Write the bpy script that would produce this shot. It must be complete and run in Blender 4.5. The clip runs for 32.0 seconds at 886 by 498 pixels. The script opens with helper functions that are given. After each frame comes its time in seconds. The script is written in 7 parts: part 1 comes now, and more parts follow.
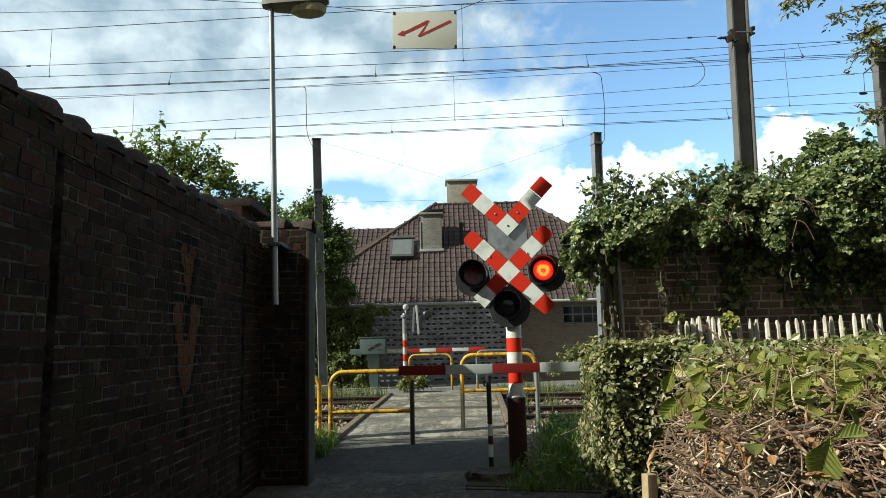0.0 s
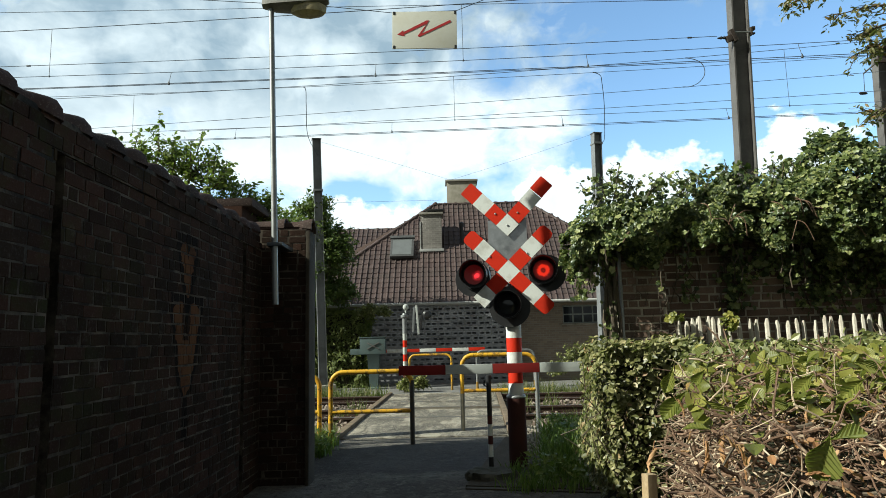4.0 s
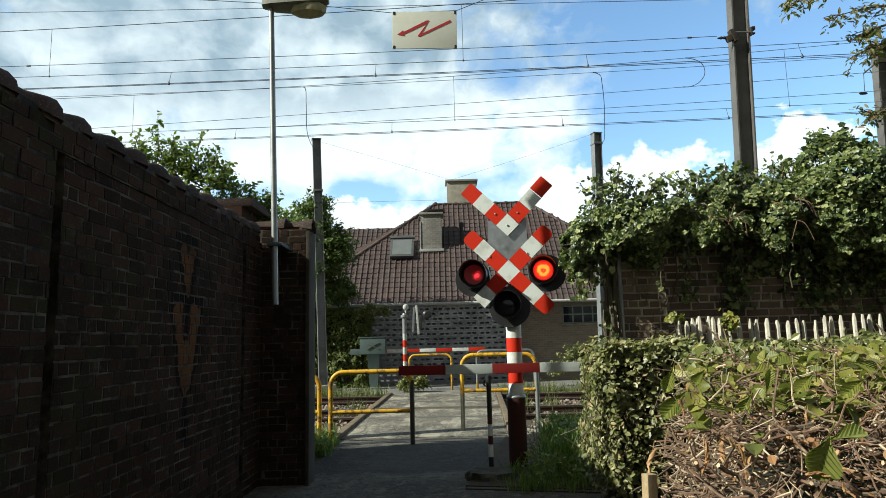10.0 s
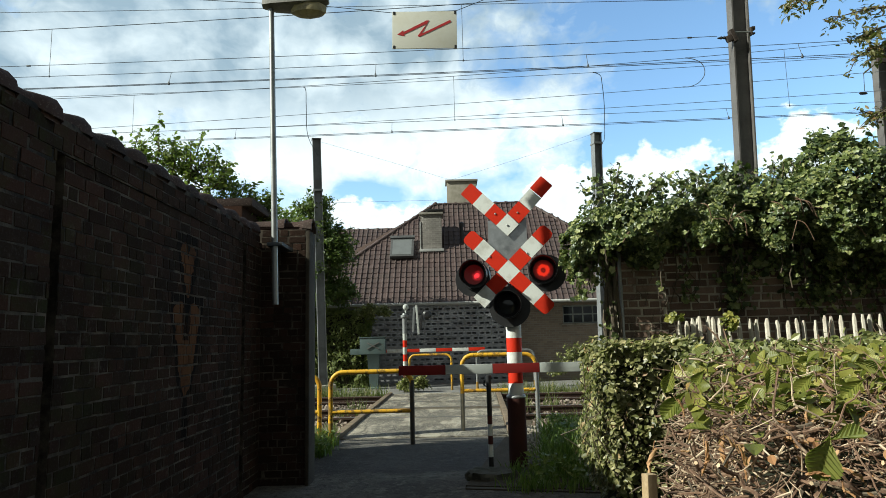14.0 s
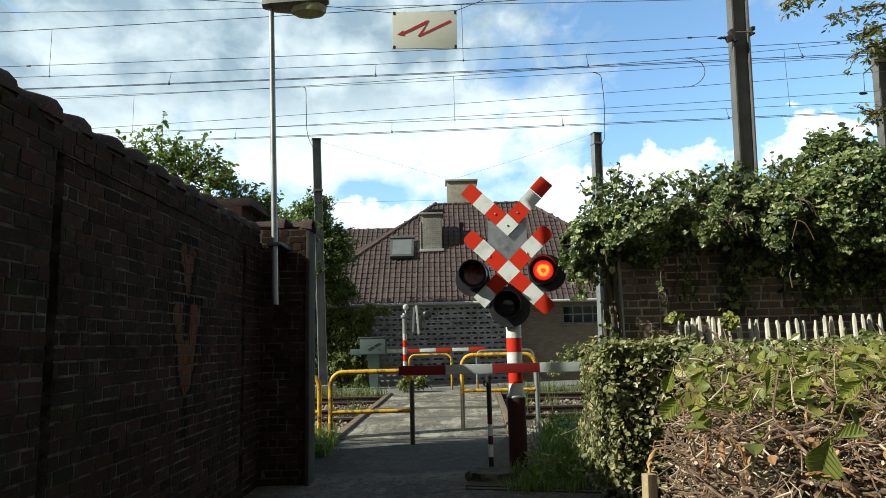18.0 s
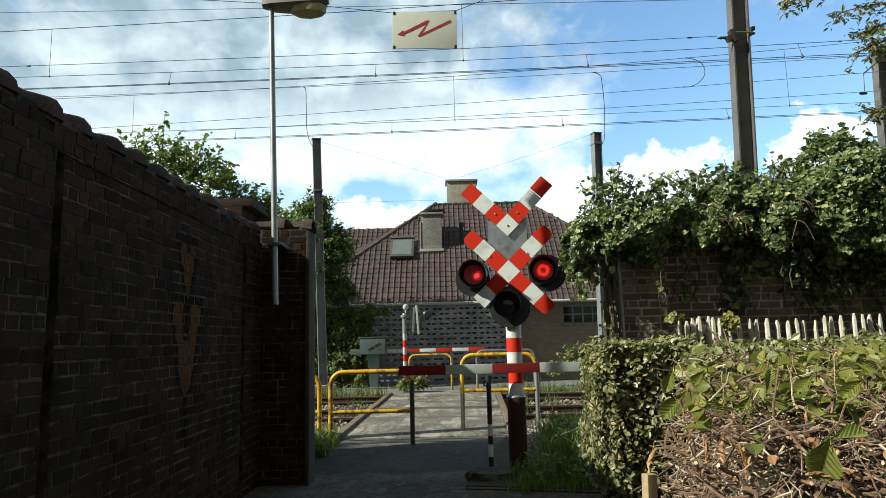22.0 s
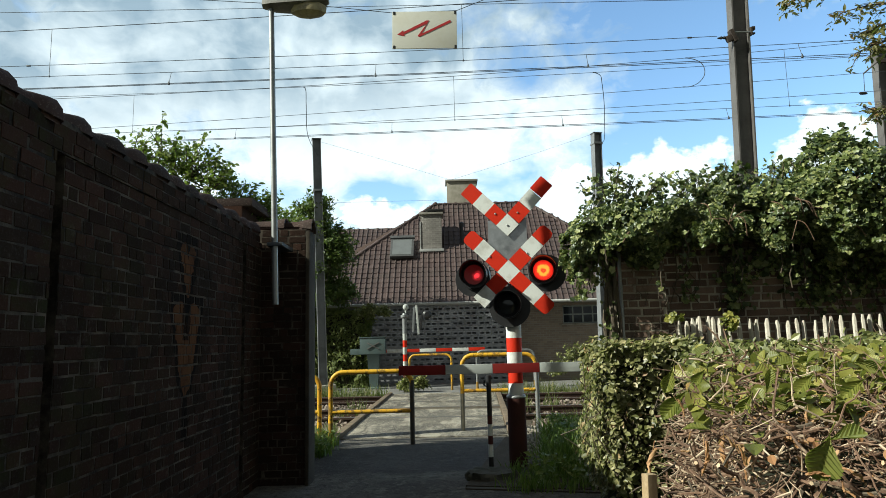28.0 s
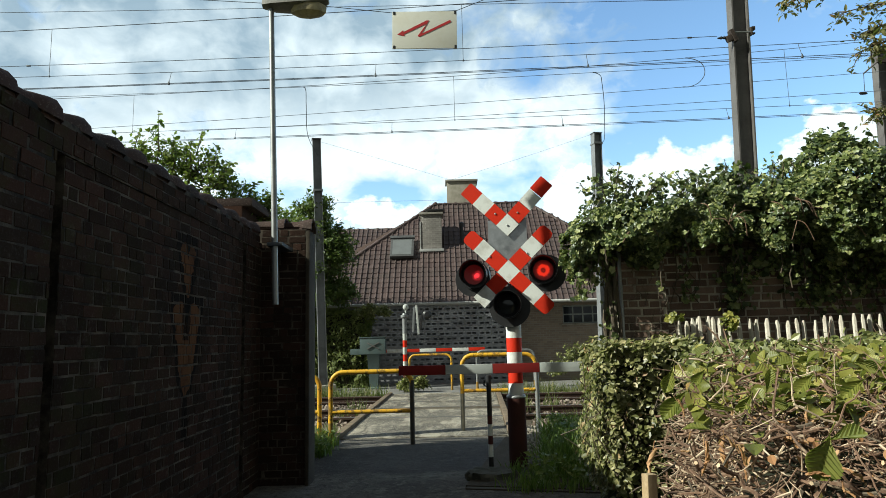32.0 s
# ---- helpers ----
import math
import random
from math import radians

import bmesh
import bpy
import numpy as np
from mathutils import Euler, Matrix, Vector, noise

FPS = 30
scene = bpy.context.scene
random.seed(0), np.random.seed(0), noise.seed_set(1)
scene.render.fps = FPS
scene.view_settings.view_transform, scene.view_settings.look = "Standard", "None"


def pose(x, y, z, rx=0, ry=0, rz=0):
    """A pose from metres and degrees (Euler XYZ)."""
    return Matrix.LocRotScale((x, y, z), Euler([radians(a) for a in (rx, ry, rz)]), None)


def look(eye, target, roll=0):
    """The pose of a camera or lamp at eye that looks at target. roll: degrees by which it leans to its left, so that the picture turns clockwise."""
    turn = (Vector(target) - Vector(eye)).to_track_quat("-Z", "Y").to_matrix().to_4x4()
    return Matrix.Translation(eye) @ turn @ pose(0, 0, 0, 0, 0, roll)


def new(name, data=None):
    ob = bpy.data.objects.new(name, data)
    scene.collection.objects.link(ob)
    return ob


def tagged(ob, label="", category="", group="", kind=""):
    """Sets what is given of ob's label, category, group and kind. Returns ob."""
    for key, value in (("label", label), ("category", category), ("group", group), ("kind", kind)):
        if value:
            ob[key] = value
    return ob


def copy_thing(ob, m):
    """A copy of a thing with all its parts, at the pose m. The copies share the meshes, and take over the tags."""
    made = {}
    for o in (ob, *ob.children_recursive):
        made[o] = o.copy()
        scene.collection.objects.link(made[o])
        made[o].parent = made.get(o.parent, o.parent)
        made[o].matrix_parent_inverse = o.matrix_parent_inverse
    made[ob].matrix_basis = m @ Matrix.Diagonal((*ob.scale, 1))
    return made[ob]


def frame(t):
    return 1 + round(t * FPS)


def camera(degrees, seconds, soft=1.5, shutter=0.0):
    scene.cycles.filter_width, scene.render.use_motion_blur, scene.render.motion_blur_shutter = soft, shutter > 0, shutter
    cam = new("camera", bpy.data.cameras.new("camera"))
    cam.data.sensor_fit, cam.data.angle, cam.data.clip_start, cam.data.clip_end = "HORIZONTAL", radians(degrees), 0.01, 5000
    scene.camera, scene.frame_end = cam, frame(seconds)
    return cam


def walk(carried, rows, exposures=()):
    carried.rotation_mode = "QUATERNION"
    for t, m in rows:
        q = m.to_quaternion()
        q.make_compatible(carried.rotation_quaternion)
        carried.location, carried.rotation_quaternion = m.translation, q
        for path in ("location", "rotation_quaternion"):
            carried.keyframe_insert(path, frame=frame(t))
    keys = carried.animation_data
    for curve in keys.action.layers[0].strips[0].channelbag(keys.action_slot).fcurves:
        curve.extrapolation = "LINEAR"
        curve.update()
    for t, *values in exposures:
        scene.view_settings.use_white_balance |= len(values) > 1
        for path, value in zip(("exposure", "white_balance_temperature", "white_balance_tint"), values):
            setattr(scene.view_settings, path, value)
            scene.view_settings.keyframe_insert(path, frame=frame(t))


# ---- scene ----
cam = camera(68.57, 32.0, soft=0.55)
EYE = (0.0, 0.0, 1.35)
AIM = (0.0, 10.0, 1.35 + 10.0 * math.tan(radians(8.07)))
walk(cam, [(0.0, look(EYE, AIM, -1.4)), (32.0, look(EYE, AIM, -1.4))], exposures=[(0.0, 0.55, 5950, -2), (32.0, 0.55, 5950, -2)])

# ---- light ----
SUN_EL, SUN_AZ = 34.5, 17.0          # height; how far behind due left the sun stands
TO_SUN = Vector((-math.cos(radians(SUN_AZ)) * math.cos(radians(SUN_EL)),
                 -math.sin(radians(SUN_AZ)) * math.cos(radians(SUN_EL)), math.sin(radians(SUN_EL))))
world = bpy.data.worlds.new("sky")
scene.world = world
world.use_nodes = True
wn, wl = world.node_tree.nodes, world.node_tree.links
wn.clear()
sky = wn.new("ShaderNodeTexSky")
sky.sky_type, sky.sun_disc = "NISHITA", False
sky.sun_elevation, sky.sun_rotation = radians(SUN_EL), math.atan2(TO_SUN.x, TO_SUN.y) % (2 * math.pi)
sky.altitude, sky.air_density, sky.dust_density, sky.ozone_density = 50, 1.0, 0.6, 1.5
wbg, wout = wn.new("ShaderNodeBackground"), wn.new("ShaderNodeOutputWorld")
wbg.inputs[1].default_value = 0.165
wl.new(sky.outputs[0], wbg.inputs[0])
# unseen grey cloud overhead and southward, added to temper sky light; open blue northward
wco, wdot, wno = wn.new("ShaderNodeTexCoord"), wn.new("ShaderNodeVectorMath"), wn.new("ShaderNodeTexNoise")
wdot.operation = "DOT_PRODUCT"
wdot.inputs[1].default_value = (0.05, -0.9, 0.5)
wno.inputs["Scale"].default_value, wno.inputs["Detail"].default_value = 2.2, 6
wl.new(wco.outputs["Generated"], wdot.inputs[0])
wl.new(wco.outputs["Generated"], wno.inputs["Vector"])
wadd, wmap, wmix, wcl = wn.new("ShaderNodeMath"), wn.new("ShaderNodeMapRange"), wn.new("ShaderNodeMixShader"), wn.new("ShaderNodeBackground")
wadd.operation = "MULTIPLY_ADD"
wl.new(wno.outputs["Fac"], wadd.inputs[0])
wadd.inputs[1].default_value = 0.9
wl.new(wdot.outputs["Value"], wadd.inputs[2])
wmap.inputs[1].default_value, wmap.inputs[2].default_value = 0.05, 0.75
wl.new(wadd.outputs[0], wmap.inputs[0])
wcl.inputs[0].default_value, wcl.inputs[1].default_value = (1.0, 0.98, 0.95, 1), 0.17
wl.new(wmap.outputs[0], wmix.inputs[0])
wl.new(wbg.outputs[0], wmix.inputs[1])
wl.new(wcl.outputs[0], wmix.inputs[2])
wl.new(wmix.outputs[0], wout.inputs[0])
sun_data = bpy.data.lights.new("sun", "SUN")
sun_data.energy, sun_data.angle, sun_data.color = 5.0, radians(0.55), (1.0, 0.915, 0.77)
sun_lamp = new("sun", sun_data)
sun_lamp.matrix_world = look(TO_SUN * 60, (0, 0, 0))


# ---- materials ----
class Mat:
    """A node material under construction."""

    def __init__(self, name, rough=0.7, metal=0.0, spec=0.5):
        self.m = bpy.data.materials.new(name)
        self.m.use_nodes = True
        self.n, self.l = self.m.node_tree.nodes, self.m.node_tree.links
        self.b = self.n["Principled BSDF"]
        self.b.inputs["Roughness"].default_value = rough
        self.b.inputs["Metallic"].default_value = metal
        self.b.inputs["Specular IOR Level"].default_value = spec
        self.pos = None

    def node(self, kind, **sets):
        nd = self.n.new("ShaderNode" + kind)
        for k, v in sets.items():
            if k in nd.inputs:
                nd.inputs[k].default_value = v
        return nd

    def put(self, a, b):
        if hasattr(a, "is_output"):
            self.l.new(a, b)
        else:
            b.default_value = a
        return b

    def where(self):
        if not self.pos:
            self.pos = self.n.new("ShaderNodeNewGeometry").outputs["Position"]
        return self.pos

    def local(self):
        return self.n.new("ShaderNodeTexCoord").outputs["Object"]

    def noise(self, scale, detail=4, rough=0.55, at=None, stretch=None):
        at = at or self.where()
        if stretch:
            mp = self.n.new("ShaderNodeMapping")
            mp.inputs["Scale"].default_value = stretch
            self.l.new(at, mp.inputs[0])
            at = mp.outputs[0]
        nd = self.node("TexNoise", Scale=scale, Detail=detail, Roughness=rough)
        self.l.new(at, nd.inputs["Vector"])
        return nd.outputs["Fac"]

    def math(self, op, a, b=0.0, c=None):
        nd = self.n.new("ShaderNodeMath")
        nd.operation = op
        self.put(a, nd.inputs[0])
        self.put(b, nd.inputs[1])
        if c is not None:
            self.put(c, nd.inputs[2])
        return nd.outputs[0]

    def ramp(self, fac, stops):
        nd = self.n.new("ShaderNodeValToRGB")
        el = nd.color_ramp.elements
        while len(el) < len(stops):
            el.new(0.5)
        for e, (p, c) in zip(el, stops):
            e.position = p
            e.color = (*c, 1) if len(c) == 3 else c
        self.l.new(fac, nd.inputs[0])
        return nd.outputs[0]

    def mask(self, fac, lo, hi):
        nd = self.n.new("ShaderNodeMapRange")
        self.l.new(fac, nd.inputs[0])
        nd.inputs[1].default_value, nd.inputs[2].default_value = lo, hi
        return nd.outputs[0]

    def mix(self, fac, a, b, mode="MIX"):
        nd = self.n.new("ShaderNodeMix")
        nd.data_type, nd.blend_type = "RGBA", mode
        self.put(fac, nd.inputs[0])
        for v, k in ((a, 6), (b, 7)):
            self.put(v if hasattr(v, "is_output") else (*v, 1), nd.inputs[k])
        return nd.outputs[2]

    def luck(self):
        """A number of its own for each object and each loose piece."""
        o = self.n.new("ShaderNodeObjectInfo").outputs["Random"]
        i = self.n.new("ShaderNodeNewGeometry").outputs["Random Per Island"]
        return self.math("FRACT", self.math("ADD", o, i))

    def bump(self, height, strength=0.3, dist=0.01):
        nd = self.n.new("ShaderNodeBump")
        nd.inputs["Strength"].default_value, nd.inputs["Distance"].default_value = strength, dist
        self.l.new(height, nd.inputs["Height"])
        self.l.new(nd.outputs[0], self.b.inputs["Normal"])

    def colour(self, c):
        self.put(c if hasattr(c, "is_output") else (*c, 1), self.b.inputs["Base Color"])
        return self

    def gloss(self, r):
        self.put(r, self.b.inputs["Roughness"])
        return self


def surface(name, base, dark, light, grain=60, blot=2.5, rough=0.75, metal=0.0, relief=0.2, spec=0.4, dist=0.004):
    """A worn surface: base colour, darker stains, lighter grain."""
    k = Mat(name, rough, metal, spec)
    big, fine = k.noise(blot, 5), k.noise(grain, 3, 0.7)
    c = k.mix(k.mask(big, 0.42, 0.72), base, dark)
    c = k.mix(k.math("MULTIPLY", k.mask(fine, 0.5, 0.8), 0.6), c, light)
    k.colour(c)
    k.gloss(k.math("MULTIPLY_ADD", big, 0.25, rough - 0.12))
    k.bump(fine, relief, dist)
    return k.m


def brick_material(name, stops, dirt, moss=0.0, heart=False, smear=0.0):
    k = Mat(name, 0.95 if moss else 0.88, 0, 0.06 if moss else 0.25)
    c = k.ramp(k.luck(), stops)
    big, fine = k.noise(1.7, 6, 0.65), k.noise(70, 4, 0.7)
    c = k.mix(k.mask(big, 0.45, 0.7), c, dirt)
    c = k.mix(k.math("MULTIPLY", k.mask(fine, 0.55, 0.8), 0.08 if moss else 0.35), c, (0.5, 0.42, 0.36))
    c = k.mix(k.math("MULTIPLY", k.mask(k.noise(11, 6, 0.75), 0.57, 0.72), smear), c, (0.19, 0.17, 0.14))
    if moss:
        sp = k.n.new("ShaderNodeSeparateXYZ")
        k.l.new(k.where(), sp.inputs[0])
        near = k.mask(sp.outputs[1], 4.6, 2.6)
        g = k.math("MULTIPLY", k.math("MULTIPLY", k.mask(k.noise(3.0, 6, 0.7), 0.47, 0.62), near), moss)
        c = k.mix(g, c, (0.035, 0.045, 0.014))
    if heart:
        sp = k.n.new("ShaderNodeSeparateXYZ")
        k.l.new(k.where(), sp.inputs[0])
        wob = k.math("MULTIPLY", k.math("SUBTRACT", k.noise(9, 3), 0.5), 0.12)
        total = None
        for y0, ztop, zlow, half in ((4.68, 1.67, 1.00, 0.23), (4.67, 2.10, 1.70, 0.13)):
            dy = k.math("ABSOLUTE", k.math("SUBTRACT", k.math("ADD", sp.outputs[1], wob), y0))
            wide = k.math("MULTIPLY", k.math("POWER", k.mask(sp.outputs[2], zlow, zlow + 0.85 * (ztop - zlow)), 0.65), half)
            cleft = k.math("MULTIPLY", k.mask(dy, 0.2 * half, 0.0), 0.2 * (ztop - zlow))
            lobe = k.math("DIVIDE", k.math("SUBTRACT", dy, 0.5 * half), 0.5 * half)
            cleft = k.math("ADD", cleft, k.math("MULTIPLY", k.math("MULTIPLY", lobe, lobe), 0.05))
            below = k.math("LESS_THAN", k.math("ADD", sp.outputs[2], cleft), ztop)
            ink = k.math("LESS_THAN", dy, k.math("ADD", wide, 0.055))
            ink = k.math("MULTIPLY", ink, k.math("LESS_THAN", sp.outputs[2], ztop + 0.06))
            ink = k.math("MULTIPLY", ink, k.math("GREATER_THAN", sp.outputs[2], zlow - 0.3))
            inside = k.math("MULTIPLY", k.math("LESS_THAN", dy, wide), below)
            c = k.mix(k.math("MULTIPLY", ink, 0.85), c, (0.009, 0.0075, 0.007))
            c = k.mix(k.math("MULTIPLY", inside, k.mask(k.noise(7, 5, 0.7), 0.2, 0.5)), c, k.mix(k.noise(6, 2), (0.085, 0.034, 0.017), (0.13, 0.068, 0.032)))
    k.colour(c)
    k.bump(k.math("ADD", fine, k.noise(16, 4)), 0.5, 0.006)
    return k.m


def paint(name, base, worn=(0.25, 0.22, 0.2), rough=0.45, dirt=0.35, blot=5.0, spec=0.5):
    k = Mat(name, rough, 0, spec)
    big, fine = k.noise(blot, 6, 0.65), k.noise(55, 4, 0.7)
    c = k.mix(k.math("MULTIPLY", k.mask(big, 0.48, 0.75), dirt), base, worn)
    c = k.mix(k.math("MULTIPLY", k.mask(fine, 0.6, 0.75), dirt * 0.5), c, worn)
    k.colour(c)
    k.gloss(k.math("MULTIPLY_ADD", big, 0.3, rough - 0.12))
    k.bump(fine, 0.08, 0.002)
    return k.m


def foliage(name, stops, see=0.35, rough=0.45, ribs=0.0):
    """Leaves: each its own green, letting some light through."""
    k = Mat(name, rough, 0, 0.45)
    c = k.ramp(k.luck(), stops)
    c = k.mix(k.math("MULTIPLY", k.mask(k.noise(40, 3), 0.5, 0.75), 0.3), c, (0.16, 0.15, 0.03))
    k.colour(c)
    tr = k.n.new("ShaderNodeBsdfTranslucent")
    k.l.new(k.mix(0.5, c, (0.22, 0.34, 0.03)), tr.inputs[0])
    mx = k.n.new("ShaderNodeMixShader")
    mx.inputs[0].default_value = see
    k.l.new(k.b.outputs[0], mx.inputs[1])
    k.l.new(tr.outputs[0], mx.inputs[2])
    k.l.new(mx.outputs[0], k.n["Material Output"].inputs[0])
    return k.m


k = Mat("asphalt", 0.9, 0, 0.3)
c = k.mix(k.mask(k.noise(0.9, 6, 0.65), 0.4, 0.65), (0.07, 0.064, 0.056), (0.165, 0.152, 0.13))
c = k.mix(k.math("MULTIPLY", k.mask(k.noise(5.5, 8, 0.8), 0.5, 0.62), 0.85), c, (0.22, 0.2, 0.168))
c = k.mix(k.math("MULTIPLY", k.mask(k.noise(12, 6, 0.8), 0.51, 0.60), 0.8), c, (0.035, 0.032, 0.028))
c = k.mix(k.math("MULTIPLY", k.mask(k.noise(34, 4, 0.85), 0.52, 0.64), 0.45), c, (0.28, 0.255, 0.22))
# a repaired stretch of newer, darker asphalt before the deck
sp = k.n.new("ShaderNodeSeparateXYZ")
k.l.new(k.where(), sp.inputs[0])
along = k.math("ADD", sp.outputs[1], k.math("MULTIPLY", k.math("SUBTRACT", k.noise(2.6, 5, 0.7), 0.5), 0.5))
newer = k.math("MULTIPLY", k.mask(along, 7.0, 7.12), k.mask(along, 8.95, 8.88))
c = k.mix(k.math("MULTIPLY", newer, 0.62), c, k.mix(k.mask(k.noise(40, 4, 0.8), 0.5, 0.66), (0.034, 0.034, 0.035), (0.10, 0.098, 0.094)))
k.colour(c)
k.bump(k.math("ADD", k.math("ADD", k.noise(95, 3, 0.75), k.math("MULTIPLY", k.noise(28, 4, 0.7), 1.4)), k.math("MULTIPLY", k.noise(4, 5), 2.5)), 0.9, 0.016)
ASPHALT = k.m
CONCRETE = surface("concrete", (0.3, 0.28, 0.25), (0.17, 0.16, 0.13), (0.42, 0.4, 0.36), 90, 3, 0.85, relief=0.35)
MORTAR_EAST = surface("pale_mortar", (0.48, 0.42, 0.33), (0.12, 0.10, 0.08), (0.5, 0.45, 0.37), 90, 3.4, 0.95, relief=0.4)
EDGE_STONE = surface("grimy_stone", (0.058, 0.046, 0.032), (0.03, 0.025, 0.018), (0.10, 0.083, 0.062), 70, 4, 0.9, relief=0.4)
PALE_STONE = surface("pale_stone", (0.34, 0.31, 0.26), (0.2, 0.19, 0.14), (0.45, 0.42, 0.36), 70, 4, 0.85, relief=0.35)
SOIL = surface("soil", (0.07, 0.055, 0.035), (0.035, 0.03, 0.02), (0.14, 0.11, 0.07), 40, 1.2, 0.95, relief=0.7, dist=0.02)
MEADOW = surface("meadow", (0.07, 0.085, 0.03), (0.05, 0.045, 0.025), (0.14, 0.13, 0.07), 25, 0.3, 0.95, relief=0.7, dist=0.02)
MORTAR = surface("mortar", (0.13, 0.115, 0.095), (0.03, 0.026, 0.022), (0.22, 0.19, 0.155), 90, 2.0, 0.95, relief=0.4)
k = Mat("old_mortar", 0.95, 0, 0.2)
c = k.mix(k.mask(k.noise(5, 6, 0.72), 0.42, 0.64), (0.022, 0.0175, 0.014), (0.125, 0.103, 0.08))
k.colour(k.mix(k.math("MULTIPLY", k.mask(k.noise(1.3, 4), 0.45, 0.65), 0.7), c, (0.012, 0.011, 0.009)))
k.bump(k.noise(80, 4, 0.7), 0.5, 0.006)
MORTAR_OLD = k.m
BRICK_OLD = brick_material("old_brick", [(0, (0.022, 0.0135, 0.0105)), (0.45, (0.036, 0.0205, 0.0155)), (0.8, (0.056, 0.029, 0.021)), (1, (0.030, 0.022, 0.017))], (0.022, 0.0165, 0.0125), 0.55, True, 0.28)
BRICK_GREY = brick_material("weathered_brick", [(0, (0.095, 0.064, 0.049)), (0.5, (0.155, 0.10, 0.074)), (1, (0.23, 0.152, 0.11))], (0.075, 0.058, 0.047), smear=0.5)
BRICK_PALE = brick_material("pale_brick", [(0, (0.26, 0.22, 0.18)), (0.5, (0.36, 0.31, 0.25)), (1, (0.44, 0.38, 0.31))], (0.2, 0.17, 0.14))
BLOCK_DARK = brick_material("dark_block", [(0, (0.24, 0.243, 0.262)), (0.5, (0.31, 0.315, 0.337)), (1, (0.38, 0.385, 0.41))], (0.2, 0.2, 0.21))
CHIMNEY_BRICK = brick_material("chimney_brick", [(0, (0.22, 0.21, 0.2)), (0.5, (0.33, 0.32, 0.31)), (1, (0.43, 0.41, 0.39))], (0.13, 0.12, 0.11))
TILE = brick_material("roof_tile", [(0, (0.066, 0.046, 0.045)), (0.5, (0.082, 0.058, 0.056)), (1, (0.10, 0.071, 0.068))], (0.072, 0.056, 0.052))
TILE.node_tree.nodes["Principled BSDF"].inputs["Roughness"].default_value = 0.48
TILE.node_tree.nodes["Principled BSDF"].inputs["Specular IOR Level"].default_value = 0.3
COPING = brick_material("coping_tile", [(0, (0.035, 0.022, 0.019)), (0.5, (0.058, 0.033, 0.027)), (1, (0.08, 0.048, 0.04))], (0.03, 0.025, 0.022))
STEEL_GREY = surface("galvanised_steel", (0.33, 0.34, 0.34), (0.2, 0.2, 0.2), (0.5, 0.5, 0.5), 80, 4, 0.5, 0.75, 0.06)
MAST_STEEL = surface("mast_steel", (0.15, 0.14, 0.135), (0.09, 0.082, 0.078), (0.22, 0.21, 0.2), 50, 3, 0.65, 0.3, 0.1)
MAST_ZINC = surface("mast_zinc", (0.25, 0.26, 0.27), (0.17, 0.175, 0.18), (0.34, 0.35, 0.36), 50, 3, 0.55, 0.4, 0.1)
RUSTY = surface("rusted_fitting", (0.06, 0.045, 0.038), (0.03, 0.025, 0.022), (0.12, 0.085, 0.06), 60, 5, 0.75, 0.3, 0.2)
RAIL_STEEL = surface("rusty_rail", (0.058, 0.034, 0.025), (0.035, 0.022, 0.017), (0.12, 0.075, 0.05), 90, 5, 0.7, 0.4, 0.2)
RAIL_TOP = surface("rail_head", (0.5, 0.47, 0.43), (0.35, 0.3, 0.26), (0.62, 0.6, 0.56), 90, 5, 0.35, 0.9, 0.03)
WIRE = surface("wire", (0.09, 0.10, 0.115), (0.06, 0.065, 0.07), (0.13, 0.14, 0.15), 60, 3, 0.55, 0.5, 0.03)
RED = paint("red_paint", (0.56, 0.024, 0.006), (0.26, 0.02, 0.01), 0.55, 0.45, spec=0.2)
# part of the wall's shadow is put into this dark tube red
TUBE_RED = paint("shaded_tube_paint", (0.055, 0.02, 0.016), (0.035, 0.022, 0.018), 0.85, 0.7, spec=0.2)
DARK_RED = paint("dull_red_paint", (0.08, 0.016, 0.012), (0.04, 0.018, 0.014), 0.7, 0.6)
WHITE = paint("white_paint", (0.68, 0.69, 0.66), (0.3, 0.28, 0.22), 0.6, 0.65, spec=0.3)
k = Mat("yellow_paint", 0.5, 0, 0.4)
c = k.mix(k.mask(k.noise(3.0, 4), 0.4, 0.7), (0.68, 0.39, 0.02), (0.52, 0.26, 0.015))
c = k.mix(k.math("MULTIPLY", k.mask(k.noise(9, 7, 0.75), 0.50, 0.56), 0.85), c, (0.09, 0.055, 0.025))
c = k.mix(k.math("MULTIPLY", k.mask(k.noise(60, 3, 0.7), 0.6, 0.7), 0.5), c, (0.2, 0.13, 0.05))
k.colour(c)
k.bump(k.noise(40, 4, 0.7), 0.15, 0.003)
YELLOW = k.m
# the near barrier's shade and grime are both put into these paints
BARRIER_RED = paint("shaded_barrier_red", (0.20, 0.016, 0.014), (0.08, 0.02, 0.018), 0.6, 0.5, spec=0.2)
BARRIER_WHITE = paint("shade_and_grime_white", (0.46, 0.48, 0.46), (0.26, 0.26, 0.23), 0.6, 0.5, spec=0.3)
BLACK = paint("black_paint", (0.018, 0.018, 0.02), (0.05, 0.045, 0.04), 0.4, 0.5)
GREEN_GREY = paint("green_grey_paint", (0.085, 0.12, 0.118), (0.05, 0.06, 0.055), 0.5, 0.5)
GREY_PLATE = surface("zinc_plate", (0.5, 0.51, 0.52), (0.26, 0.27, 0.28), (0.68, 0.69, 0.7), 14, 5, 0.36, 0.85, 0.12)
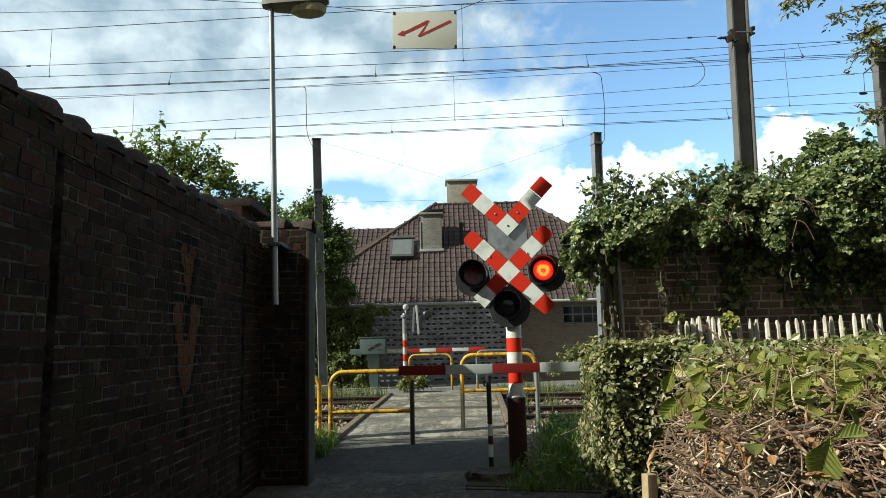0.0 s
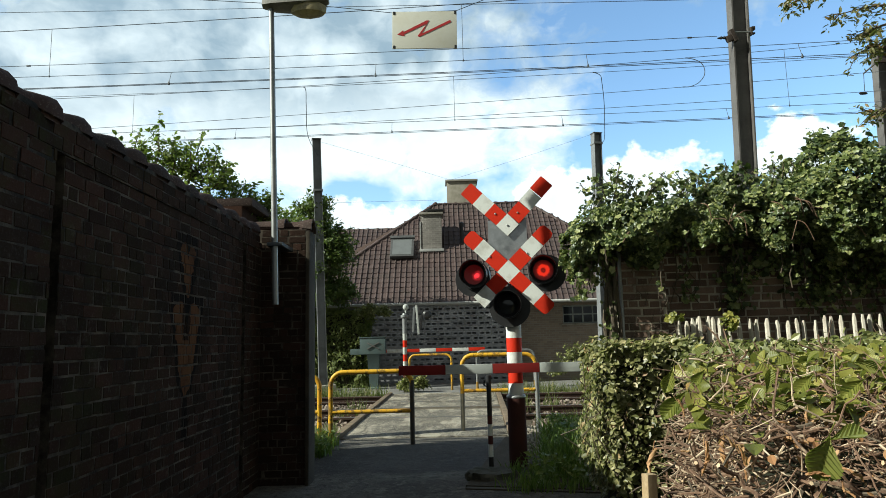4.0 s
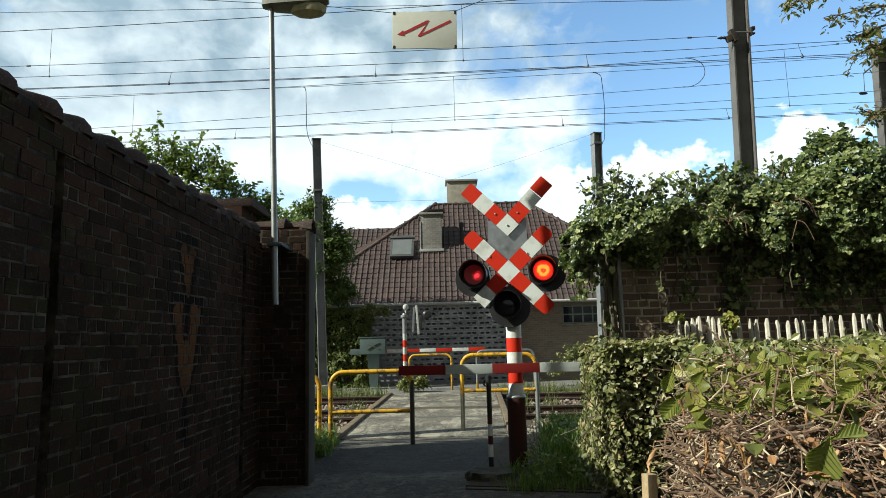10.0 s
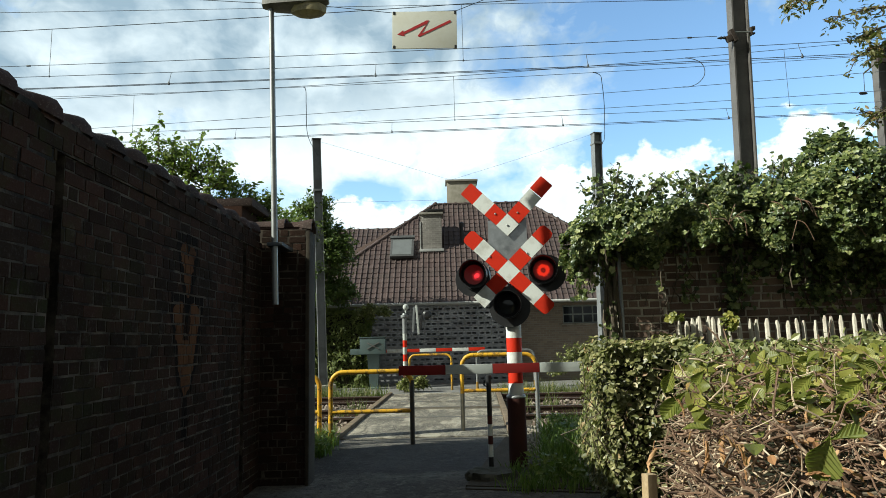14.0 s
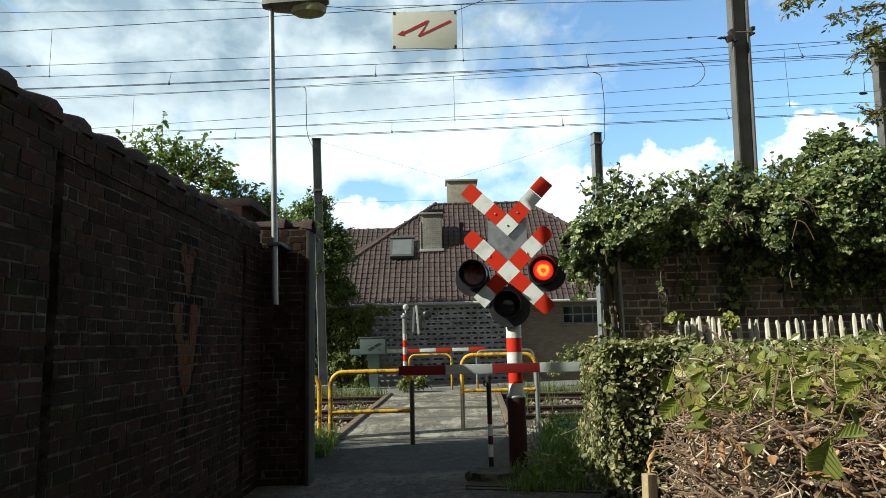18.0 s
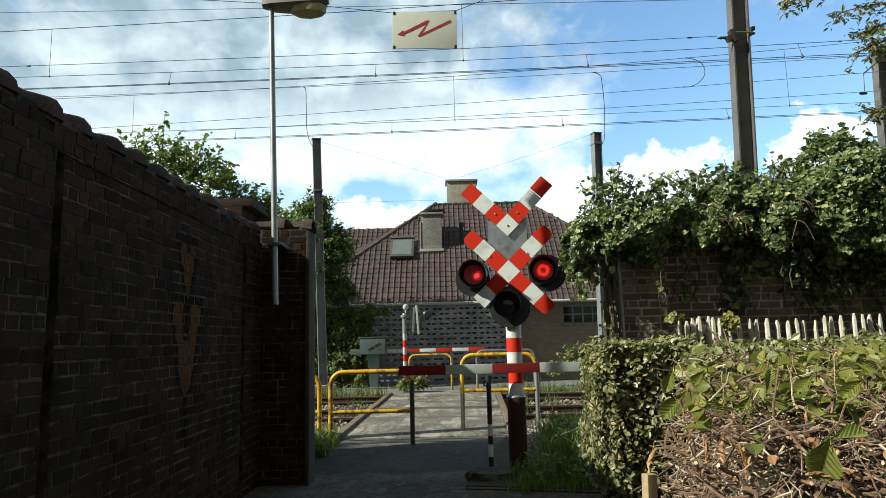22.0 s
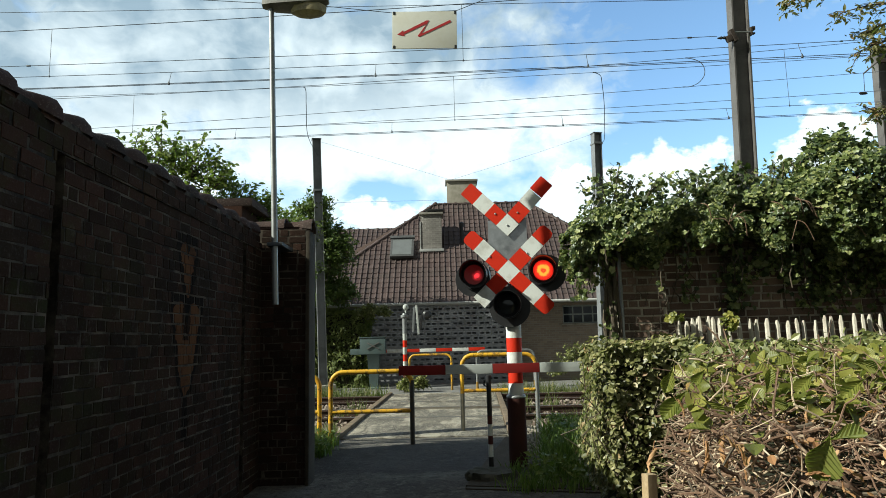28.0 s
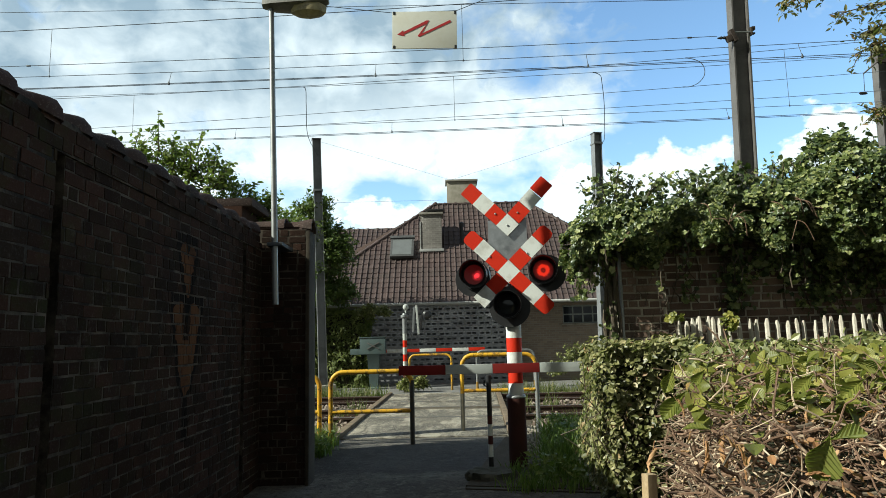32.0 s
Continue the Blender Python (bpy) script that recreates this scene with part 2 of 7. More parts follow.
WOOD_PALE = surface("weathered_pale_wood", (0.56, 0.51, 0.43), (0.34, 0.3, 0.24), (0.7, 0.66, 0.58), 45, 7, 0.85, relief=0.4)
STAKE_WOOD = surface("stake_wood", (0.34, 0.25, 0.14), (0.19, 0.14, 0.08), (0.48, 0.38, 0.25), 45, 9, 0.85, relief=0.4)
WOOD_BEAM = surface("weathered_sleeper", (0.17, 0.125, 0.08), (0.085, 0.065, 0.045), (0.3, 0.24, 0.17), 60, 4, 0.9, relief=0.5)
BARK = surface("bark", (0.11, 0.085, 0.06), (0.06, 0.05, 0.035), (0.2, 0.17, 0.13), 60, 7, 0.9, relief=0.6)
TWIG = surface("cut_twig", (0.18, 0.105, 0.066), (0.06, 0.036, 0.024), (0.46, 0.36, 0.25), 45, 6, 0.8, relief=0.3)
TWIG_PALE = surface("dry_twig", (0.56, 0.44, 0.31), (0.2, 0.13, 0.08), (0.66, 0.56, 0.43), 45, 6, 0.8, relief=0.3)
PALE_GRAVEL = brick_material("pale_gravel", [(0, (0.2, 0.175, 0.14)), (0.5, (0.32, 0.29, 0.235)), (1, (0.46, 0.42, 0.35))], (0.16, 0.14, 0.105))
CUT_END = surface("fresh_cut_wood", (0.62, 0.47, 0.3), (0.4, 0.27, 0.16), (0.72, 0.6, 0.44), 90, 9, 0.85)
STONES = brick_material("ballast_stone", [(0, (0.13, 0.095, 0.075)), (0.5, (0.22, 0.17, 0.14)), (1, (0.33, 0.28, 0.24))], (0.11, 0.085, 0.06))
LEAF_IVY = foliage("ivy_leaf", [(0, (0.018, 0.032, 0.012)), (0.4, (0.054, 0.078, 0.025)), (0.7, (0.15, 0.185, 0.056)), (1, (0.36, 0.37, 0.15))], 0.2, 0.38)
LEAF_HEDGE = foliage("hedge_leaf", [(0, (0.06, 0.062, 0.022)), (0.35, (0.13, 0.135, 0.045)), (0.75, (0.25, 0.24, 0.095)), (0.93, (0.42, 0.385, 0.2)), (1, (0.33, 0.2, 0.10))], 0.22, 0.42)
LEAF_LOW = foliage("low_hedge_leaf", [(0, (0.075, 0.09, 0.03)), (0.45, (0.155, 0.168, 0.055)), (0.8, (0.27, 0.275, 0.10)), (1, (0.4, 0.375, 0.17))], 0.26, 0.38)
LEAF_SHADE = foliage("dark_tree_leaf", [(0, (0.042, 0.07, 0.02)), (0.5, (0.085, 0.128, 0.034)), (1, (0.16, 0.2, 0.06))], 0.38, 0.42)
LEAF_TREE = foliage("tree_leaf", [(0, (0.085, 0.125, 0.03)), (0.5, (0.15, 0.2, 0.048)), (1, (0.25, 0.28, 0.08))], 0.5, 0.4)
LEAF_BOUGH = foliage("olive_leaf", [(0, (0.09, 0.085, 0.03)), (0.5, (0.17, 0.16, 0.06)), (0.85, (0.26, 0.22, 0.1)), (1, (0.26, 0.14, 0.06))], 0.35, 0.45)
LEAF_CONIFER = foliage("conifer_spray", [(0, (0.06, 0.08, 0.018)), (0.5, (0.12, 0.15, 0.035)), (1, (0.2, 0.22, 0.06))], 0.3, 0.55)
LEAF_BIG = foliage("broad_leaf", [(0, (0.10, 0.115, 0.02)), (0.45, (0.2, 0.205, 0.04)), (0.8, (0.35, 0.33, 0.075)), (0.95, (0.46, 0.4, 0.11)), (1, (0.42, 0.26, 0.1))], 0.36, 0.43)
LEAF_BOLD = foliage("ribbed_leaf", [(0, (0.11, 0.135, 0.022)), (0.5, (0.17, 0.18, 0.03)), (1, (0.24, 0.24, 0.05))], 0.3, 0.55)
LEAF_DRY = foliage("dry_leaf", [(0, (0.3, 0.14, 0.06)), (0.5, (0.46, 0.24, 0.11)), (1, (0.6, 0.38, 0.2))], 0.3, 0.7)
LEAF_WEED = foliage("weed_leaf", [(0, (0.06, 0.10, 0.02)), (0.5, (0.12, 0.17, 0.035)), (1, (0.24, 0.26, 0.06))], 0.4, 0.45)
GRASS = foliage("grass_blade", [(0, (0.05, 0.095, 0.018)), (0.5, (0.11, 0.175, 0.03)), (0.9, (0.17, 0.24, 0.05)), (1, (0.26, 0.24, 0.1))], 0.35, 0.5)
FLOWERED = foliage("weed", [(0, (0.06, 0.08, 0.02)), (0.6, (0.12, 0.15, 0.05)), (1, (0.3, 0.27, 0.13))], 0.3, 0.6)


# ---- building blocks ----
def to_mesh(name, bm, material):
    me = bpy.data.meshes.new(name)
    bm.to_mesh(me)
    bm.free()
    for m in material if isinstance(material, (list, tuple)) else [material]:
        me.materials.append(m)
    me.set_sharp_from_angle(angle=radians(42))
    return me


def part(name, bm, material, parent=None, label="", smooth=False):
    """One mesh object, under a thing or part if one is given."""
    me = bm if isinstance(bm, bpy.types.Mesh) else to_mesh(name, bm, material)
    if smooth:
        me.shade_smooth()
    ob = new(name, me)
    ob.parent = parent
    if label:
        ob["label"] = label
    return ob


def thing(name, m, label, category, group="", kind=""):
    ob = new(name)
    ob.empty_display_size = 0.1
    ob.matrix_world = m
    return tagged(ob, label, category, group, kind)


def box(bm, x0, x1, y0, y1, z0, z1, bevel=0.0, m=None, mat=0):
    vs = bmesh.ops.create_cube(bm, size=1.0)["verts"]
    t = Matrix.Translation(((x0 + x1) / 2, (y0 + y1) / 2, (z0 + z1) / 2)) @ Matrix.Diagonal((x1 - x0, y1 - y0, z1 - z0, 1))
    bmesh.ops.transform(bm, matrix=(m @ t) if m else t, verts=vs)
    faces = {f for v in vs for f in v.link_faces}
    for f in faces:
        f.material_index = mat
    if bevel:
        bmesh.ops.bevel(bm, geom=list({e for v in vs for e in v.link_edges}), offset=bevel, segments=2, affect="EDGES", profile=0.7)
    return bm


def slab(x0, x1, y0, y1, z0, z1, bevel=0.0, m=None):
    return box(bmesh.new(), x0, x1, y0, y1, z0, z1, bevel, m)


def sweep(bm, pts, r, seg=10, caps=True, mat=0, end=None):
    """A round bar along points; r is one radius or one for each point."""
    pts = [Vector(p) for p in pts]
    rr = r if isinstance(r, (list, tuple)) else [r] * len(pts)
    rings, up = [], None
    for i, p in enumerate(pts):
        d = (pts[min(i + 1, len(pts) - 1)] - pts[max(i - 1, 0)]).normalized()
        if up is None:
            up = d.orthogonal().normalized()
        up = (up - d * up.dot(d)).normalized()
        side = d.cross(up)
        rings.append([bm.verts.new(p + (up * math.cos(a) + side * math.sin(a)) * rr[i]) for a in (2 * math.pi * k / seg for k in range(seg))])
    for a, b in zip(rings, rings[1:]):
        for k in range(seg):
            f = bm.faces.new((a[k], a[(k + 1) % seg], b[(k + 1) % seg], b[k]))
            f.smooth, f.material_index = True, mat
    if caps:
        for ring in (rings[0][::-1], rings[-1]):
            bm.faces.new(ring).material_index = mat if end is None else end
    return bm


def arc(cx, cz, r, a0, a1, n, y=0.0):
    return [(cx + r * math.cos(radians(a0 + (a1 - a0) * i / n)), y, cz + r * math.sin(radians(a0 + (a1 - a0) * i / n))) for i in range(n + 1)]


def prism(bm, outline, y0, y1, mat=0):
    """A flat piece: an outline in x and z, from y0 to y1."""
    a = [bm.verts.new((x, y0, z)) for x, z in outline]
    b = [bm.verts.new((x, y1, z)) for x, z in outline]
    fs = [bm.faces.new(a), bm.faces.new(b[::-1])]
    n = len(a)
    fs += [bm.faces.new((a[(i + 1) % n], a[i], b[i], b[(i + 1) % n])) for i in range(n)]
    for f in fs:
        f.material_index = mat
    bmesh.ops.recalc_face_normals(bm, faces=fs)
    return bm


def lathe(bm, profile, seg=20, m=None, mat=0):
    """A turned piece about z: radius and height."""
    rings = []
    for r, z in profile:
        rings.append([bm.verts.new((m or Matrix()) @ Vector((r * math.cos(2 * math.pi * k / seg), r * math.sin(2 * math.pi * k / seg), z))) for k in range(seg)])
    for a, b in zip(rings, rings[1:]):
        for k in range(seg):
            f = bm.faces.new((a[k], a[(k + 1) % seg], b[(k + 1) % seg], b[k]))
            f.smooth, f.material_index = True, mat
    for ring in (rings[0][::-1], rings[-1]):
        bm.faces.new(ring).material_index = mat
    return bm


def raw(name, verts, faces, material, smooth=False):
    me = bpy.data.meshes.new(name)
    me.from_pydata(verts.tolist() if hasattr(verts, "tolist") else verts, [], faces.tolist() if hasattr(faces, "tolist") else faces)
    me.materials.append(material)
    if smooth:
        me.shade_smooth()
    return me


def many(template, faces, places, turns, sizes):
    """Copies of a small template at places, as arrays for one mesh."""
    tv, tf = np.asarray(template, float), np.asarray(faces, int)
    n, k = len(places), len(tv)
    v = np.einsum("nij,kj->nki", turns, tv) * np.asarray(sizes, float).reshape(n, 1, -1) + np.asarray(places)[:, None, :]
    f = tf[None] + (np.arange(n) * k)[:, None, None]
    return v.reshape(-1, 3), f.reshape(-1, tf.shape[1])


rng = np.random.default_rng(7)


def turned(normals, spin=1.0, tilt=0.5):
    """Frames whose z axis lies near the normals."""
    n = np.asarray(normals, float) + rng.normal(0, tilt, np.shape(normals))
    n /= np.linalg.norm(n, axis=1, keepdims=True) + 1e-9
    a = rng.normal(size=n.shape)
    x = np.cross(n, a)
    x /= np.linalg.norm(x, axis=1, keepdims=True) + 1e-9
    return np.stack([x, np.cross(n, x), n], axis=2)


# leaf shapes, one unit long along x, folded along the midrib
LEAF = [(0, 0, 0), (0.35, 0.28, 0.07), (0.35, 0, -0.02), (0.35, -0.28, 0.07), (0.72, 0.22, 0.02), (0.72, 0, -0.06), (0.72, -0.22, 0.02), (1, 0, -0.12)]
LEAF_F = [(0, 2, 1, 1), (0, 3, 2, 2), (1, 2, 5, 4), (2, 3, 6, 5), (4, 5, 7, 7), (5, 6, 7, 7)]
ROUND = [(0, 0, 0), (0.22, 0.24, 0.06), (0.3, 0, -0.02), (0.22, -0.24, 0.06), (0.62, 0.30, 0.04), (0.65, 0, -0.05), (0.62, -0.30, 0.04), (0.88, 0.15, -0.03), (0.88, -0.15, -0.03), (1.02, 0, -0.11)]
ROUND_F = [(0, 2, 1), (0, 3, 2), (1, 2, 5), (1, 5, 4), (2, 3, 6), (2, 6, 5), (4, 5, 7), (5, 6, 8), (5, 8, 9), (5, 9, 7)]
SMALL = [(0, 0, 0), (0.45, 0.3, 0.08), (0.5, 0, -0.02), (0.45, -0.3, 0.08), (1, 0, -0.1)]
SMALL_F = [(0, 2, 1), (0, 3, 2), (1, 2, 4), (2, 3, 4)]
SLIM = [(0, 0, 0), (0.35, 0.19, 0.06), (0.5, 0, -0.04), (0.35, -0.19, 0.06), (0.7, 0.15, -0.06), (0.7, -0.15, -0.06), (1, 0, -0.25)]
SLIM_F = [(0, 2, 1), (0, 3, 2), (1, 2, 4), (2, 3, 5), (2, 6, 4), (2, 5, 6)]
LOBED = [(0, 0, 0), (-0.12, 0.3, 0.05), (0.22, 0.36, 0.0), (0.4, 0.46, -0.08), (0.68, 0.27, -0.02), (0.95, 0, -0.12), (0.68, -0.27, -0.02), (0.4, -0.46, -0.08), (0.22, -0.36, 0.0), (-0.12, -0.3, 0.05), (0.3, 0, -0.05)]
LOBED_F = [(0, 10, 1), (1, 10, 2), (2, 10, 3), (3, 10, 4), (4, 10, 5), (5, 10, 6), (6, 10, 7), (7, 10, 8), (8, 10, 9), (9, 10, 0)]


def leafage(name, places, normals, size, material, parent, shape="small", tilt=0.6, vary=0.35, label=""):
    tv, tf = {"small": (SMALL, SMALL_F), "lobed": (LOBED, LOBED_F), "round": (ROUND, ROUND_F), "slim": (SLIM, SLIM_F)}[shape]
    n = len(places)
    s = size * np.clip(rng.normal(1, vary, (n, 1)), 0.4, 1.9)
    v, f = many(tv, tf, places, turned(normals, tilt=tilt), s)
    ob = part(name, raw(name, v, f, material), None, parent, label)
    return ob


def lump(p, scale, seed=0.0):
    return noise.fractal(Vector((p[0] * scale + seed, p[1] * scale - seed, p[2] * scale)), 0.9, 2.1, 3)


# ---- ground ----
TILT = math.tan(radians(2.3))        # the tracks come a little nearer towards the east


def flat(name, outline, z0, z1, material, label, category, kind="structure"):
    bm = bmesh.new()
    top = [bm.verts.new((x, y, z1)) for x, y in outline]
    low = [bm.verts.new((x, y, z0)) for x, y in outline]
    bm.faces.new(top)
    n = len(top)
    for i in range(n):
        bm.faces.new((top[(i + 1) % n], top[i], low[i], low[(i + 1) % n]))
    bmesh.ops.recalc_face_normals(bm, faces=bm.faces[:])
    return tagged(part(name, bm, material), label, category, "", kind)


# one sheet to the horizon, with the track bed sunk into it
bm = bmesh.new()
ends = [[bm.verts.new((x, y0 - (x * TILT if abs(y0) < 100 else 0), z)) for y0, z in ((-2500, -0.06), (9.54, -0.06), (9.58, -0.2), (17.6, -0.2), (17.64, -0.06), (2500, -0.06))] for x in (-2500, 2500)]
for i in range(5):
    bm.faces.new((ends[0][i], ends[1][i], ends[1][i + 1], ends[0][i + 1]))
tagged(part("ground", bm, MEADOW), "rough grassy ground reaching to the horizon", "ground", "", "structure")
flat("pavement", [(-1.86, -7), (6.0, -7), (6.0, 1.0), (2.2, 5.75), (0.14, 6.25), (0.78, 8.9), (0.80, 9.5), (-1.56, 9.5), (-1.56, 8.6), (-1.86, 8.2)], -0.08, 0.0, ASPHALT,
     "worn dark asphalt footpath leading up to the tracks", "footpath")
flat("soil_bed", [(0.16, 6.32), (2.3, 5.8), (9, 5.4), (9, 9.4), (0.82, 9.4)], -0.08, 0.012, SOIL, "dark weedy soil beside the footpath", "soil")
flat("soil_strip", [(1.0, 2.0), (6.5, 0.8), (9, 5.38), (2.3, 5.76)], -0.08, 0.02, SOIL, "dark garden soil under the hedge", "soil")
flat("ballast_bed", [(-60, 9.52 + 60 * TILT), (60, 9.52 - 60 * TILT), (60, 17.6 - 60 * TILT), (-60, 17.6 + 60 * TILT)], -0.3, -0.135, SOIL, "grimy ballast bed of the two tracks", "track bed")
for ya, yb in ((9.53, 11.76), (13.43, 14.86), (16.53, 17.59)):
    flat("ballast_shoulder", [(-60, ya + 60 * TILT), (60, ya - 60 * TILT), (60, yb - 60 * TILT), (-60, yb + 60 * TILT)], -0.2, -0.055, SOIL, "grimy shoulder of the ballast beside a track", "track bed")
k = Mat("crossing_asphalt", 0.9, 0, 0.3)
c = k.mix(k.mask(k.noise(1.1, 6, 0.65), 0.4, 0.65), (0.10, 0.09, 0.073), (0.2, 0.18, 0.142))
c = k.mix(k.math("MULTIPLY", k.mask(k.noise(2.2, 8, 0.72, None, (1.0, 0.32, 1.0)), 0.49, 0.60), 0.9), c, (0.44, 0.395, 0.31))
c = k.mix(k.math("MULTIPLY", k.mask(k.noise(5, 7, 0.8, None, (1.0, 0.4, 1.0)), 0.53, 0.64), 0.8), c, (0.06, 0.054, 0.044))
c = k.mix(k.math("MULTIPLY", k.mask(k.noise(26, 4, 0.85), 0.52, 0.62), 0.75), c, (0.44, 0.40, 0.33))
crack = k.node("TexVoronoi", Scale=1.3)
crack.feature = "DISTANCE_TO_EDGE"
k.l.new(k.where(), crack.inputs["Vector"])
c = k.mix(k.math("MULTIPLY", k.mask(crack.outputs["Distance"], 0.012, 0.0), 0.6), c, (0.05, 0.045, 0.035))
k.colour(c)
k.bump(k.math("ADD", k.math("ADD", k.noise(120, 3, 0.7), k.math("MULTIPLY", k.noise(25, 4, 0.7), 1.2)), k.math("MULTIPLY", k.noise(5, 4), 2.0)), 0.9, 0.018)
DECK_MAT = k.m
deck = flat("crossing_deck", [(-1.52, 9.51), (0.86, 9.51), (1.27, 17.4), (-1.40, 17.4)], -0.2, 0.012, DECK_MAT,
     "patched grey asphalt deck across the tracks", "crossing")
flat("road", [(-60, 17.7 + 60 * TILT), (60, 17.7 - 60 * TILT), (60, 21.6), (-60, 21.6)], -0.08, -0.012, surface("street_asphalt", (0.19, 0.185, 0.175), (0.13, 0.125, 0.12), (0.3, 0.29, 0.27), 90, 1.0, 0.85),
     "pale sunlit street behind the tracks", "street")

# edging beams beside the deck and the bed
beams = [((-1.60, 9.2), (-1.47, 17.4), 0.06, "weathered wooden beam edging the crossing deck"), ((0.92, 9.45), (1.34, 17.4), 0.06, "weathered wooden beam edging the crossing deck"),
         ((0.16, 6.24), (1.75, 5.86), 0.012, "low mossy stone kerb edging the soil bed")]
for (xa, ya), (xb, yb), h, lab in beams:
    dx, dy = xb - xa, yb - ya
    ln = math.hypot(dx, dy)
    k = part("edging_beam", slab(0, ln, -0.055, 0.055, -0.2, h, 0.012) if h > 0.02 else slab(0, ln, -0.04, 0.04, -0.1, h, 0.008), WOOD_BEAM if h > 0.02 else EDGE_STONE)
    k.matrix_world = Matrix.Translation((xa, ya, 0)) @ pose(0, 0, 0, 0, 0, math.degrees(math.atan2(dy, dx)))
    tagged(k, lab, "edging beam", "edging beams")

# ---- tracks ----
RAIL = [(-0.07, 0), (0.07, 0), (0.07, 0.012), (0.012, 0.03), (0.012, 0.115), (0.036, 0.125), (0.036, 0.155), (0.028, 0.162), (-0.028, 0.162), (-0.036, 0.155), (-0.036, 0.125), (-0.012, 0.115), (-0.012, 0.03), (-0.07, 0.012)]


def rail(y0):
    for side in (-1, 1):
        x0, x1 = (-60, -1.62) if side < 0 else (1.36, 60)
        bm = bmesh.new()
        ring0 = [bm.verts.new((x0, y0 - x0 * TILT + a, z - 0.125)) for a, z in RAIL]
        ring1 = [bm.verts.new((x1, y0 - x1 * TILT + a, z - 0.125)) for a, z in RAIL]
        n = len(RAIL)
        for i in range(n):
            f = bm.faces.new((ring0[i], ring0[(i + 1) % n], ring1[(i + 1) % n], ring1[i]))
            f.material_index = 1 if i == 7 else 0
        bm.faces.new(ring0)
        bm.faces.new(ring1[::-1])
        bmesh.ops.recalc_face_normals(bm, faces=bm.faces[:])
        tagged(part("rail", bm, [RAIL_STEEL, RAIL_TOP]), "rust-brown steel rail lying in the ballast", "rail", "rails")
    # the same rail, sunk in the deck
    bm = slab(-1.44, 1.12, -0.036, 0.036, -0.02, 0.055 if y0 == 13.31 else 0.018, 0.004)
    k = part("rail_head", bm, RAIL_TOP)
    k.parent, k.matrix_basis = deck, pose(0, y0, 0, 0, 0, -2.3)
    k["label"] = "worn bright rail head sunk in the deck"
    groove = part("flange_groove", slab(-1.44, 1.10, 0.04, 0.09, 0.0, 0.0135), BLACK)
    groove.parent = k


for y0 in (11.88, 13.31, 14.98, 16.41):
    rail(y0)

sleeper = part("sleeper", slab(-0.13, 0.13, -1.25, 1.25, -0.24, -0.122, 0.015), CONCRETE)
tagged(sleeper, "grey concrete sleeper under the rails", "sleeper", "sleepers")
sleeper.matrix_world = pose(-2.3, 12.6 + 2.3 * TILT, 0, 0, 0, -2.3)
for yc in (12.6, 15.7):
    for i in range(12):
        for sx in (-2.3 - 0.62 * i, 1.95 + 0.62 * i):
            if (i, yc, sx) != (0, 12.6, -2.3):
                copy_thing(sleeper, pose(sx, yc - sx * TILT, 0, 0, 0, -2.3))

# ballast stones
STONE = np.array([(-1, -.8, -.5), (.9, -1, -.6), (1, .8, -.5), (-.7, 1, -.6), (-.6, -.5, .7), (.7, -.7, .5), (.6, .6, .8), (-.8, .5, .5)]) * 0.5
STONE_F = [(0, 1, 5, 4), (1, 2, 6, 5), (2, 3, 7, 6), (3, 0, 4, 7), (4, 5, 6, 7)]
n = 16000
sx = np.where(rng.random(n) < 0.5, rng.uniform(-9.5, -1.68, n), rng.uniform(1.42, 8.5, n))
sy = rng.uniform(9.55, 17.5, n)
inside = ((sy > 11.8) & (sy < 13.4)) | ((sy > 14.9) & (sy < 16.5))
sz = np.where(inside, rng.uniform(-0.145, -0.10, n), rng.uniform(-0.07, -0.02, n)) + 0.012 * np.sin(sx * 3) * np.sin(sy * 2.2)
v, f = many(STONE, STONE_F, np.stack([sx, sy - sx * TILT, sz], 1), turned(np.tile([[0, 0, 1.0]], (n, 1)), tilt=1.0), rng.uniform(0.035, 0.085, (n, 1)))
tagged(part("ballast", raw("ballast", v, f, STONES), None), "brown and grey broken ballast stones", "ballast", "", "stuff")


# pale gravel along both sides of the deck
n = 2600
side = rng.random(n) < 0.5
gx = np.where(side, rng.uniform(-2.4, -1.66, n), rng.uniform(0.86, 1.75, n))
gy = np.where(side, rng.uniform(8.7, 11.0, n), rng.uniform(7.9, 10.6, n))
gz = np.where(gy > 9.5, -0.03, np.where(side, -0.05, 0.014))
v, f = many(STONE, STONE_F, np.stack([gx, gy, gz], 1), turned(np.tile([[0, 0, 1.0]], (n, 1)), tilt=1.0), rng.uniform(0.025, 0.06, (n, 1)))
tagged(part("gravel", raw("gravel", v, f, PALE_GRAVEL), None), "loose pale gravel beside the crossing deck", "gravel", "", "stuff")

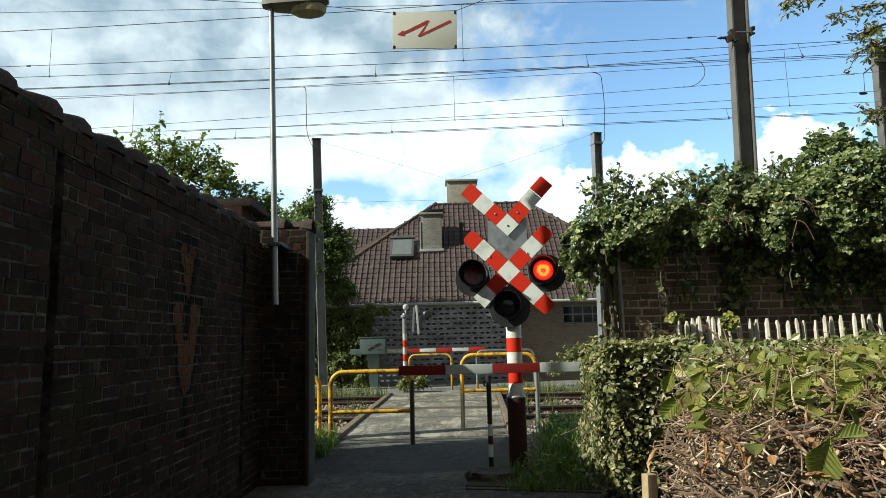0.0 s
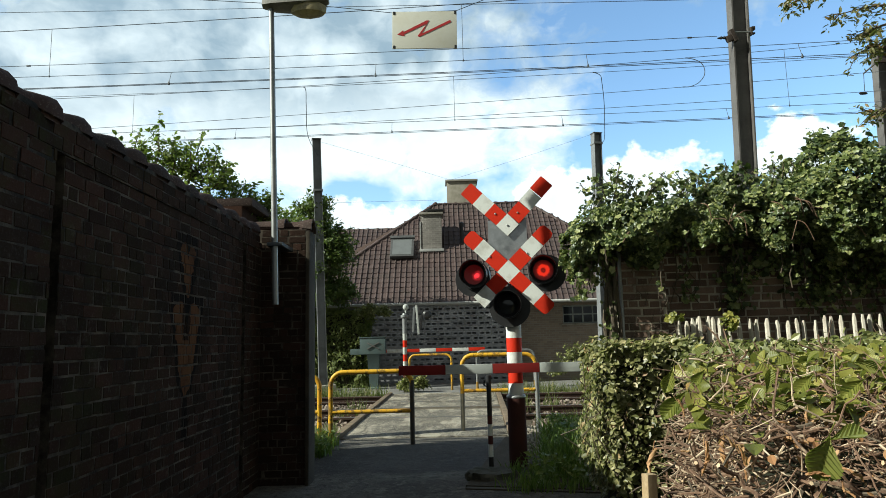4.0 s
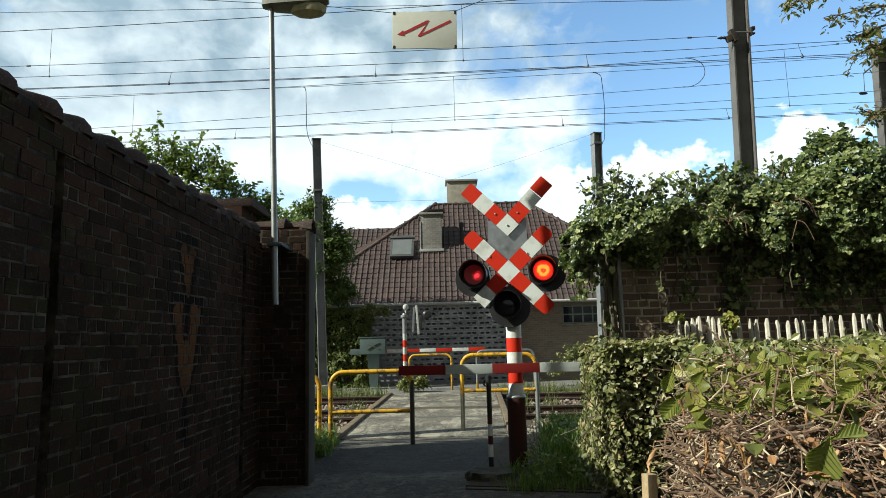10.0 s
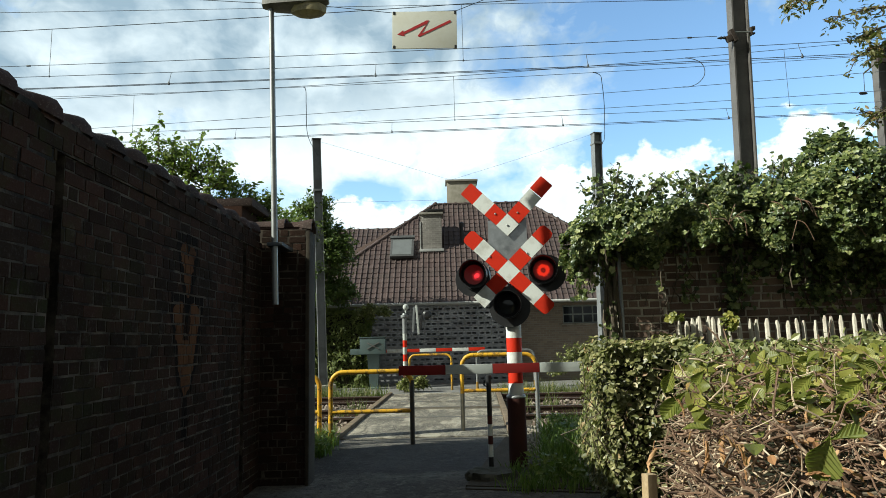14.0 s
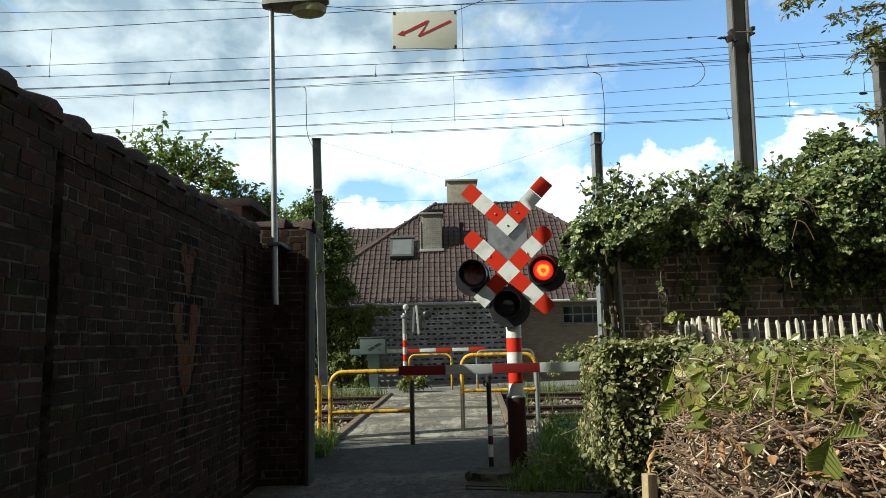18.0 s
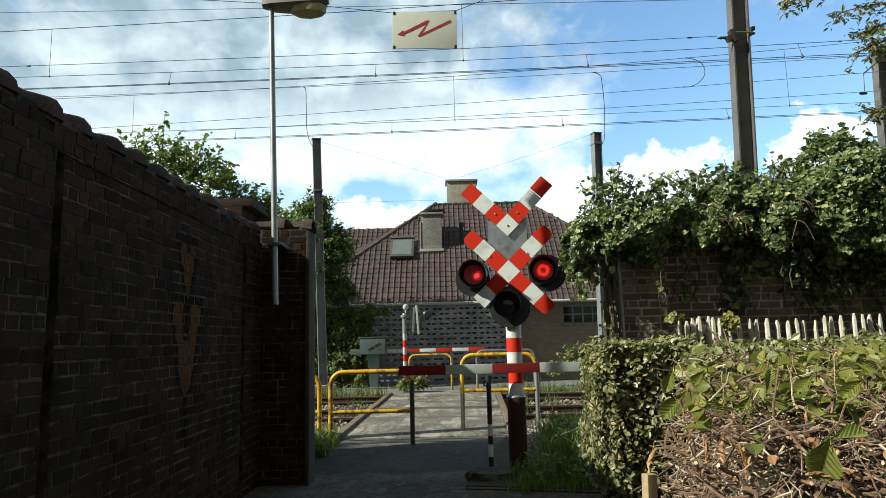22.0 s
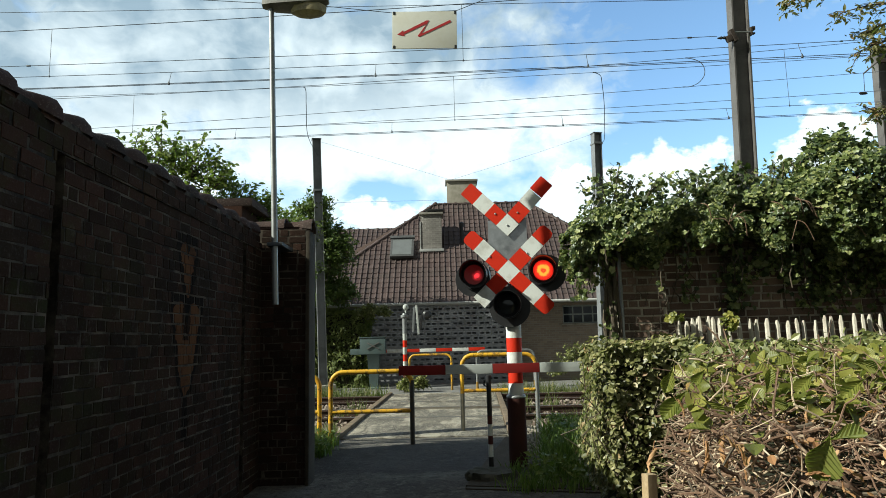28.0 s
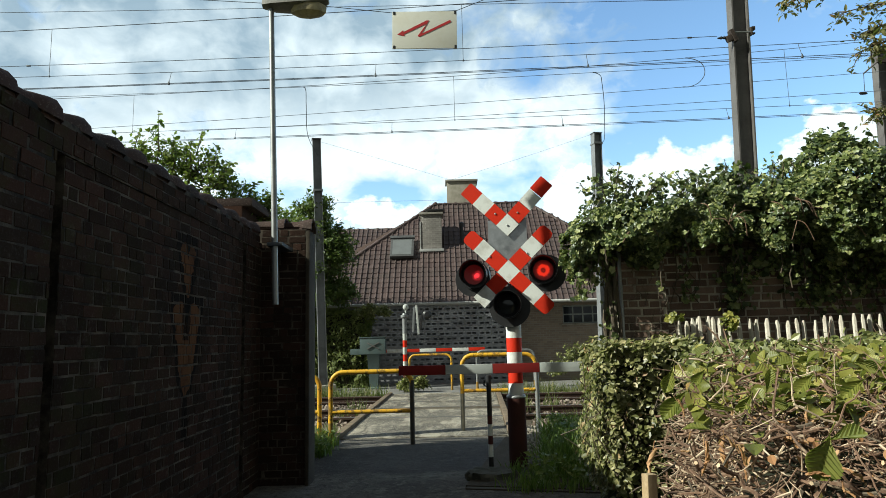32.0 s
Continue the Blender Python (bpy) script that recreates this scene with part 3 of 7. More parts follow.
# ---- brick walls ----
def brick_template(lx, lz, proud=0.006, ch=0.002):
    """Face brick: outer face towards -y, chamfered."""
    x, z = lx / 2, lz / 2
    v = [(-x, 0, -z), (x, 0, -z), (x, 0, z), (-x, 0, z),
         (-x, -proud + ch, -z), (x, -proud + ch, -z), (x, -proud + ch, z), (-x, -proud + ch, z),
         (-x + ch, -proud, -z + ch), (x - ch, -proud, -z + ch), (x - ch, -proud, z - ch), (-x + ch, -proud, z - ch)]
    f = [(0, 1, 5, 4), (1, 2, 6, 5), (2, 3, 7, 6), (3, 0, 4, 7), (4, 5, 9, 8), (5, 6, 10, 9), (6, 7, 11, 10), (7, 4, 8, 11), (8, 9, 10, 11)]
    return v, f


LONG, SHORT = 0.180, 0.085


def brick_face(parent, m, length, height, material, pick, course=0.072, start=0.0, seed=1, name="brick", joint=0.008, proud=0.003, stretcher=LONG):
    """Lays bricks on a wall's face: x along it, z up, outside towards -y. pick(x, z) says which are parts."""
    r = random.Random(seed)
    tl, ts = brick_template(stretcher, course - joint, proud), brick_template(SHORT, course - joint, proud)
    ml, ms = raw("brick", np.array(tl[0]), tl[1], material), raw("brick_header", np.array(ts[0]), ts[1], material)
    rest, row, count = {0: [], 1: []}, 0, 0
    z = start + course / 2
    while z < height:
        x = -r.choice((0.0, 0.05, 0.1, 0.15))
        header_row = row % 3 == 2
        while x < length:
            short = header_row or r.random() < 0.16
            w = SHORT if short else stretcher
            xa, xb = max(x, 0.0), min(x + w, length)
            if xb - xa > 0.02:
                c = Matrix.Translation(((xa + xb) / 2, r.uniform(-0.002, 0.002), z + r.uniform(-0.004, 0.004))) @ pose(0, 0, 0, r.gauss(0, 0.7), r.gauss(0, 1.0), r.gauss(0, 0.5)) @ Matrix.Diagonal(((xb - xa) / w * r.uniform(0.9, 1.03), 1, r.uniform(0.86, 1.06), 1))
                if count < 300 and pick(x, z):
                    ob = part(name, ms if short else ml, None, parent)
                    ob.matrix_basis = m @ c
                    count += 1
                else:
                    rest[short].append(m @ c)
            x += w + joint
        z += course
        row += 1
    vs, fs, base = [], [], 0
    for short, t in ((0, tl), (1, ts)):
        for c in rest[short]:
            vs += [tuple(c @ Vector(p)) for p in t[0]]
            fs += [tuple(base + i for i in q) for q in t[1]]
            base += len(t[0])
    if vs:
        k = part("brickwork", raw("brickwork", vs, fs, material), None, parent)
        k["kind"] = "stuff"


# the long wall beside the footpath: its face looks towards +x
WX = -1.85
wall_west = thing("wall_west", pose(0, 0, 0), "tall old red-brown brick garden wall with mossy patches and a painted heart", "garden wall", "", "structure")
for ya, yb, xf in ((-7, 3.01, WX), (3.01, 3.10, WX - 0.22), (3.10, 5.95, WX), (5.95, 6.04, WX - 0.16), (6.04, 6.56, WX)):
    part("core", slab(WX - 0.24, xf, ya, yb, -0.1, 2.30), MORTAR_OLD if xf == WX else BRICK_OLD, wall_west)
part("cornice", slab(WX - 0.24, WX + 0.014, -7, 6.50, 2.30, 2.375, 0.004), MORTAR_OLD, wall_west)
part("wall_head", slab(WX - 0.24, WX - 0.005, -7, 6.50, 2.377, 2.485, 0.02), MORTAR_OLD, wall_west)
# vertical slots of shadow where the wall steps back between its piers
for ya, yb in ((1.55, 2.98), (-1.4, 1.1)):
    part("pier_face", slab(WX + 0.0, WX + 0.03, ya, yb, -0.05, 2.29, 0.01), MORTAR_OLD, wall_west)

# ridge tiles along its top
TILE_PROF = [(0.16, -0.085), (0.145, -0.01), (0.1, 0.045), (0.0, 0.07), (-0.1, 0.045), (-0.145, -0.01), (-0.16, -0.085)]


def ridge_tile(ln, flare=1.16):
    bm = bmesh.new()
    rows = []
    for y, s in ((0.0, 0.42), (ln - 0.12, 0.44), (ln - 0.085, flare * 0.5), (ln - 0.03, flare * 0.62), (ln + 0.025, flare * 0.66)):
        rows.append(([bm.verts.new((x * s, y, z * s)) for x, z in TILE_PROF], [bm.verts.new((x * s * 0.86, y, z * s - 0.02)) for x, z in TILE_PROF]))
    for (a, ai), (b, bi) in zip(rows, rows[1:]):
        for i in range(len(TILE_PROF) - 1):
            bm.faces.new((a[i], a[i + 1], b[i + 1], b[i])).smooth = True
            bm.faces.new((ai[i + 1], ai[i], bi[i], bi[i + 1]))
    for (a, ai) in (rows[0], rows[-1]):
        for i in range(len(TILE_PROF) - 1):
            bm.faces.new((a[i], a[i + 1], ai[i + 1], ai[i]))
    bmesh.ops.recalc_face_normals(bm, faces=bm.faces[:])
    return bm


tile_mesh = to_mesh("ridge_tile", ridge_tile(0.30, 1.22), COPING)
y = -2.2
rr = random.Random(5)
while y < 6.2:
    k = part("ridge_tile", tile_mesh, None, wall_west)
    k.matrix_basis = pose(WX - 0.1 + rr.uniform(-0.012, 0.012), y, 2.506 + rr.uniform(-0.006, 0.010), rr.uniform(0.5, 3.5), rr.uniform(-4, 4), rr.uniform(-2.5, 2.5))
    y += 0.305

# the pier at its end, with a pale stone edge and a tiled cap
pier = thing("brick_pier", pose(0, 0, 0), "dark brick pier with stone edge and tiled cap ending the garden wall", "brick pier", "", "structure")
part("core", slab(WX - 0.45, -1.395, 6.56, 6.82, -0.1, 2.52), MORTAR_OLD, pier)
part("stone_edge", slab(-1.392, -1.352, 6.52, 6.82, -0.02, 2.50, 0.012), EDGE_STONE, pier, "weathered stone strip")
for i in range(2):
    k = part("cap_tile", tile_mesh, None, pier)
    k.matrix_basis = pose(-1.95 + 0.28 * i, 6.69, 2.605 - 0.012 * i, 0, 0, -90)
# a second, taller wall carries on behind it
wall_rear = thing("wall_rear", pose(0, 0, 0), "dark brick wall with flat slab coping running on towards the tracks", "garden wall", "", "structure")
part("core", slab(-2.45, -2.15, 6.84, 7.85, -0.1, 2.84), BRICK_OLD, wall_rear)
# unseen slab, added to lengthen the wall's shadow across the path
part("low_end", slab(-2.45, -2.22, 7.852, 8.35, -0.1, 2.70), BRICK_OLD, wall_rear)
part("coping_slab", slab(-2.62, -2.04, 6.84, 7.9, 2.84, 2.93, 0.015), COPING, wall_rear)
part("cross_wall", slab(-9.0, WX - 0.46, 6.56, 6.82, -0.1, 2.50), BRICK_OLD, wall_rear)

# the wall under the ivy, seen face on
EY = 6.15
wall_east = thing("wall_east", pose(0, 0, 0), "weathered grey-brown brick wall overgrown by ivy", "garden wall", "", "structure")
part("core", slab(1.72, 9.0, EY, EY + 0.24, -0.05, 2.40), MORTAR_EAST, wall_east)
part("end_pier", slab(1.66, 2.06, EY - 0.11, EY + 0.30, -0.05, 2.42), MORTAR_EAST, wall_east)
part("coping", slab(1.60, 9.0, EY - 0.07, EY + 0.30, 2.42, 2.50, 0.012), PALE_STONE, wall_east)
pipe = tagged(part("corner_pole", sweep(bmesh.new(), [(1.635, EY - 0.12, 0.0), (1.635, EY - 0.12, 2.2)], 0.022, 8), STEEL_GREY), "slim pale metal pole at the wall's corner", "pole")
# walls that close the place behind the camera
tagged(part("wall_back", slab(-9, 9, -7.3, -7.05, -0.1, 2.4), BRICK_OLD), "plain brick wall closing the lane behind", "wall", "", "structure")


# ---- yellow railings ----
def railing(x0, x1, y0, y1, h, mid, r=0.032, material=YELLOW, label="scuffed yellow tubular steel railing", foot=0.1, feet=((0.22, None), (0.22, None))):
    ln = math.hypot(x1 - x0, y1 - y0)
    t = thing("railing", Matrix.Translation((x0, y0, 0)) @ pose(0, 0, 0, 0, 0, math.degrees(math.atan2(y1 - y0, x1 - x0))), label, "railing", "crossing railings")
    b = 0.17
    pts = [(0, 0, foot)] + arc(b, h - b, b, 180, 90, 7) + arc(ln - b, h - b, b, 90, 0, 7) + [(ln, 0, foot)]
    part("hoop", sweep(bmesh.new(), pts, r, 12), material, t)
    part("mid_rail", sweep(bmesh.new(), [(0, 0, mid), (ln, 0, mid)], r * 0.86, 10), material, t)
    for x, (fh, fm) in zip((0, ln), feet):
        part("post_foot", sweep(bmesh.new(), [(x, 0, -0.16), (x, 0, fh)], r * 1.03, 12), fm or FEET, t, "scuffed foot of the post, dark where shade is painted")
    return t


# dark paint carries the shadow side of the left railing's right post
DARK_FOOT = paint("shaded_foot_paint", (0.05, 0.045, 0.04), (0.12, 0.09, 0.03), 0.55, 0.5, 8)
GREY_FOOT = paint("worn_grey_foot", (0.22, 0.2, 0.15), (0.1, 0.08, 0.04), 0.55, 0.6, 8)
FEET = paint("scuffed_foot_paint", (0.3, 0.17, 0.02), (0.05, 0.045, 0.04), 0.5, 0.8, 7)
railing(-1.56, -0.465, 8.93, 8.93, 0.965, 0.44, feet=((0.3, None), (0.84, DARK_FOOT)))
railing(-2.75, -1.72, 9.0, 8.98, 0.94, 0.44)
railing(0.24, 1.36, 10.05, 9.95, 1.13, 0.60, feet=((0.56, GREY_FOOT), (0.86, STEEL_GREY)))
railing(-1.03, 0.16, 18.7, 18.6, 0.98, 0.45)
railing(0.86, 2.45, 18.3, 18.3, 1.06, 0.5, material=STEEL_GREY, label="bare grey tubular steel railing")


# ---- barriers ----
def barrier(m, reach, tail, label, h=1.05, first=0, box_mat=GREEN_GREY, low=0.92, paints=(RED, WHITE)):
    """A lowered crossing barrier: the arm points towards -x from its drive at the origin."""
    t = thing("crossing_barrier", m, label, "crossing barrier", "crossing barriers")
    part("pedestal", lathe(bmesh.new(), [(0.22, 0.0), (0.22, 0.03), (0.17, 0.05), (0.26, low - 0.04), (0.30, low)], 4, pose(0, 0, 0, 0, 0, 45)), box_mat, t)
    part("drive_box", slab(-0.36, 0.40, -0.2, 0.2, low, low + 0.48, 0.02), box_mat, t)
    part("box_lid", slab(-0.38, 0.42, -0.22, 0.22, low + 0.482, low + 0.505, 0.008), box_mat, t)
    for a in (28, -28):
        bm = slab(-0.2, 0.2, -0.012, 0.012, -0.012, 0.012, 0.003)
        bmesh.ops.transform(bm, matrix=pose(0, 0.213 if low > 0.8 else -0.213, low + 0.24, 0, a, 0), verts=bm.verts[:])
        part("cross_brace", bm, MAST_STEEL, t)
    part("hub", sweep(bmesh.new(), [(0, -0.17, h), (0, -0.25, h)], 0.075, 14), STEEL_GREY, t)
    part("counterweight", slab(0.05, tail, -0.30, -0.26, h - 0.085, h + 0.085, 0.01), box_mat, t, "short grey-green counterweight arm")
    x, i = -reach, 0
    while x < -0.03:
        e = min(-0.02, x + 0.497)
        part("arm_section", slab(x, e - 0.002, -0.30, -0.265, h - 0.05, h + 0.05, 0.006), paints[(i + first) % 2], t, ("red arm section", "white arm section")[(i + first) % 2])
        x, i = e, i + 1
    return t


barrier(pose(1.98, 7.27, 0, 0, 0, 0), 2.48, 0.5, "red and white crossing barrier lowered across the footpath", low=0.66, paints=(BARRIER_RED, BARRIER_WHITE))
barrier(pose(-2.15, 19.75, 0, 0, 0, 180), 3.35, 0.75, "lowered red and white barrier with grey-green drive box beyond the tracks", h=1.09, low=1.02)

rest = thing("barrier_rest_post", pose(0.441, 6.9, 0.05) @ Matrix.Diagonal((1, 1, 0.955, 1)), "slim red, white and black post under the barrier arm", "post")
FOOTING = surface("mossy_footing", (0.075, 0.07, 0.055), (0.04, 0.045, 0.025), (0.14, 0.13, 0.1), 60, 5, 0.9, relief=0.6)
for z0, z1, mt in ((0, 0.12, BLACK), (0.12, 0.25, WHITE), (0.25, 0.34, DARK_RED), (0.34, 0.46, WHITE), (0.46, 0.55, DARK_RED), (0.55, 0.98, BLACK)):
    part("band", sweep(bmesh.new(), [(0, 0, z0 + 0.001), (0, 0, z1)], 0.026, 12), mt, rest)
part("fork", sweep(bmesh.new(), [(-0.045, 0, 0.93), (-0.05, 0, 0.88), (0, 0, 0.84), (0.02, 0.0, 0.94)], 0.011, 6), BLACK, rest)
bm = lathe(bmesh.new(), [(0.29, -0.05), (0.28, 0.0), (0.27, 0.04), (0.25, 0.07), (0.2, 0.08), (0.15, 0.083), (0.1, 0.08), (0.05, 0.08), (0.02, 0.08)], 40)
for v in bm.verts:
    v.co *= 1.0 + 0.24 * noise.noise(v.co * 7.0) + 0.2 * noise.noise(v.co * 21.0)
pad = tagged(part("concrete_footing", bm, FOOTING), "round crumbling concrete footing of the post", "footing")
pad.matrix_world = pose(0.44, 6.66, 0.0) @ Matrix.Diagonal((0.95, 0.62, 0.95, 1))
# unseen post, added to cast the strip of shadow over the deck
shade_post = tagged(part("shadow_post", sweep(bmesh.new(), [(-2.62, 9.3, -0.12), (-2.62, 9.3, 2.72)], [0.17, 0.15], 12), WOOD_BEAM), "unseen round post added behind the brick pier for its shadow", "post")


# ---- the crossing signal ----
U = 0.00613                                  # metres to one unit of the sign's own drawing
SX, SY = 0.75, 7.17


def sgn(x, y):
    """From drawing units to the sign's x and z."""
    up = 828 - y
    z = up * (0.00585 + up * 5.2e-7)
    return ((x - 918 + up * 0.0387) * U, 1.35 + (z - 1.35) * (0.98 if z > 1.5 else 1.0))


signal = thing("crossing_signal", pose(SX, SY, 0, 0, 0, -9), "red and white crossing signal with double cross and flashing red lamps", "railway signal")
for ya, yb, r, mt, nm in ((574, 599, 0.083, WHITE, "post_band"), (599, 624, 0.083, RED, "post_band"), (624, 652, 0.083, WHITE, "post_band"), (652, 679, 0.083, RED, "post_band"), (679, 701, 0.084, WHITE, "post_band")):
    part(nm, sweep(bmesh.new(), [(0, 0, sgn(0, yb)[1]), (0, 0, sgn(0, ya)[1] - 0.001)], r, 24), mt, signal)
part("base_tube", sweep(bmesh.new(), [(0, 0, -0.05), (0, 0, sgn(0, 704)[1])], 0.098, 24), TUBE_RED, signal, "dull dark red lower tube with wall shade in its colour")
part("collar", lathe(bmesh.new(), [(0.100, sgn(0, 705)[1]), (0.106, sgn(0, 703)[1]), (0.100, sgn(0, 700)[1]), (0.086, sgn(0, 699)[1])], 24), STEEL_GREY, signal)
part("mast_tube", sweep(bmesh.new(), [(0, 0, sgn(0, 574)[1]), (0, 0, sgn(0, 380)[1])], 0.05, 16), STEEL_GREY, signal)
FY = -0.135                                 # front plane of the boards


def board(cx, cy, ang, ln, wd, mt, y=FY, rounded=0, name="board", label=""):
    """One square of a cross, turned by ang degrees; rounded: 1 at its far end."""
    x, z = sgn(cx, cy)
    a, b = ln * U / 2, wd * U / 2
    out = [(-a, -b), (a, -b), (a, b), (-a, b)]
    if rounded:
        c = b * 0.55 * rounded
        out = [(-a, -b), (a - c, -b)] + [(a - c + c * math.sin(t), -b + c - c * math.cos(t)) for t in (0.5, 1.05, 1.57)] + [(a - c + c * math.cos(t), b - c + c * math.sin(t)) for t in (0.0, 0.5, 1.05)] + [(a - c, b), (-a, b)]
    ca, sa = math.cos(radians(ang - 1.4)), math.sin(radians(ang - 1.4))
    bm = prism(bmesh.new(), [(x + p * ca - q * sa, z + p * sa + q * ca) for p, q in out], y, y + 0.012)
    return part(name, bm, mt, signal, label)


def arm(cx, cy, ux, uy, colours, step=29.6, first=29.6, wd=27.5, y=FY, last=29.6, soft=1):
    ang = math.degrees(math.atan2(-uy, ux))
    for i, mt in enumerate(colours):
        end = i == len(colours) - 1
        ln = last if end else step
        dd = first + step * i + (ln - step) / 2
        k = dd / math.hypot(ux, uy)
        board(cx + ux * k, cy + uy * k, ang, ln - 0.3, wd, mt, y, soft if end else 0)


board(899, 396, 45, 29, 28.5, WHITE)
arm(899, 396, -22, -20.3, (RED, WHITE, RED), soft=0.3)
arm(899, 396, 20.3, -22, (RED, WHITE, RED), soft=0.3)
board(901, 480, 45, 29, 28.5, WHITE)
arm(901, 480, -21.6, -20.0, (RED, WHITE, RED), last=28)
arm(901, 480, 20.6, -21.4, (RED, WHITE, RED), last=28)
arm(901, 480, 21.6, 21.0, (RED, WHITE, RED), last=28)
arm(901, 480, -20.6, 21.4, (RED, WHITE), last=31, soft=0)
x0, z0 = sgn(866, 470)
x1, z1 = sgn(932, 386)
part("backplate", slab(x0, x1, FY + 0.035, FY + 0.04, z0, z1), GREY_PLATE, signal, "plain zinc back plate")
for bx, by in ((877, 375), (917, 375), (899, 397), (868, 452), (934, 449)):
    x, z = sgn(bx, by)
    part("bolt", lathe(bmesh.new(), [(0.011, 0), (0.011, 0.006), (0.006, 0.009)], 8, pose(x, FY - 0.001, z, 90)), STEEL_GREY, signal)
for yy in (392, 455, 520):
    part("bracket", slab(-0.12, 0.12, -0.09, 0.02, sgn(0, yy)[1] - 0.02, sgn(0, yy)[1] + 0.02, 0.004), STEEL_GREY, signal)

LENS = Mat("red_lens", 0.12, 0, 0.6).colour((0.10, 0.006, 0.006)).m
CLEAR = Mat("grey_lens", 0.1, 0, 0.6).colour((0.03, 0.032, 0.035)).m


def glow(name, deep, hot, power, shift=None, across=(1, 0, 1)):
    """A lit reflector: a bright ring round a darker bulb."""
    k = Mat(name, 0.4)
    k.colour((0.1, 0.005, 0.004))
    ln = k.n.new("ShaderNodeVectorMath")
    ln.operation = "LENGTH"
    mp = k.n.new("ShaderNodeMapping")
    mp.inputs["Scale"].default_value = across
    k.l.new(k.local(), mp.inputs[0])
    k.l.new(mp.outputs[0], ln.inputs[0])
    r = k.math("ADD", k.math("MULTIPLY", ln.outputs["Value"], 9.5), k.math("MULTIPLY", k.math("SUBTRACT", k.noise(26, 3, at=k.local()), 0.5), 0.55 if shift else 0.35))
    if shift:
        mp.inputs["Location"].default_value = shift
    c = k.ramp(r, [(0.0, hot), (0.18, hot), (0.36, [(a + b) * 0.22 for a, b in zip(hot, deep)]), (0.62, deep)] if shift else [(0.0, [0.55 * a + 0.3 * b for a, b in zip(deep, hot)]), (0.18, deep), (0.36, hot), (0.56, hot), (0.74, deep), (1.0, [0.35 * a for a in deep])])
    k.l.new(c, k.b.inputs["Emission Color"])
    k.b.inputs["Emission Strength"].default_value = power
    return k.m


LIT = glow("lit_reflector", (0.62, 0.012, 0.005), (1.0, 0.14, 0.014), 2.3)
LIT_OFF_AXIS = glow("lit_reflector_off_axis", (0.022, 0.001, 0.001), (1.0, 0.03, 0.04), 1.1, (-0.034, 0, 0.014))
FADING = glow("fading_reflector", (0.10, 0.004, 0.003), (0.75, 0.022, 0.008), 0.8, None, (0, 1, 1))
FADING_OFF_AXIS = glow("fading_reflector_off_axis", (0.02, 0.001, 0.001), (0.6, 0.02, 0.025), 0.7, (0, 0.02, 0.012), (0, 1, 1))
k = Mat("unlit_reflector", 0.22, 0.0)
DULL = k.colour(k.mix(k.mask(k.noise(26, 3, at=k.local()), 0.42, 0.6), (0.26, 0.03, 0.025), (0.07, 0.012, 0.011))).m


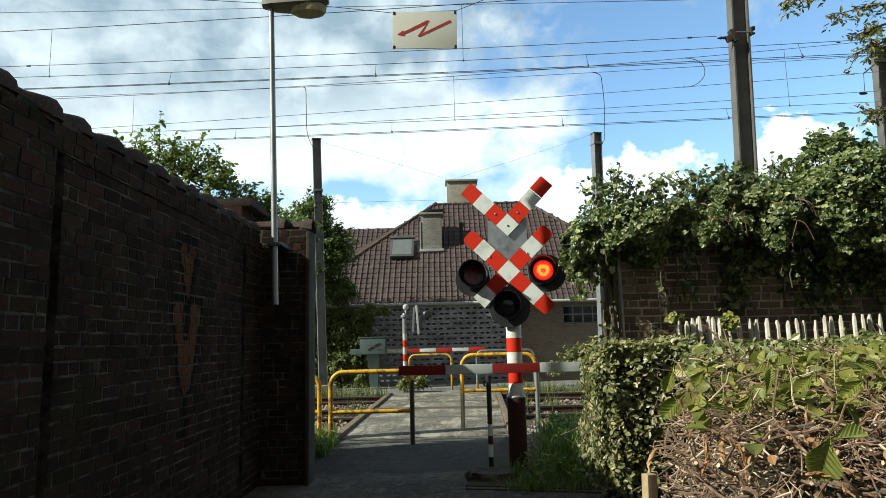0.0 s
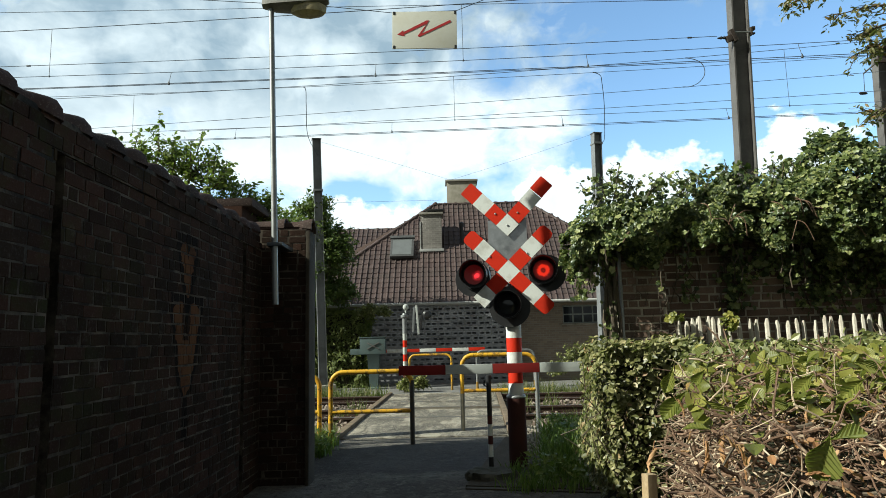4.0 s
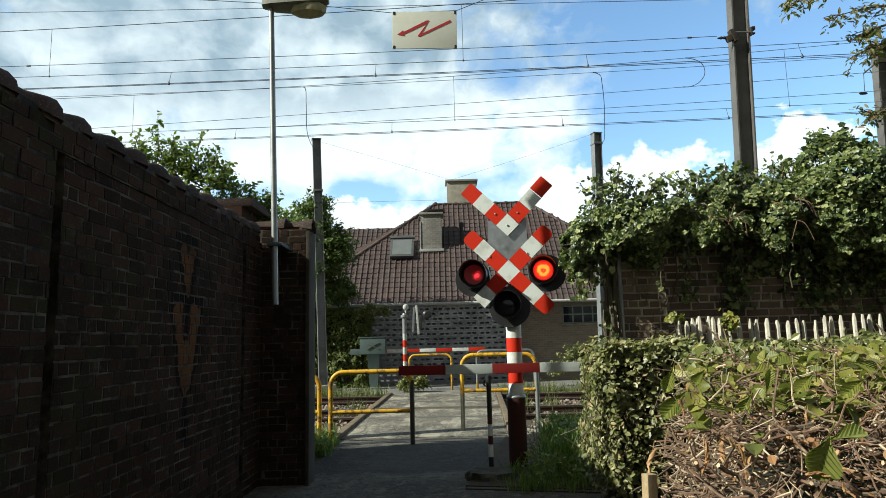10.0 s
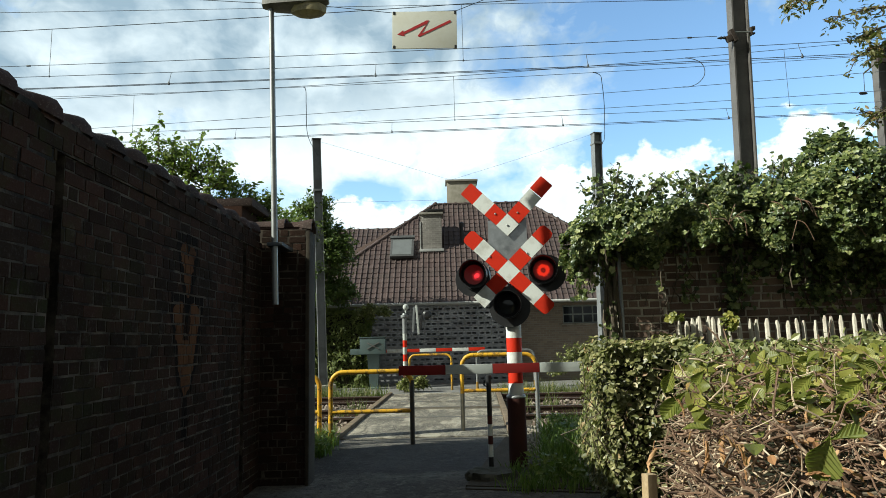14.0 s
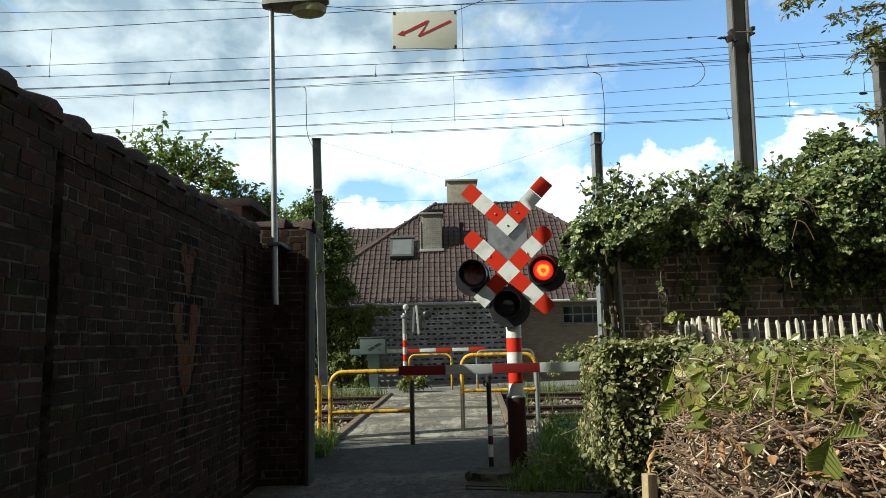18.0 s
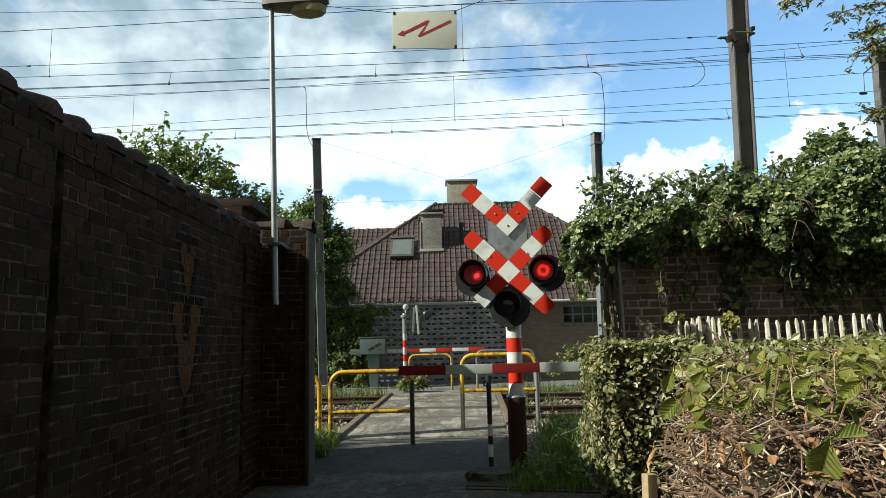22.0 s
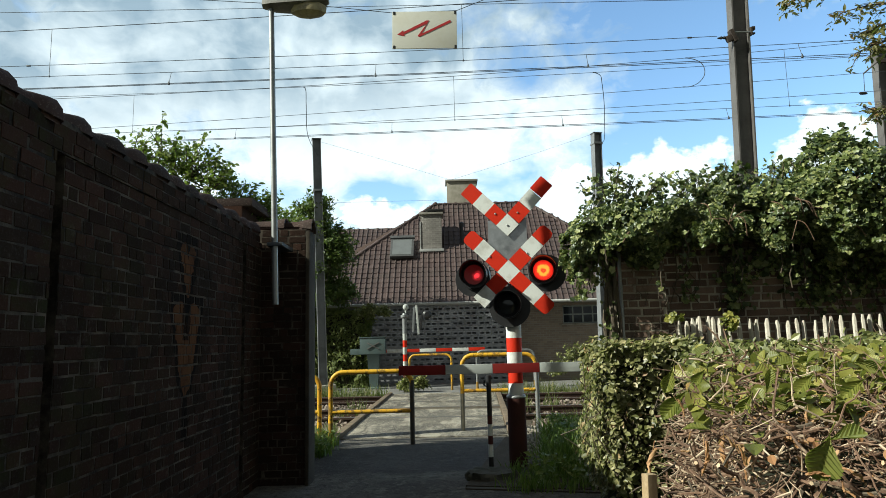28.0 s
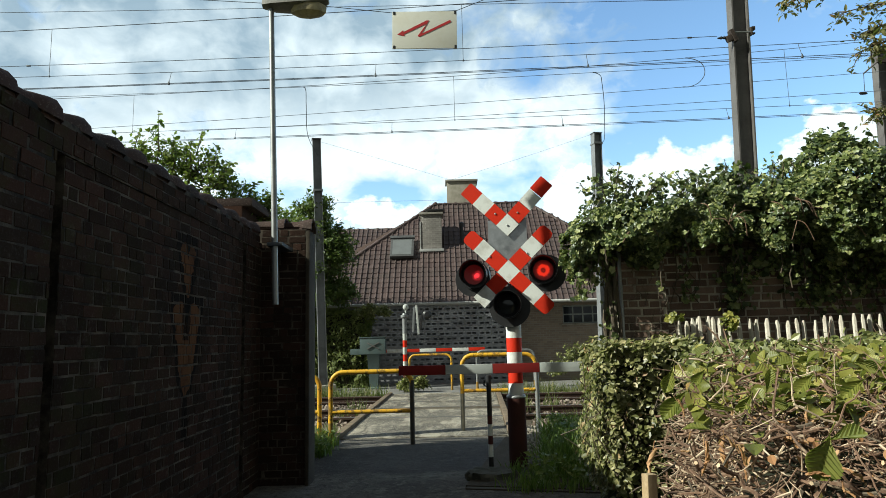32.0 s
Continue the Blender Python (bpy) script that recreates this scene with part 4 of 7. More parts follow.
def lamp(cx, cy, lit, fading, plate, name="lamp_unit"):
    """A round signal lamp with hood; the reflector turns about z to show its lit or its dull side."""
    x, z = sgn(cx, cy)
    u = new(name)
    u.parent, u.matrix_basis = signal, pose(x, FY - 0.03, z) @ Matrix.Scale(0.93, 4)
    u["label"] = "round black signal lamp with hood"
    part("backing", lathe(bmesh.new(), [(plate[2], -0.004), (plate[2], 0.004)], 32, pose(plate[0], 0.056, plate[1], 90)), BLACK, u)
    part("housing", lathe(bmesh.new(), [(0.15, 0), (0.162, 0.02), (0.162, 0.05), (0.148, 0.05), (0.142, 0.0)], 32, pose(0, 0.0, 0, 90)), BLACK, u)
    part("can", lathe(bmesh.new(), [(0.175, 0), (0.175, -0.24), (0.1, -0.28)] if lit else [(0.14, 0), (0.12, -0.08), (0.06, -0.13)], 24, pose(0, 0.026, 0, 90)), BLACK, u)
    bm = bmesh.new()
    rows = []
    for i in range(25):
        a = radians(-35 + 250 * i / 24)
        dp = 0.05 + 0.17 * max(0.0, math.sin(radians(180 * i / 24))) ** 0.6
        for r in (0.152, 0.160):
            rows.append((bm.verts.new((r * math.cos(a), -0.03, r * math.sin(a))), bm.verts.new((r * 0.98 * math.cos(a), -0.03 - dp, r * 0.98 * math.sin(a)))))
    for i in range(24):
        a, b, c, d = rows[2 * i], rows[2 * i + 1], rows[2 * i + 2], rows[2 * i + 3]
        for q in ((a[0], c[0], c[1], a[1]), (b[0], b[1], d[1], d[0]), (a[1], c[1], d[1], b[1])):
            bm.faces.new(q).smooth = True
    bmesh.ops.recalc_face_normals(bm, faces=bm.faces[:])
    part("hood", bm, BLACK, u, "black visor hood")
    if not lit:
        part("lens", lathe(bmesh.new(), [(0.118, 0.0), (0.118, 0.012), (0.09, 0.03), (0.045, 0.04)], 28, pose(0, -0.012, 0, 90)), CLEAR, u, "dark grey unlit lens")
        return None
    # a drum of four reflectors about z: lit, fading, dull, fading
    bm = bmesh.new()
    for q, mt in enumerate((0, 1, 2, 1)):
        turn = pose(0, 0, 0, 0, 0, 90 * q)
        rings = []
        for r, dy in ((0.0, 0.004), (0.035, 0.006), (0.07, 0.014), (0.117, 0.03)):
            rings.append([bm.verts.new(turn @ Vector((r * math.cos(2 * math.pi * k / 28), -DRUM - dy * 0.55, r * math.sin(2 * math.pi * k / 28)))) for k in range(28 if r else 1)])
        for a, b in zip(rings, rings[1:]):
            for k in range(28):
                fc = bm.faces.new(((a[0], b[k], b[(k + 1) % 28]) if len(a) == 1 else (a[k], b[k], b[(k + 1) % 28], a[(k + 1) % 28]))[::-1])
                fc.smooth, fc.material_index = True, mt
    drum = part("reflector", bm, [lit, fading, DULL], u, "flashing red reflector")
    drum.matrix_basis = pose(0, DRUM, 0)
    return drum


DRUM = 0.12                                 # from the drum's axis to its faces
flash_right = lamp(962, 481, LIT, FADING, (0.045, -0.03, 0.215))
flash_left = lamp(840, 484, LIT_OFF_AXIS, FADING_OFF_AXIS, (-0.025, -0.045, 0.205))
lamp(900, 540, None, None, (0.02, -0.02, 0.24))


# ---- street lamp and danger board ----
LANTERN = surface("lantern_plastic", (0.2, 0.19, 0.17), (0.1, 0.095, 0.085), (0.3, 0.29, 0.27), 40, 5, 0.55)
lamp_post = thing("street_lamp", pose(-1.60, 6.12, 0), "slim grey street lamp clamped to the wall's end", "street lamp")
part("pole", sweep(bmesh.new(), [(0.01, 0, 1.73), (-0.01, 0, 2.6), (-0.065, 0, 4.70)], [0.030, 0.029, 0.026], 14), STEEL_GREY, lamp_post)
for zz in (2.30,):
    part("clamp", slab(-0.07, 0.08, -0.04, 0.42, zz - 0.018, zz + 0.018, 0.006), WIRE, lamp_post, "dark clamp fixed to the wall")
bm = bmesh.new()
for i, (xx, w, zl, zh) in enumerate(((-0.13, 0.05, 4.66, 4.76), (-0.02, 0.1, 4.645, 4.81), (0.2, 0.13, 4.64, 4.86), (0.42, 0.11, 4.66, 4.83), (0.53, 0.05, 4.70, 4.77))):
    bm.verts.new((xx, -w, zl + 0.02)), bm.verts.new((xx, w, zl + 0.02)), bm.verts.new((xx, w * 0.6, zh)), bm.verts.new((xx, -w * 0.6, zh)), bm.verts.new((xx, 0, zl))
bm.verts.ensure_lookup_table()
for i in range(4):
    a, b = 5 * i, 5 * i + 5
    for p, q in ((0, 3), (3, 2), (2, 1), (1, 4), (4, 0)):
        bm.faces.new((bm.verts[a + p], bm.verts[a + q], bm.verts[b + q], bm.verts[b + p])).smooth = True
for a, o in ((0, 1), (20, -1)):
    bm.faces.new([bm.verts[a + k] for k in (0, 4, 1, 2, 3)][::o])
bmesh.ops.recalc_face_normals(bm, faces=bm.faces[:])
bmesh.ops.translate(bm, vec=(-0.02, 0, 0.04), verts=bm.verts[:])
part("lamp_head", bm, LANTERN, lamp_post, "grey plastic lantern body")
BOWL = surface("yellowed_bowl", (0.40, 0.34, 0.19), (0.16, 0.14, 0.09), (0.55, 0.5, 0.38), 40, 14, 0.35, relief=0.15)
part("bowl", lathe(bmesh.new(), [(0.115, 0), (0.125, -0.03), (0.118, -0.085), (0.085, -0.105), (0.03, -0.11)], 8, pose(0.31, 0, 4.72) @ Matrix.Diagonal((1.45, 0.85, 1, 1))), BOWL, lamp_post, "yellowed translucent bowl")

danger = thing("danger_board", pose(-0.16, 7.5, 5.12, 0, 0.8, 0), "weathered white board with red lightning arrow hung from a cable", "warning sign")
part("board", slab(-0.395, 0.395, -0.008, 0.008, -0.235, 0.245, 0.004), paint("board_white", (0.66, 0.65, 0.58), (0.5, 0.45, 0.33), 0.5, 0.5, 3), danger)
for cx, cz in ((-0.375, 0.225), (0.375, 0.225), (-0.375, -0.215), (0.375, -0.215)):
    part("corner_clip", slab(cx - 0.011, cx + 0.014, -0.013, 0.013, cz - 0.018, cz + 0.02, 0.003), BLACK, danger)
bolt = [(-0.335, -0.055), (-0.245, -0.075), (-0.25, -0.052), (0.03, 0.085), (-0.085, -0.075), (-0.068, -0.088), (0.325, 0.10), (0.315, 0.13), (-0.035, -0.045), (0.055, 0.125), (0.03, 0.128), (-0.265, -0.025), (-0.262, 0.0)]
BOLT_RED = paint("arrow_red", (0.40, 0.02, 0.025), (0.2, 0.03, 0.03), 0.5, 0.4)
bm = bmesh.new()
a = [bm.verts.new((x, -0.0115, z)) for x, z in bolt]
bmesh.ops.triangle_fill(bm, edges=[bm.edges.new((a[i], a[(i + 1) % len(a)])) for i in range(len(a))], use_beauty=True)
res = bmesh.ops.extrude_face_region(bm, geom=bm.faces[:])
bmesh.ops.translate(bm, vec=(0, 0.004, 0), verts=[g for g in res["geom"] if isinstance(g, bmesh.types.BMVert)])
bmesh.ops.recalc_face_normals(bm, faces=bm.faces[:])
part("lightning_arrow", bm, BOLT_RED, danger, "dark red lightning arrow")
cable = tagged(part("span_cable", sweep(bmesh.new(), [(-6, 7.6, 5.9), (-1.3, 7.52, 5.47), (-0.56, 7.5, 5.36), (0.24, 7.5, 5.37), (0.7, 7.5, 5.55), (4.30, 8.68, 7.55)], 0.004, 6), WIRE), "thin steel cable carrying the danger board", "cable")


# ---- masts and wires ----
def hbeam(bm, w, d, z0, z1, t=0.02):
    a, b, e = w / 2, d / 2, t / 2
    out = [(-a, -b), (-a + t, -b), (-a + t, -e), (a - t, -e), (a - t, -b), (a, -b), (a, b), (a - t, b), (a - t, e), (-a + t, e), (-a + t, b), (-a, b)]
    ra, rb = [bm.verts.new((x, y, z0)) for x, y in out], [bm.verts.new((x, y, z1)) for x, y in out]
    for i in range(12):
        bm.faces.new((ra[i], ra[(i + 1) % 12], rb[(i + 1) % 12], rb[i]))
    bm.faces.new(ra[::-1])
    bm.faces.new(rb)
    return bm


def mast(m, w, d, h, label, steel, foot=True):
    t = thing("catenary_mast", m, label, "catenary mast", "catenary masts")
    part("beam", hbeam(bmesh.new(), w, d, 0, h), steel, t)
    part("top_plate", slab(-w / 2 - 0.02, w / 2 + 0.02, -d / 2 - 0.02, d / 2 + 0.02, h + 0.001, h + 0.02, 0.004), steel, t)
    if foot:
        part("footing", slab(-0.35, 0.35, -0.35, 0.35, -0.25, 0.16, 0.03), CONCRETE, t, "concrete footing")
    return t


m1 = mast(pose(-3.62, 19.5, 0, 0, -1.7, 14), 0.25, 0.25, 7.62, "tall grey steel catenary mast beside the far hedge", MAST_ZINC)
m2 = mast(pose(4.69, 19.5, 0, 0, 1.2, 14), 0.25, 0.25, 7.62, "tall grey steel catenary mast beyond the tracks", MAST_ZINC)
m3 = mast(pose(4.09, 8.745, 0, 0, 2.0, 0), 0.24, 0.17, 9.0, "massive grey steel catenary mast rising behind the ivy wall", MAST_STEEL)
m4 = mast(pose(11.0, 15.8, 0, 0, 2.0, 0), 0.30, 0.26, 8.5, "grey steel catenary mast half hidden by hanging leaves", MAST_STEEL)
for t, zz in ((m1, 6.0), (m2, 7.3)):
    part("band", slab(-0.145, 0.145, -0.145, 0.145, zz - 0.03, zz + 0.03, 0.004), STEEL_GREY, t)
bm = slab(-0.085, 0.0, -0.03, 0.03, 0.0, 0.09, 0.012)
box(bm, 0.0, 0.05, -0.045, 0.045, -0.03, 0.15)
bmesh.ops.transform(bm, matrix=pose(-0.125, -0.09, 5.44, 0, -24, 0), verts=bm.verts[:])
part("anchor_clamp", bm, RUSTY, m3)
part("clamp_bar", sweep(bmesh.new(), [(-0.12, -0.10, 5.555), (0.15, -0.10, 5.565)], 0.011, 8), STEEL_GREY, m3)
bm = slab(0.122, 0.15, -0.11, -0.05, 5.52, 5.64, 0.006)
box(bm, 0.15, 0.19, -0.1, -0.06, 5.60, 5.65)
box(bm, 0.15, 0.185, -0.1, -0.06, 5.54, 5.56)
part("anchor_clamp", bm, RUSTY, m3)
part("insulator", lathe(bmesh.new(), [(0.008, 0)] + [(0.013 + 0.012 * (i % 2), 0.022 * i) for i in range(1, 7)] + [(0.008, 0.16)], 12, pose(-0.185, -0.09, 5.485, 0, -96, 0)), BLACK, m3, "ribbed dark insulator")
part("anchor_clamp", slab(-0.2, 0.16, -0.2, -0.131, 8.05, 8.17, 0.01), RUSTY, m4)
bm = sweep(bmesh.new(), [(-0.16, -0.17, 8.1), (-0.62, -0.25, 7.72)], 0.02, 8)
part("arm", bm, MAST_STEEL, m4)
part("hanger", sweep(bmesh.new(), [(-0.62, -0.25, 7.72), (-0.63, -0.25, 7.26)], 0.008, 6), WIRE, m4)
part("insulator", lathe(bmesh.new(), [(0.015, -0.12), (0.035, -0.09), (0.04, -0.02), (0.03, 0.05), (0.015, 0.08)], 12, pose(-0.65, -0.25, 7.20, 0, 90, 0)), BLACK, m4, "dark insulator hanging on the wire")

# overhead wires: they hang at z0 + s x + q x^2 in the plane y0 - 0.04 x
LINES = {"top": (18.0, 11.186, -0.0271, 0.00015, 0.011, -45, 45), "messenger": (11.7, 7.730, 0.0253, 0.00109, 0.010, -14, 14), "feeder": (8.81, 5.482, 0.00265, 0.00091, 0.006, -14, 3.93),
         "upper": (11.7, 6.599, 0.0032, 0.00091, 0.008, -14, 16), "contact": (11.6, 6.337, 0.0014, 0.0004, 0.009, -25, 25), "contact_b": (11.8, 6.402, 0.0001, 0.00029, 0.008, -25, 25),
         "far": (15.5, 7.890, 0.0304, 0.00142, 0.009, -16, 14), "far_b": (15.6, 7.8425, 0.0097, 0.00079, 0.008, -16, 20), "far_c": (15.5, 7.1645, 0.0336, 0.00047, 0.008, -16, 18),
         "far_d": (15.4, 6.8016, 0.019, 0.00047, 0.008, -6.5, 18), "far_e": (15.5, 6.766, 0.0022, 0.00025, 0.008, -20, 20), "far_f": (15.4, 6.488, 0.003, 0.00028, 0.010, -25, 25), "far_g": (15.6, 6.5247, 0.0026, 0.00031, 0.009, -25, 25)}


def on_line(key, x):
    y0, z0, s, q = LINES[key][:4]
    return Vector((x, y0 - 0.04 * x, z0 + s * x + q * x * x))


for key, (y0, z0, s, q, r, xa, xb) in LINES.items():
    wire = part("overhead_wire", sweep(bmesh.new(), [on_line(key, x) for x in np.linspace(xa, xb, 17)], r * 0.7, 6), WIRE)
    tagged(wire, "thin dark overhead wire above the tracks", "overhead wire", "overhead wires")
for a, b, x in (("messenger", "upper", -7.57), ("upper", "contact", -5.15), ("upper", "contact", -1.19), ("upper", "contact", 2.78), ("upper", "contact", 6.68), ("messenger", "upper", 0.47), ("far", "far_e", 8.5),
                ("far", "far_e", 0.37), ("far", "far_e", -7.77), ("far_e", "far_f", -5.11), ("far_e", "far_f", -1.19), ("far_e", "far_f", 3.0), ("far_e", "far_f", 6.98)):
    pa, pb = on_line(a, x), on_line(b, x)
    wire = part("dropper", sweep(bmesh.new(), [pa, pb], 0.005, 6), WIRE)
    k = 1.05 if b in ("contact", "far_f") else 0.7
    part("clip", lathe(bmesh.new(), [(0.022 * k, -0.02 * k), (0.02 * k, 0.005), (0.006, 0.05 * k)], 8), WIRE, wire).matrix_basis = Matrix.Translation(pb)
    tagged(wire, "thin vertical dropper wire between overhead wires", "dropper wire", "dropper wires")
for key, x in (("feeder", 3.55), ("feeder", -6.02), ("far_b", -3.42), ("far_b", 3.88), ("far", 6.13), ("far_c", 6.02)):
    c = part("wire_clamp", slab(-0.03, 0.03, -0.009, 0.009, -0.01, 0.01, 0.003), WIRE)
    c.matrix_world = Matrix.Translation(on_line(key, x))
    tagged(c, "small dark clamp on an overhead wire", "wire clamp", "wire clamps")


def soft_line(pts, n=6):
    """Points on a smooth curve through the given ones."""
    p = [Vector(q) for q in pts]
    out = []
    for i in range(len(p) - 1):
        a, b, c, e = p[max(i - 1, 0)], p[i], p[i + 1], p[min(i + 2, len(p) - 1)]
        for k in range(n):
            t = k / n
            out.append(b * 1.0 + (c - a) * 0.5 * t + (a - b * 2.5 + c * 2 - e * 0.5) * t * t + (b * 1.5 - a * 0.5 - c * 1.5 + e * 0.5) * t ** 3)
    return out + [p[-1]]


for pts, lab in (([on_line("far_b", -3.42), (-3.40, 15.85, 7.75), (-3.55, 16.6, 7.60), (-3.80, 18.0, 7.29), (-3.78, 19.35, 7.1)], "slack jumper cable looping down to the mast"),
                 ([on_line("far_b", 3.88), (4.05, 15.55, 7.86), (4.2, 16.0, 7.87), (4.49, 17.0, 7.71), (4.735, 18.0, 7.50), (5.0, 19.2, 7.31), (4.86, 19.45, 7.3)], "slack jumper cable looping down to the mast"),
                 ([on_line("far", 6.13), (6.31, 15.22, 8.07), (6.46, 15.2, 7.964), (6.53, 15.2, 7.80), (6.50, 15.2, 7.627), (6.35, 15.2, 7.457), (6.15, 15.22, 7.375), on_line("far_c", 6.02)], "curved jumper loop between two overhead wires"),
                 ([(-3.7, 19.45, 7.55), (-1.7, 19.7, 6.97), (0.3, 20.0, 6.38)], "thin stay wire slanting down from the mast"), ([(4.75, 19.45, 7.6), (2.55, 19.8, 6.99), (0.3, 20.0, 6.38)], "thin stay wire slanting down from the mast"),
                 ([(-3.6, 19.45, 5.62), (0, 20.5, 5.85)], "thin wire running from the mast")):
    tagged(part("cable", sweep(bmesh.new(), soft_line(pts), 0.0032 if "stay" in lab or "thin" in lab else 0.009, 6), WIRE), lab, "cable", "cables")

# the signal of the far side, seen from behind
back = thing("crossing_signal", pose(-1.17, 19.0, 0), "red and white crossing signal beyond the tracks, seen from behind", "railway signal")
for i in range(8):
    part("post_band", sweep(bmesh.new(), [(0, 0, 0.2 * i), (0, 0, 0.2 * i + 0.199)], 0.062, 16), (DARK_RED, DARK_RED, DARK_RED, BARRIER_WHITE, RED, BARRIER_WHITE, RED, BARRIER_WHITE)[i], back)
part("post_top", lathe(bmesh.new(), [(0.066, 1.6), (0.066, 2.05), (0.11, 2.06), (0.11, 2.13), (0.066, 2.14), (0.055, 2.18)], 16), MAST_ZINC, back, "weathered grey top of the post")
part("bell", lathe(bmesh.new(), [(0.02, 2.18), (0.03, 2.27), (0.07, 2.3), (0.085, 2.35), (0.075, 2.41), (0.03, 2.44)], 16, pose(0.04, 0, 0)), BARRIER_WHITE, back, "round grey bell")
for xx, tilt, ln, mt in ((0.27, 3, 0.36, MAST_ZINC), (0.38, -4, 0.42, BARRIER_WHITE), (0.50, 9, 0.3, BLACK)):
    bm = slab(-0.03, 0.03, -0.1, 0.08, -ln, ln, 0.008)
    bmesh.ops.transform(bm, matrix=pose(xx, 0, 1.98, 0, tilt, 0), verts=bm.verts[:])
    part("sign_edge", bm, mt, back, "cross board seen edge-on")
part("lamp_can", lathe(bmesh.new(), [(0.13, 0), (0.13, 0.1), (0.07, 0.16)], 14, pose(0.66, 0, 2.12, 90)), BLACK, back)
part("bracket", slab(0.05, 0.62, -0.02, 0.02, 1.93, 1.97), STEEL_GREY, back)


# ---- the house beyond the tracks ----
house = thing("house", pose(0, 0, 0), "low brick house with pierced block screen and steep brown tiled roof", "house")
EAVE_Y, EAVE_Z = 21.7, 2.62


def wall_brick(name, pale, joint, sx=0.21, sz=0.075):
    """Small distant brickwork on faces that look along y."""
    k = Mat(name, 0.9, 0, 0.2)
    mp = k.n.new("ShaderNodeMapping")
    mp.inputs["Rotation"].default_value = (radians(-90), 0, 0)
    k.l.new(k.where(), mp.inputs[0])
    br = k.node("TexBrick", Scale=1.0)
    br.inputs["Brick Width"].default_value, br.inputs["Row Height"].default_value, br.inputs["Mortar Size"].default_value = sx, sz, 0.008
    br.inputs["Color1"].default_value, br.inputs["Color2"].default_value, br.inputs["Mortar"].default_value = (*pale[0], 1), (*pale[1], 1), (*joint, 1)
    k.l.new(mp.outputs[0], br.inputs["Vector"])
    k.colour(k.mix(k.math("MULTIPLY", k.mask(k.noise(1.5, 5), 0.45, 0.75), 0.5), br.outputs[0], [c * 0.5 for c in pale[0]]))
    k.bump(br.outputs["Fac"], 0.4, -0.01)
    return k.m


FACADE = wall_brick("facade_brick", ((0.32, 0.26, 0.2), (0.24, 0.19, 0.15)), (0.3, 0.28, 0.25))
CH_BRICK = wall_brick("stack_brick", ((0.20, 0.185, 0.17), (0.27, 0.25, 0.23)), (0.33, 0.31, 0.29))
part("wall", slab(-6.2, 2.34, 22.55, 22.8, -0.1, 2.6), BLOCK_DARK, house, "dark wall behind the screen")
# right wall with its window opening
for nm, b in (("wall", (2.43, 4.05, 22.4, 22.65, -0.1, 2.6)), ("wall", (4.051, 5.459, 22.4, 22.65, -0.1, 1.84)), ("wall", (4.051, 5.459, 22.4, 22.65, 2.47, 2.6)), ("wall", (5.46, 8.5, 22.4, 22.65, -0.1, 2.6))):
    part(nm, slab(*b), FACADE, house, "buff brick wall")
part("wall", slab(-6.2, 8.5, 29.8, 30.05, -0.1, 2.6), FACADE, house)
for xx in (-6.2, 8.25):
    part("wall", slab(xx, xx + 0.25, 22.8, 29.8, -0.1, 2.6), FACADE, house)
BAR_PAINT = paint("glazing_bar_paint", (0.30, 0.33, 0.31), (0.18, 0.19, 0.17), 0.55, 0.5)
PANE = Mat("window_glass", 0.05, 0, 0.5).colour((0.02, 0.024, 0.028)).m
win = part("window", slab(4.06, 5.45, 22.52, 22.54, 1.85, 2.46), PANE, house, "dark small-paned window")
for i in range(5):
    xx = 4.075 + 0.34 * i
    part("glazing_bar", slab(xx - 0.022, xx + 0.022, 22.48, 22.515, 1.85, 2.46), BAR_PAINT, win)
for zz in (1.87, 2.16, 2.44):
    part("glazing_bar", slab(4.06, 5.45, 22.475, 22.51, zz - 0.02, zz + 0.02), BAR_PAINT, win)
part("window_sill", slab(4.0, 5.52, 22.34, 22.46, 1.79, 1.838, 0.008), PALE_STONE, win)
GUTTER = paint("gutter_paint", (0.42, 0.42, 0.40), (0.25, 0.24, 0.22), 0.7, 0.5)
part("gutter", sweep(bmesh.new(), [(-6.3, EAVE_Y - 0.06, EAVE_Z - 0.03), (8.6, EAVE_Y - 0.06, EAVE_Z - 0.03)], 0.055, 10), GUTTER, house, "pale grey gutter")
part("soffit", slab(-6.2, 8.5, EAVE_Y, 22.7, EAVE_Z - 0.06, EAVE_Z - 0.01), WOOD_BEAM, house)

# roof: a hipped front slope, a rear slope and a lower wing on the west
ROOF_UNDER = surface("roof_underlay", (0.08, 0.05, 0.04), (0.05, 0.035, 0.03), (0.11, 0.08, 0.07), 30, 2)
bm = bmesh.new()
rp = [bm.verts.new(p) for p in ((-6.3, 21.7, 2.60), (8.6, 21.7, 2.60), (3.41, 26.0, 6.87), (-0.28, 26.0, 6.87), (8.6, 30.2, 2.60), (-6.3, 30.2, 2.60))]
for q in ((0, 1, 2, 3), (1, 4, 2), (4, 5, 3, 2), (5, 0, 3)):
    bm.faces.new([rp[i] for i in q])
bmesh.ops.recalc_face_normals(bm, faces=bm.faces[:])
roof = part("roof", bm, ROOF_UNDER, house, "steep roof of dark brown clay tiles")
# one curved tile lying in x and along the slope
TW, TL = 0.204, 0.27


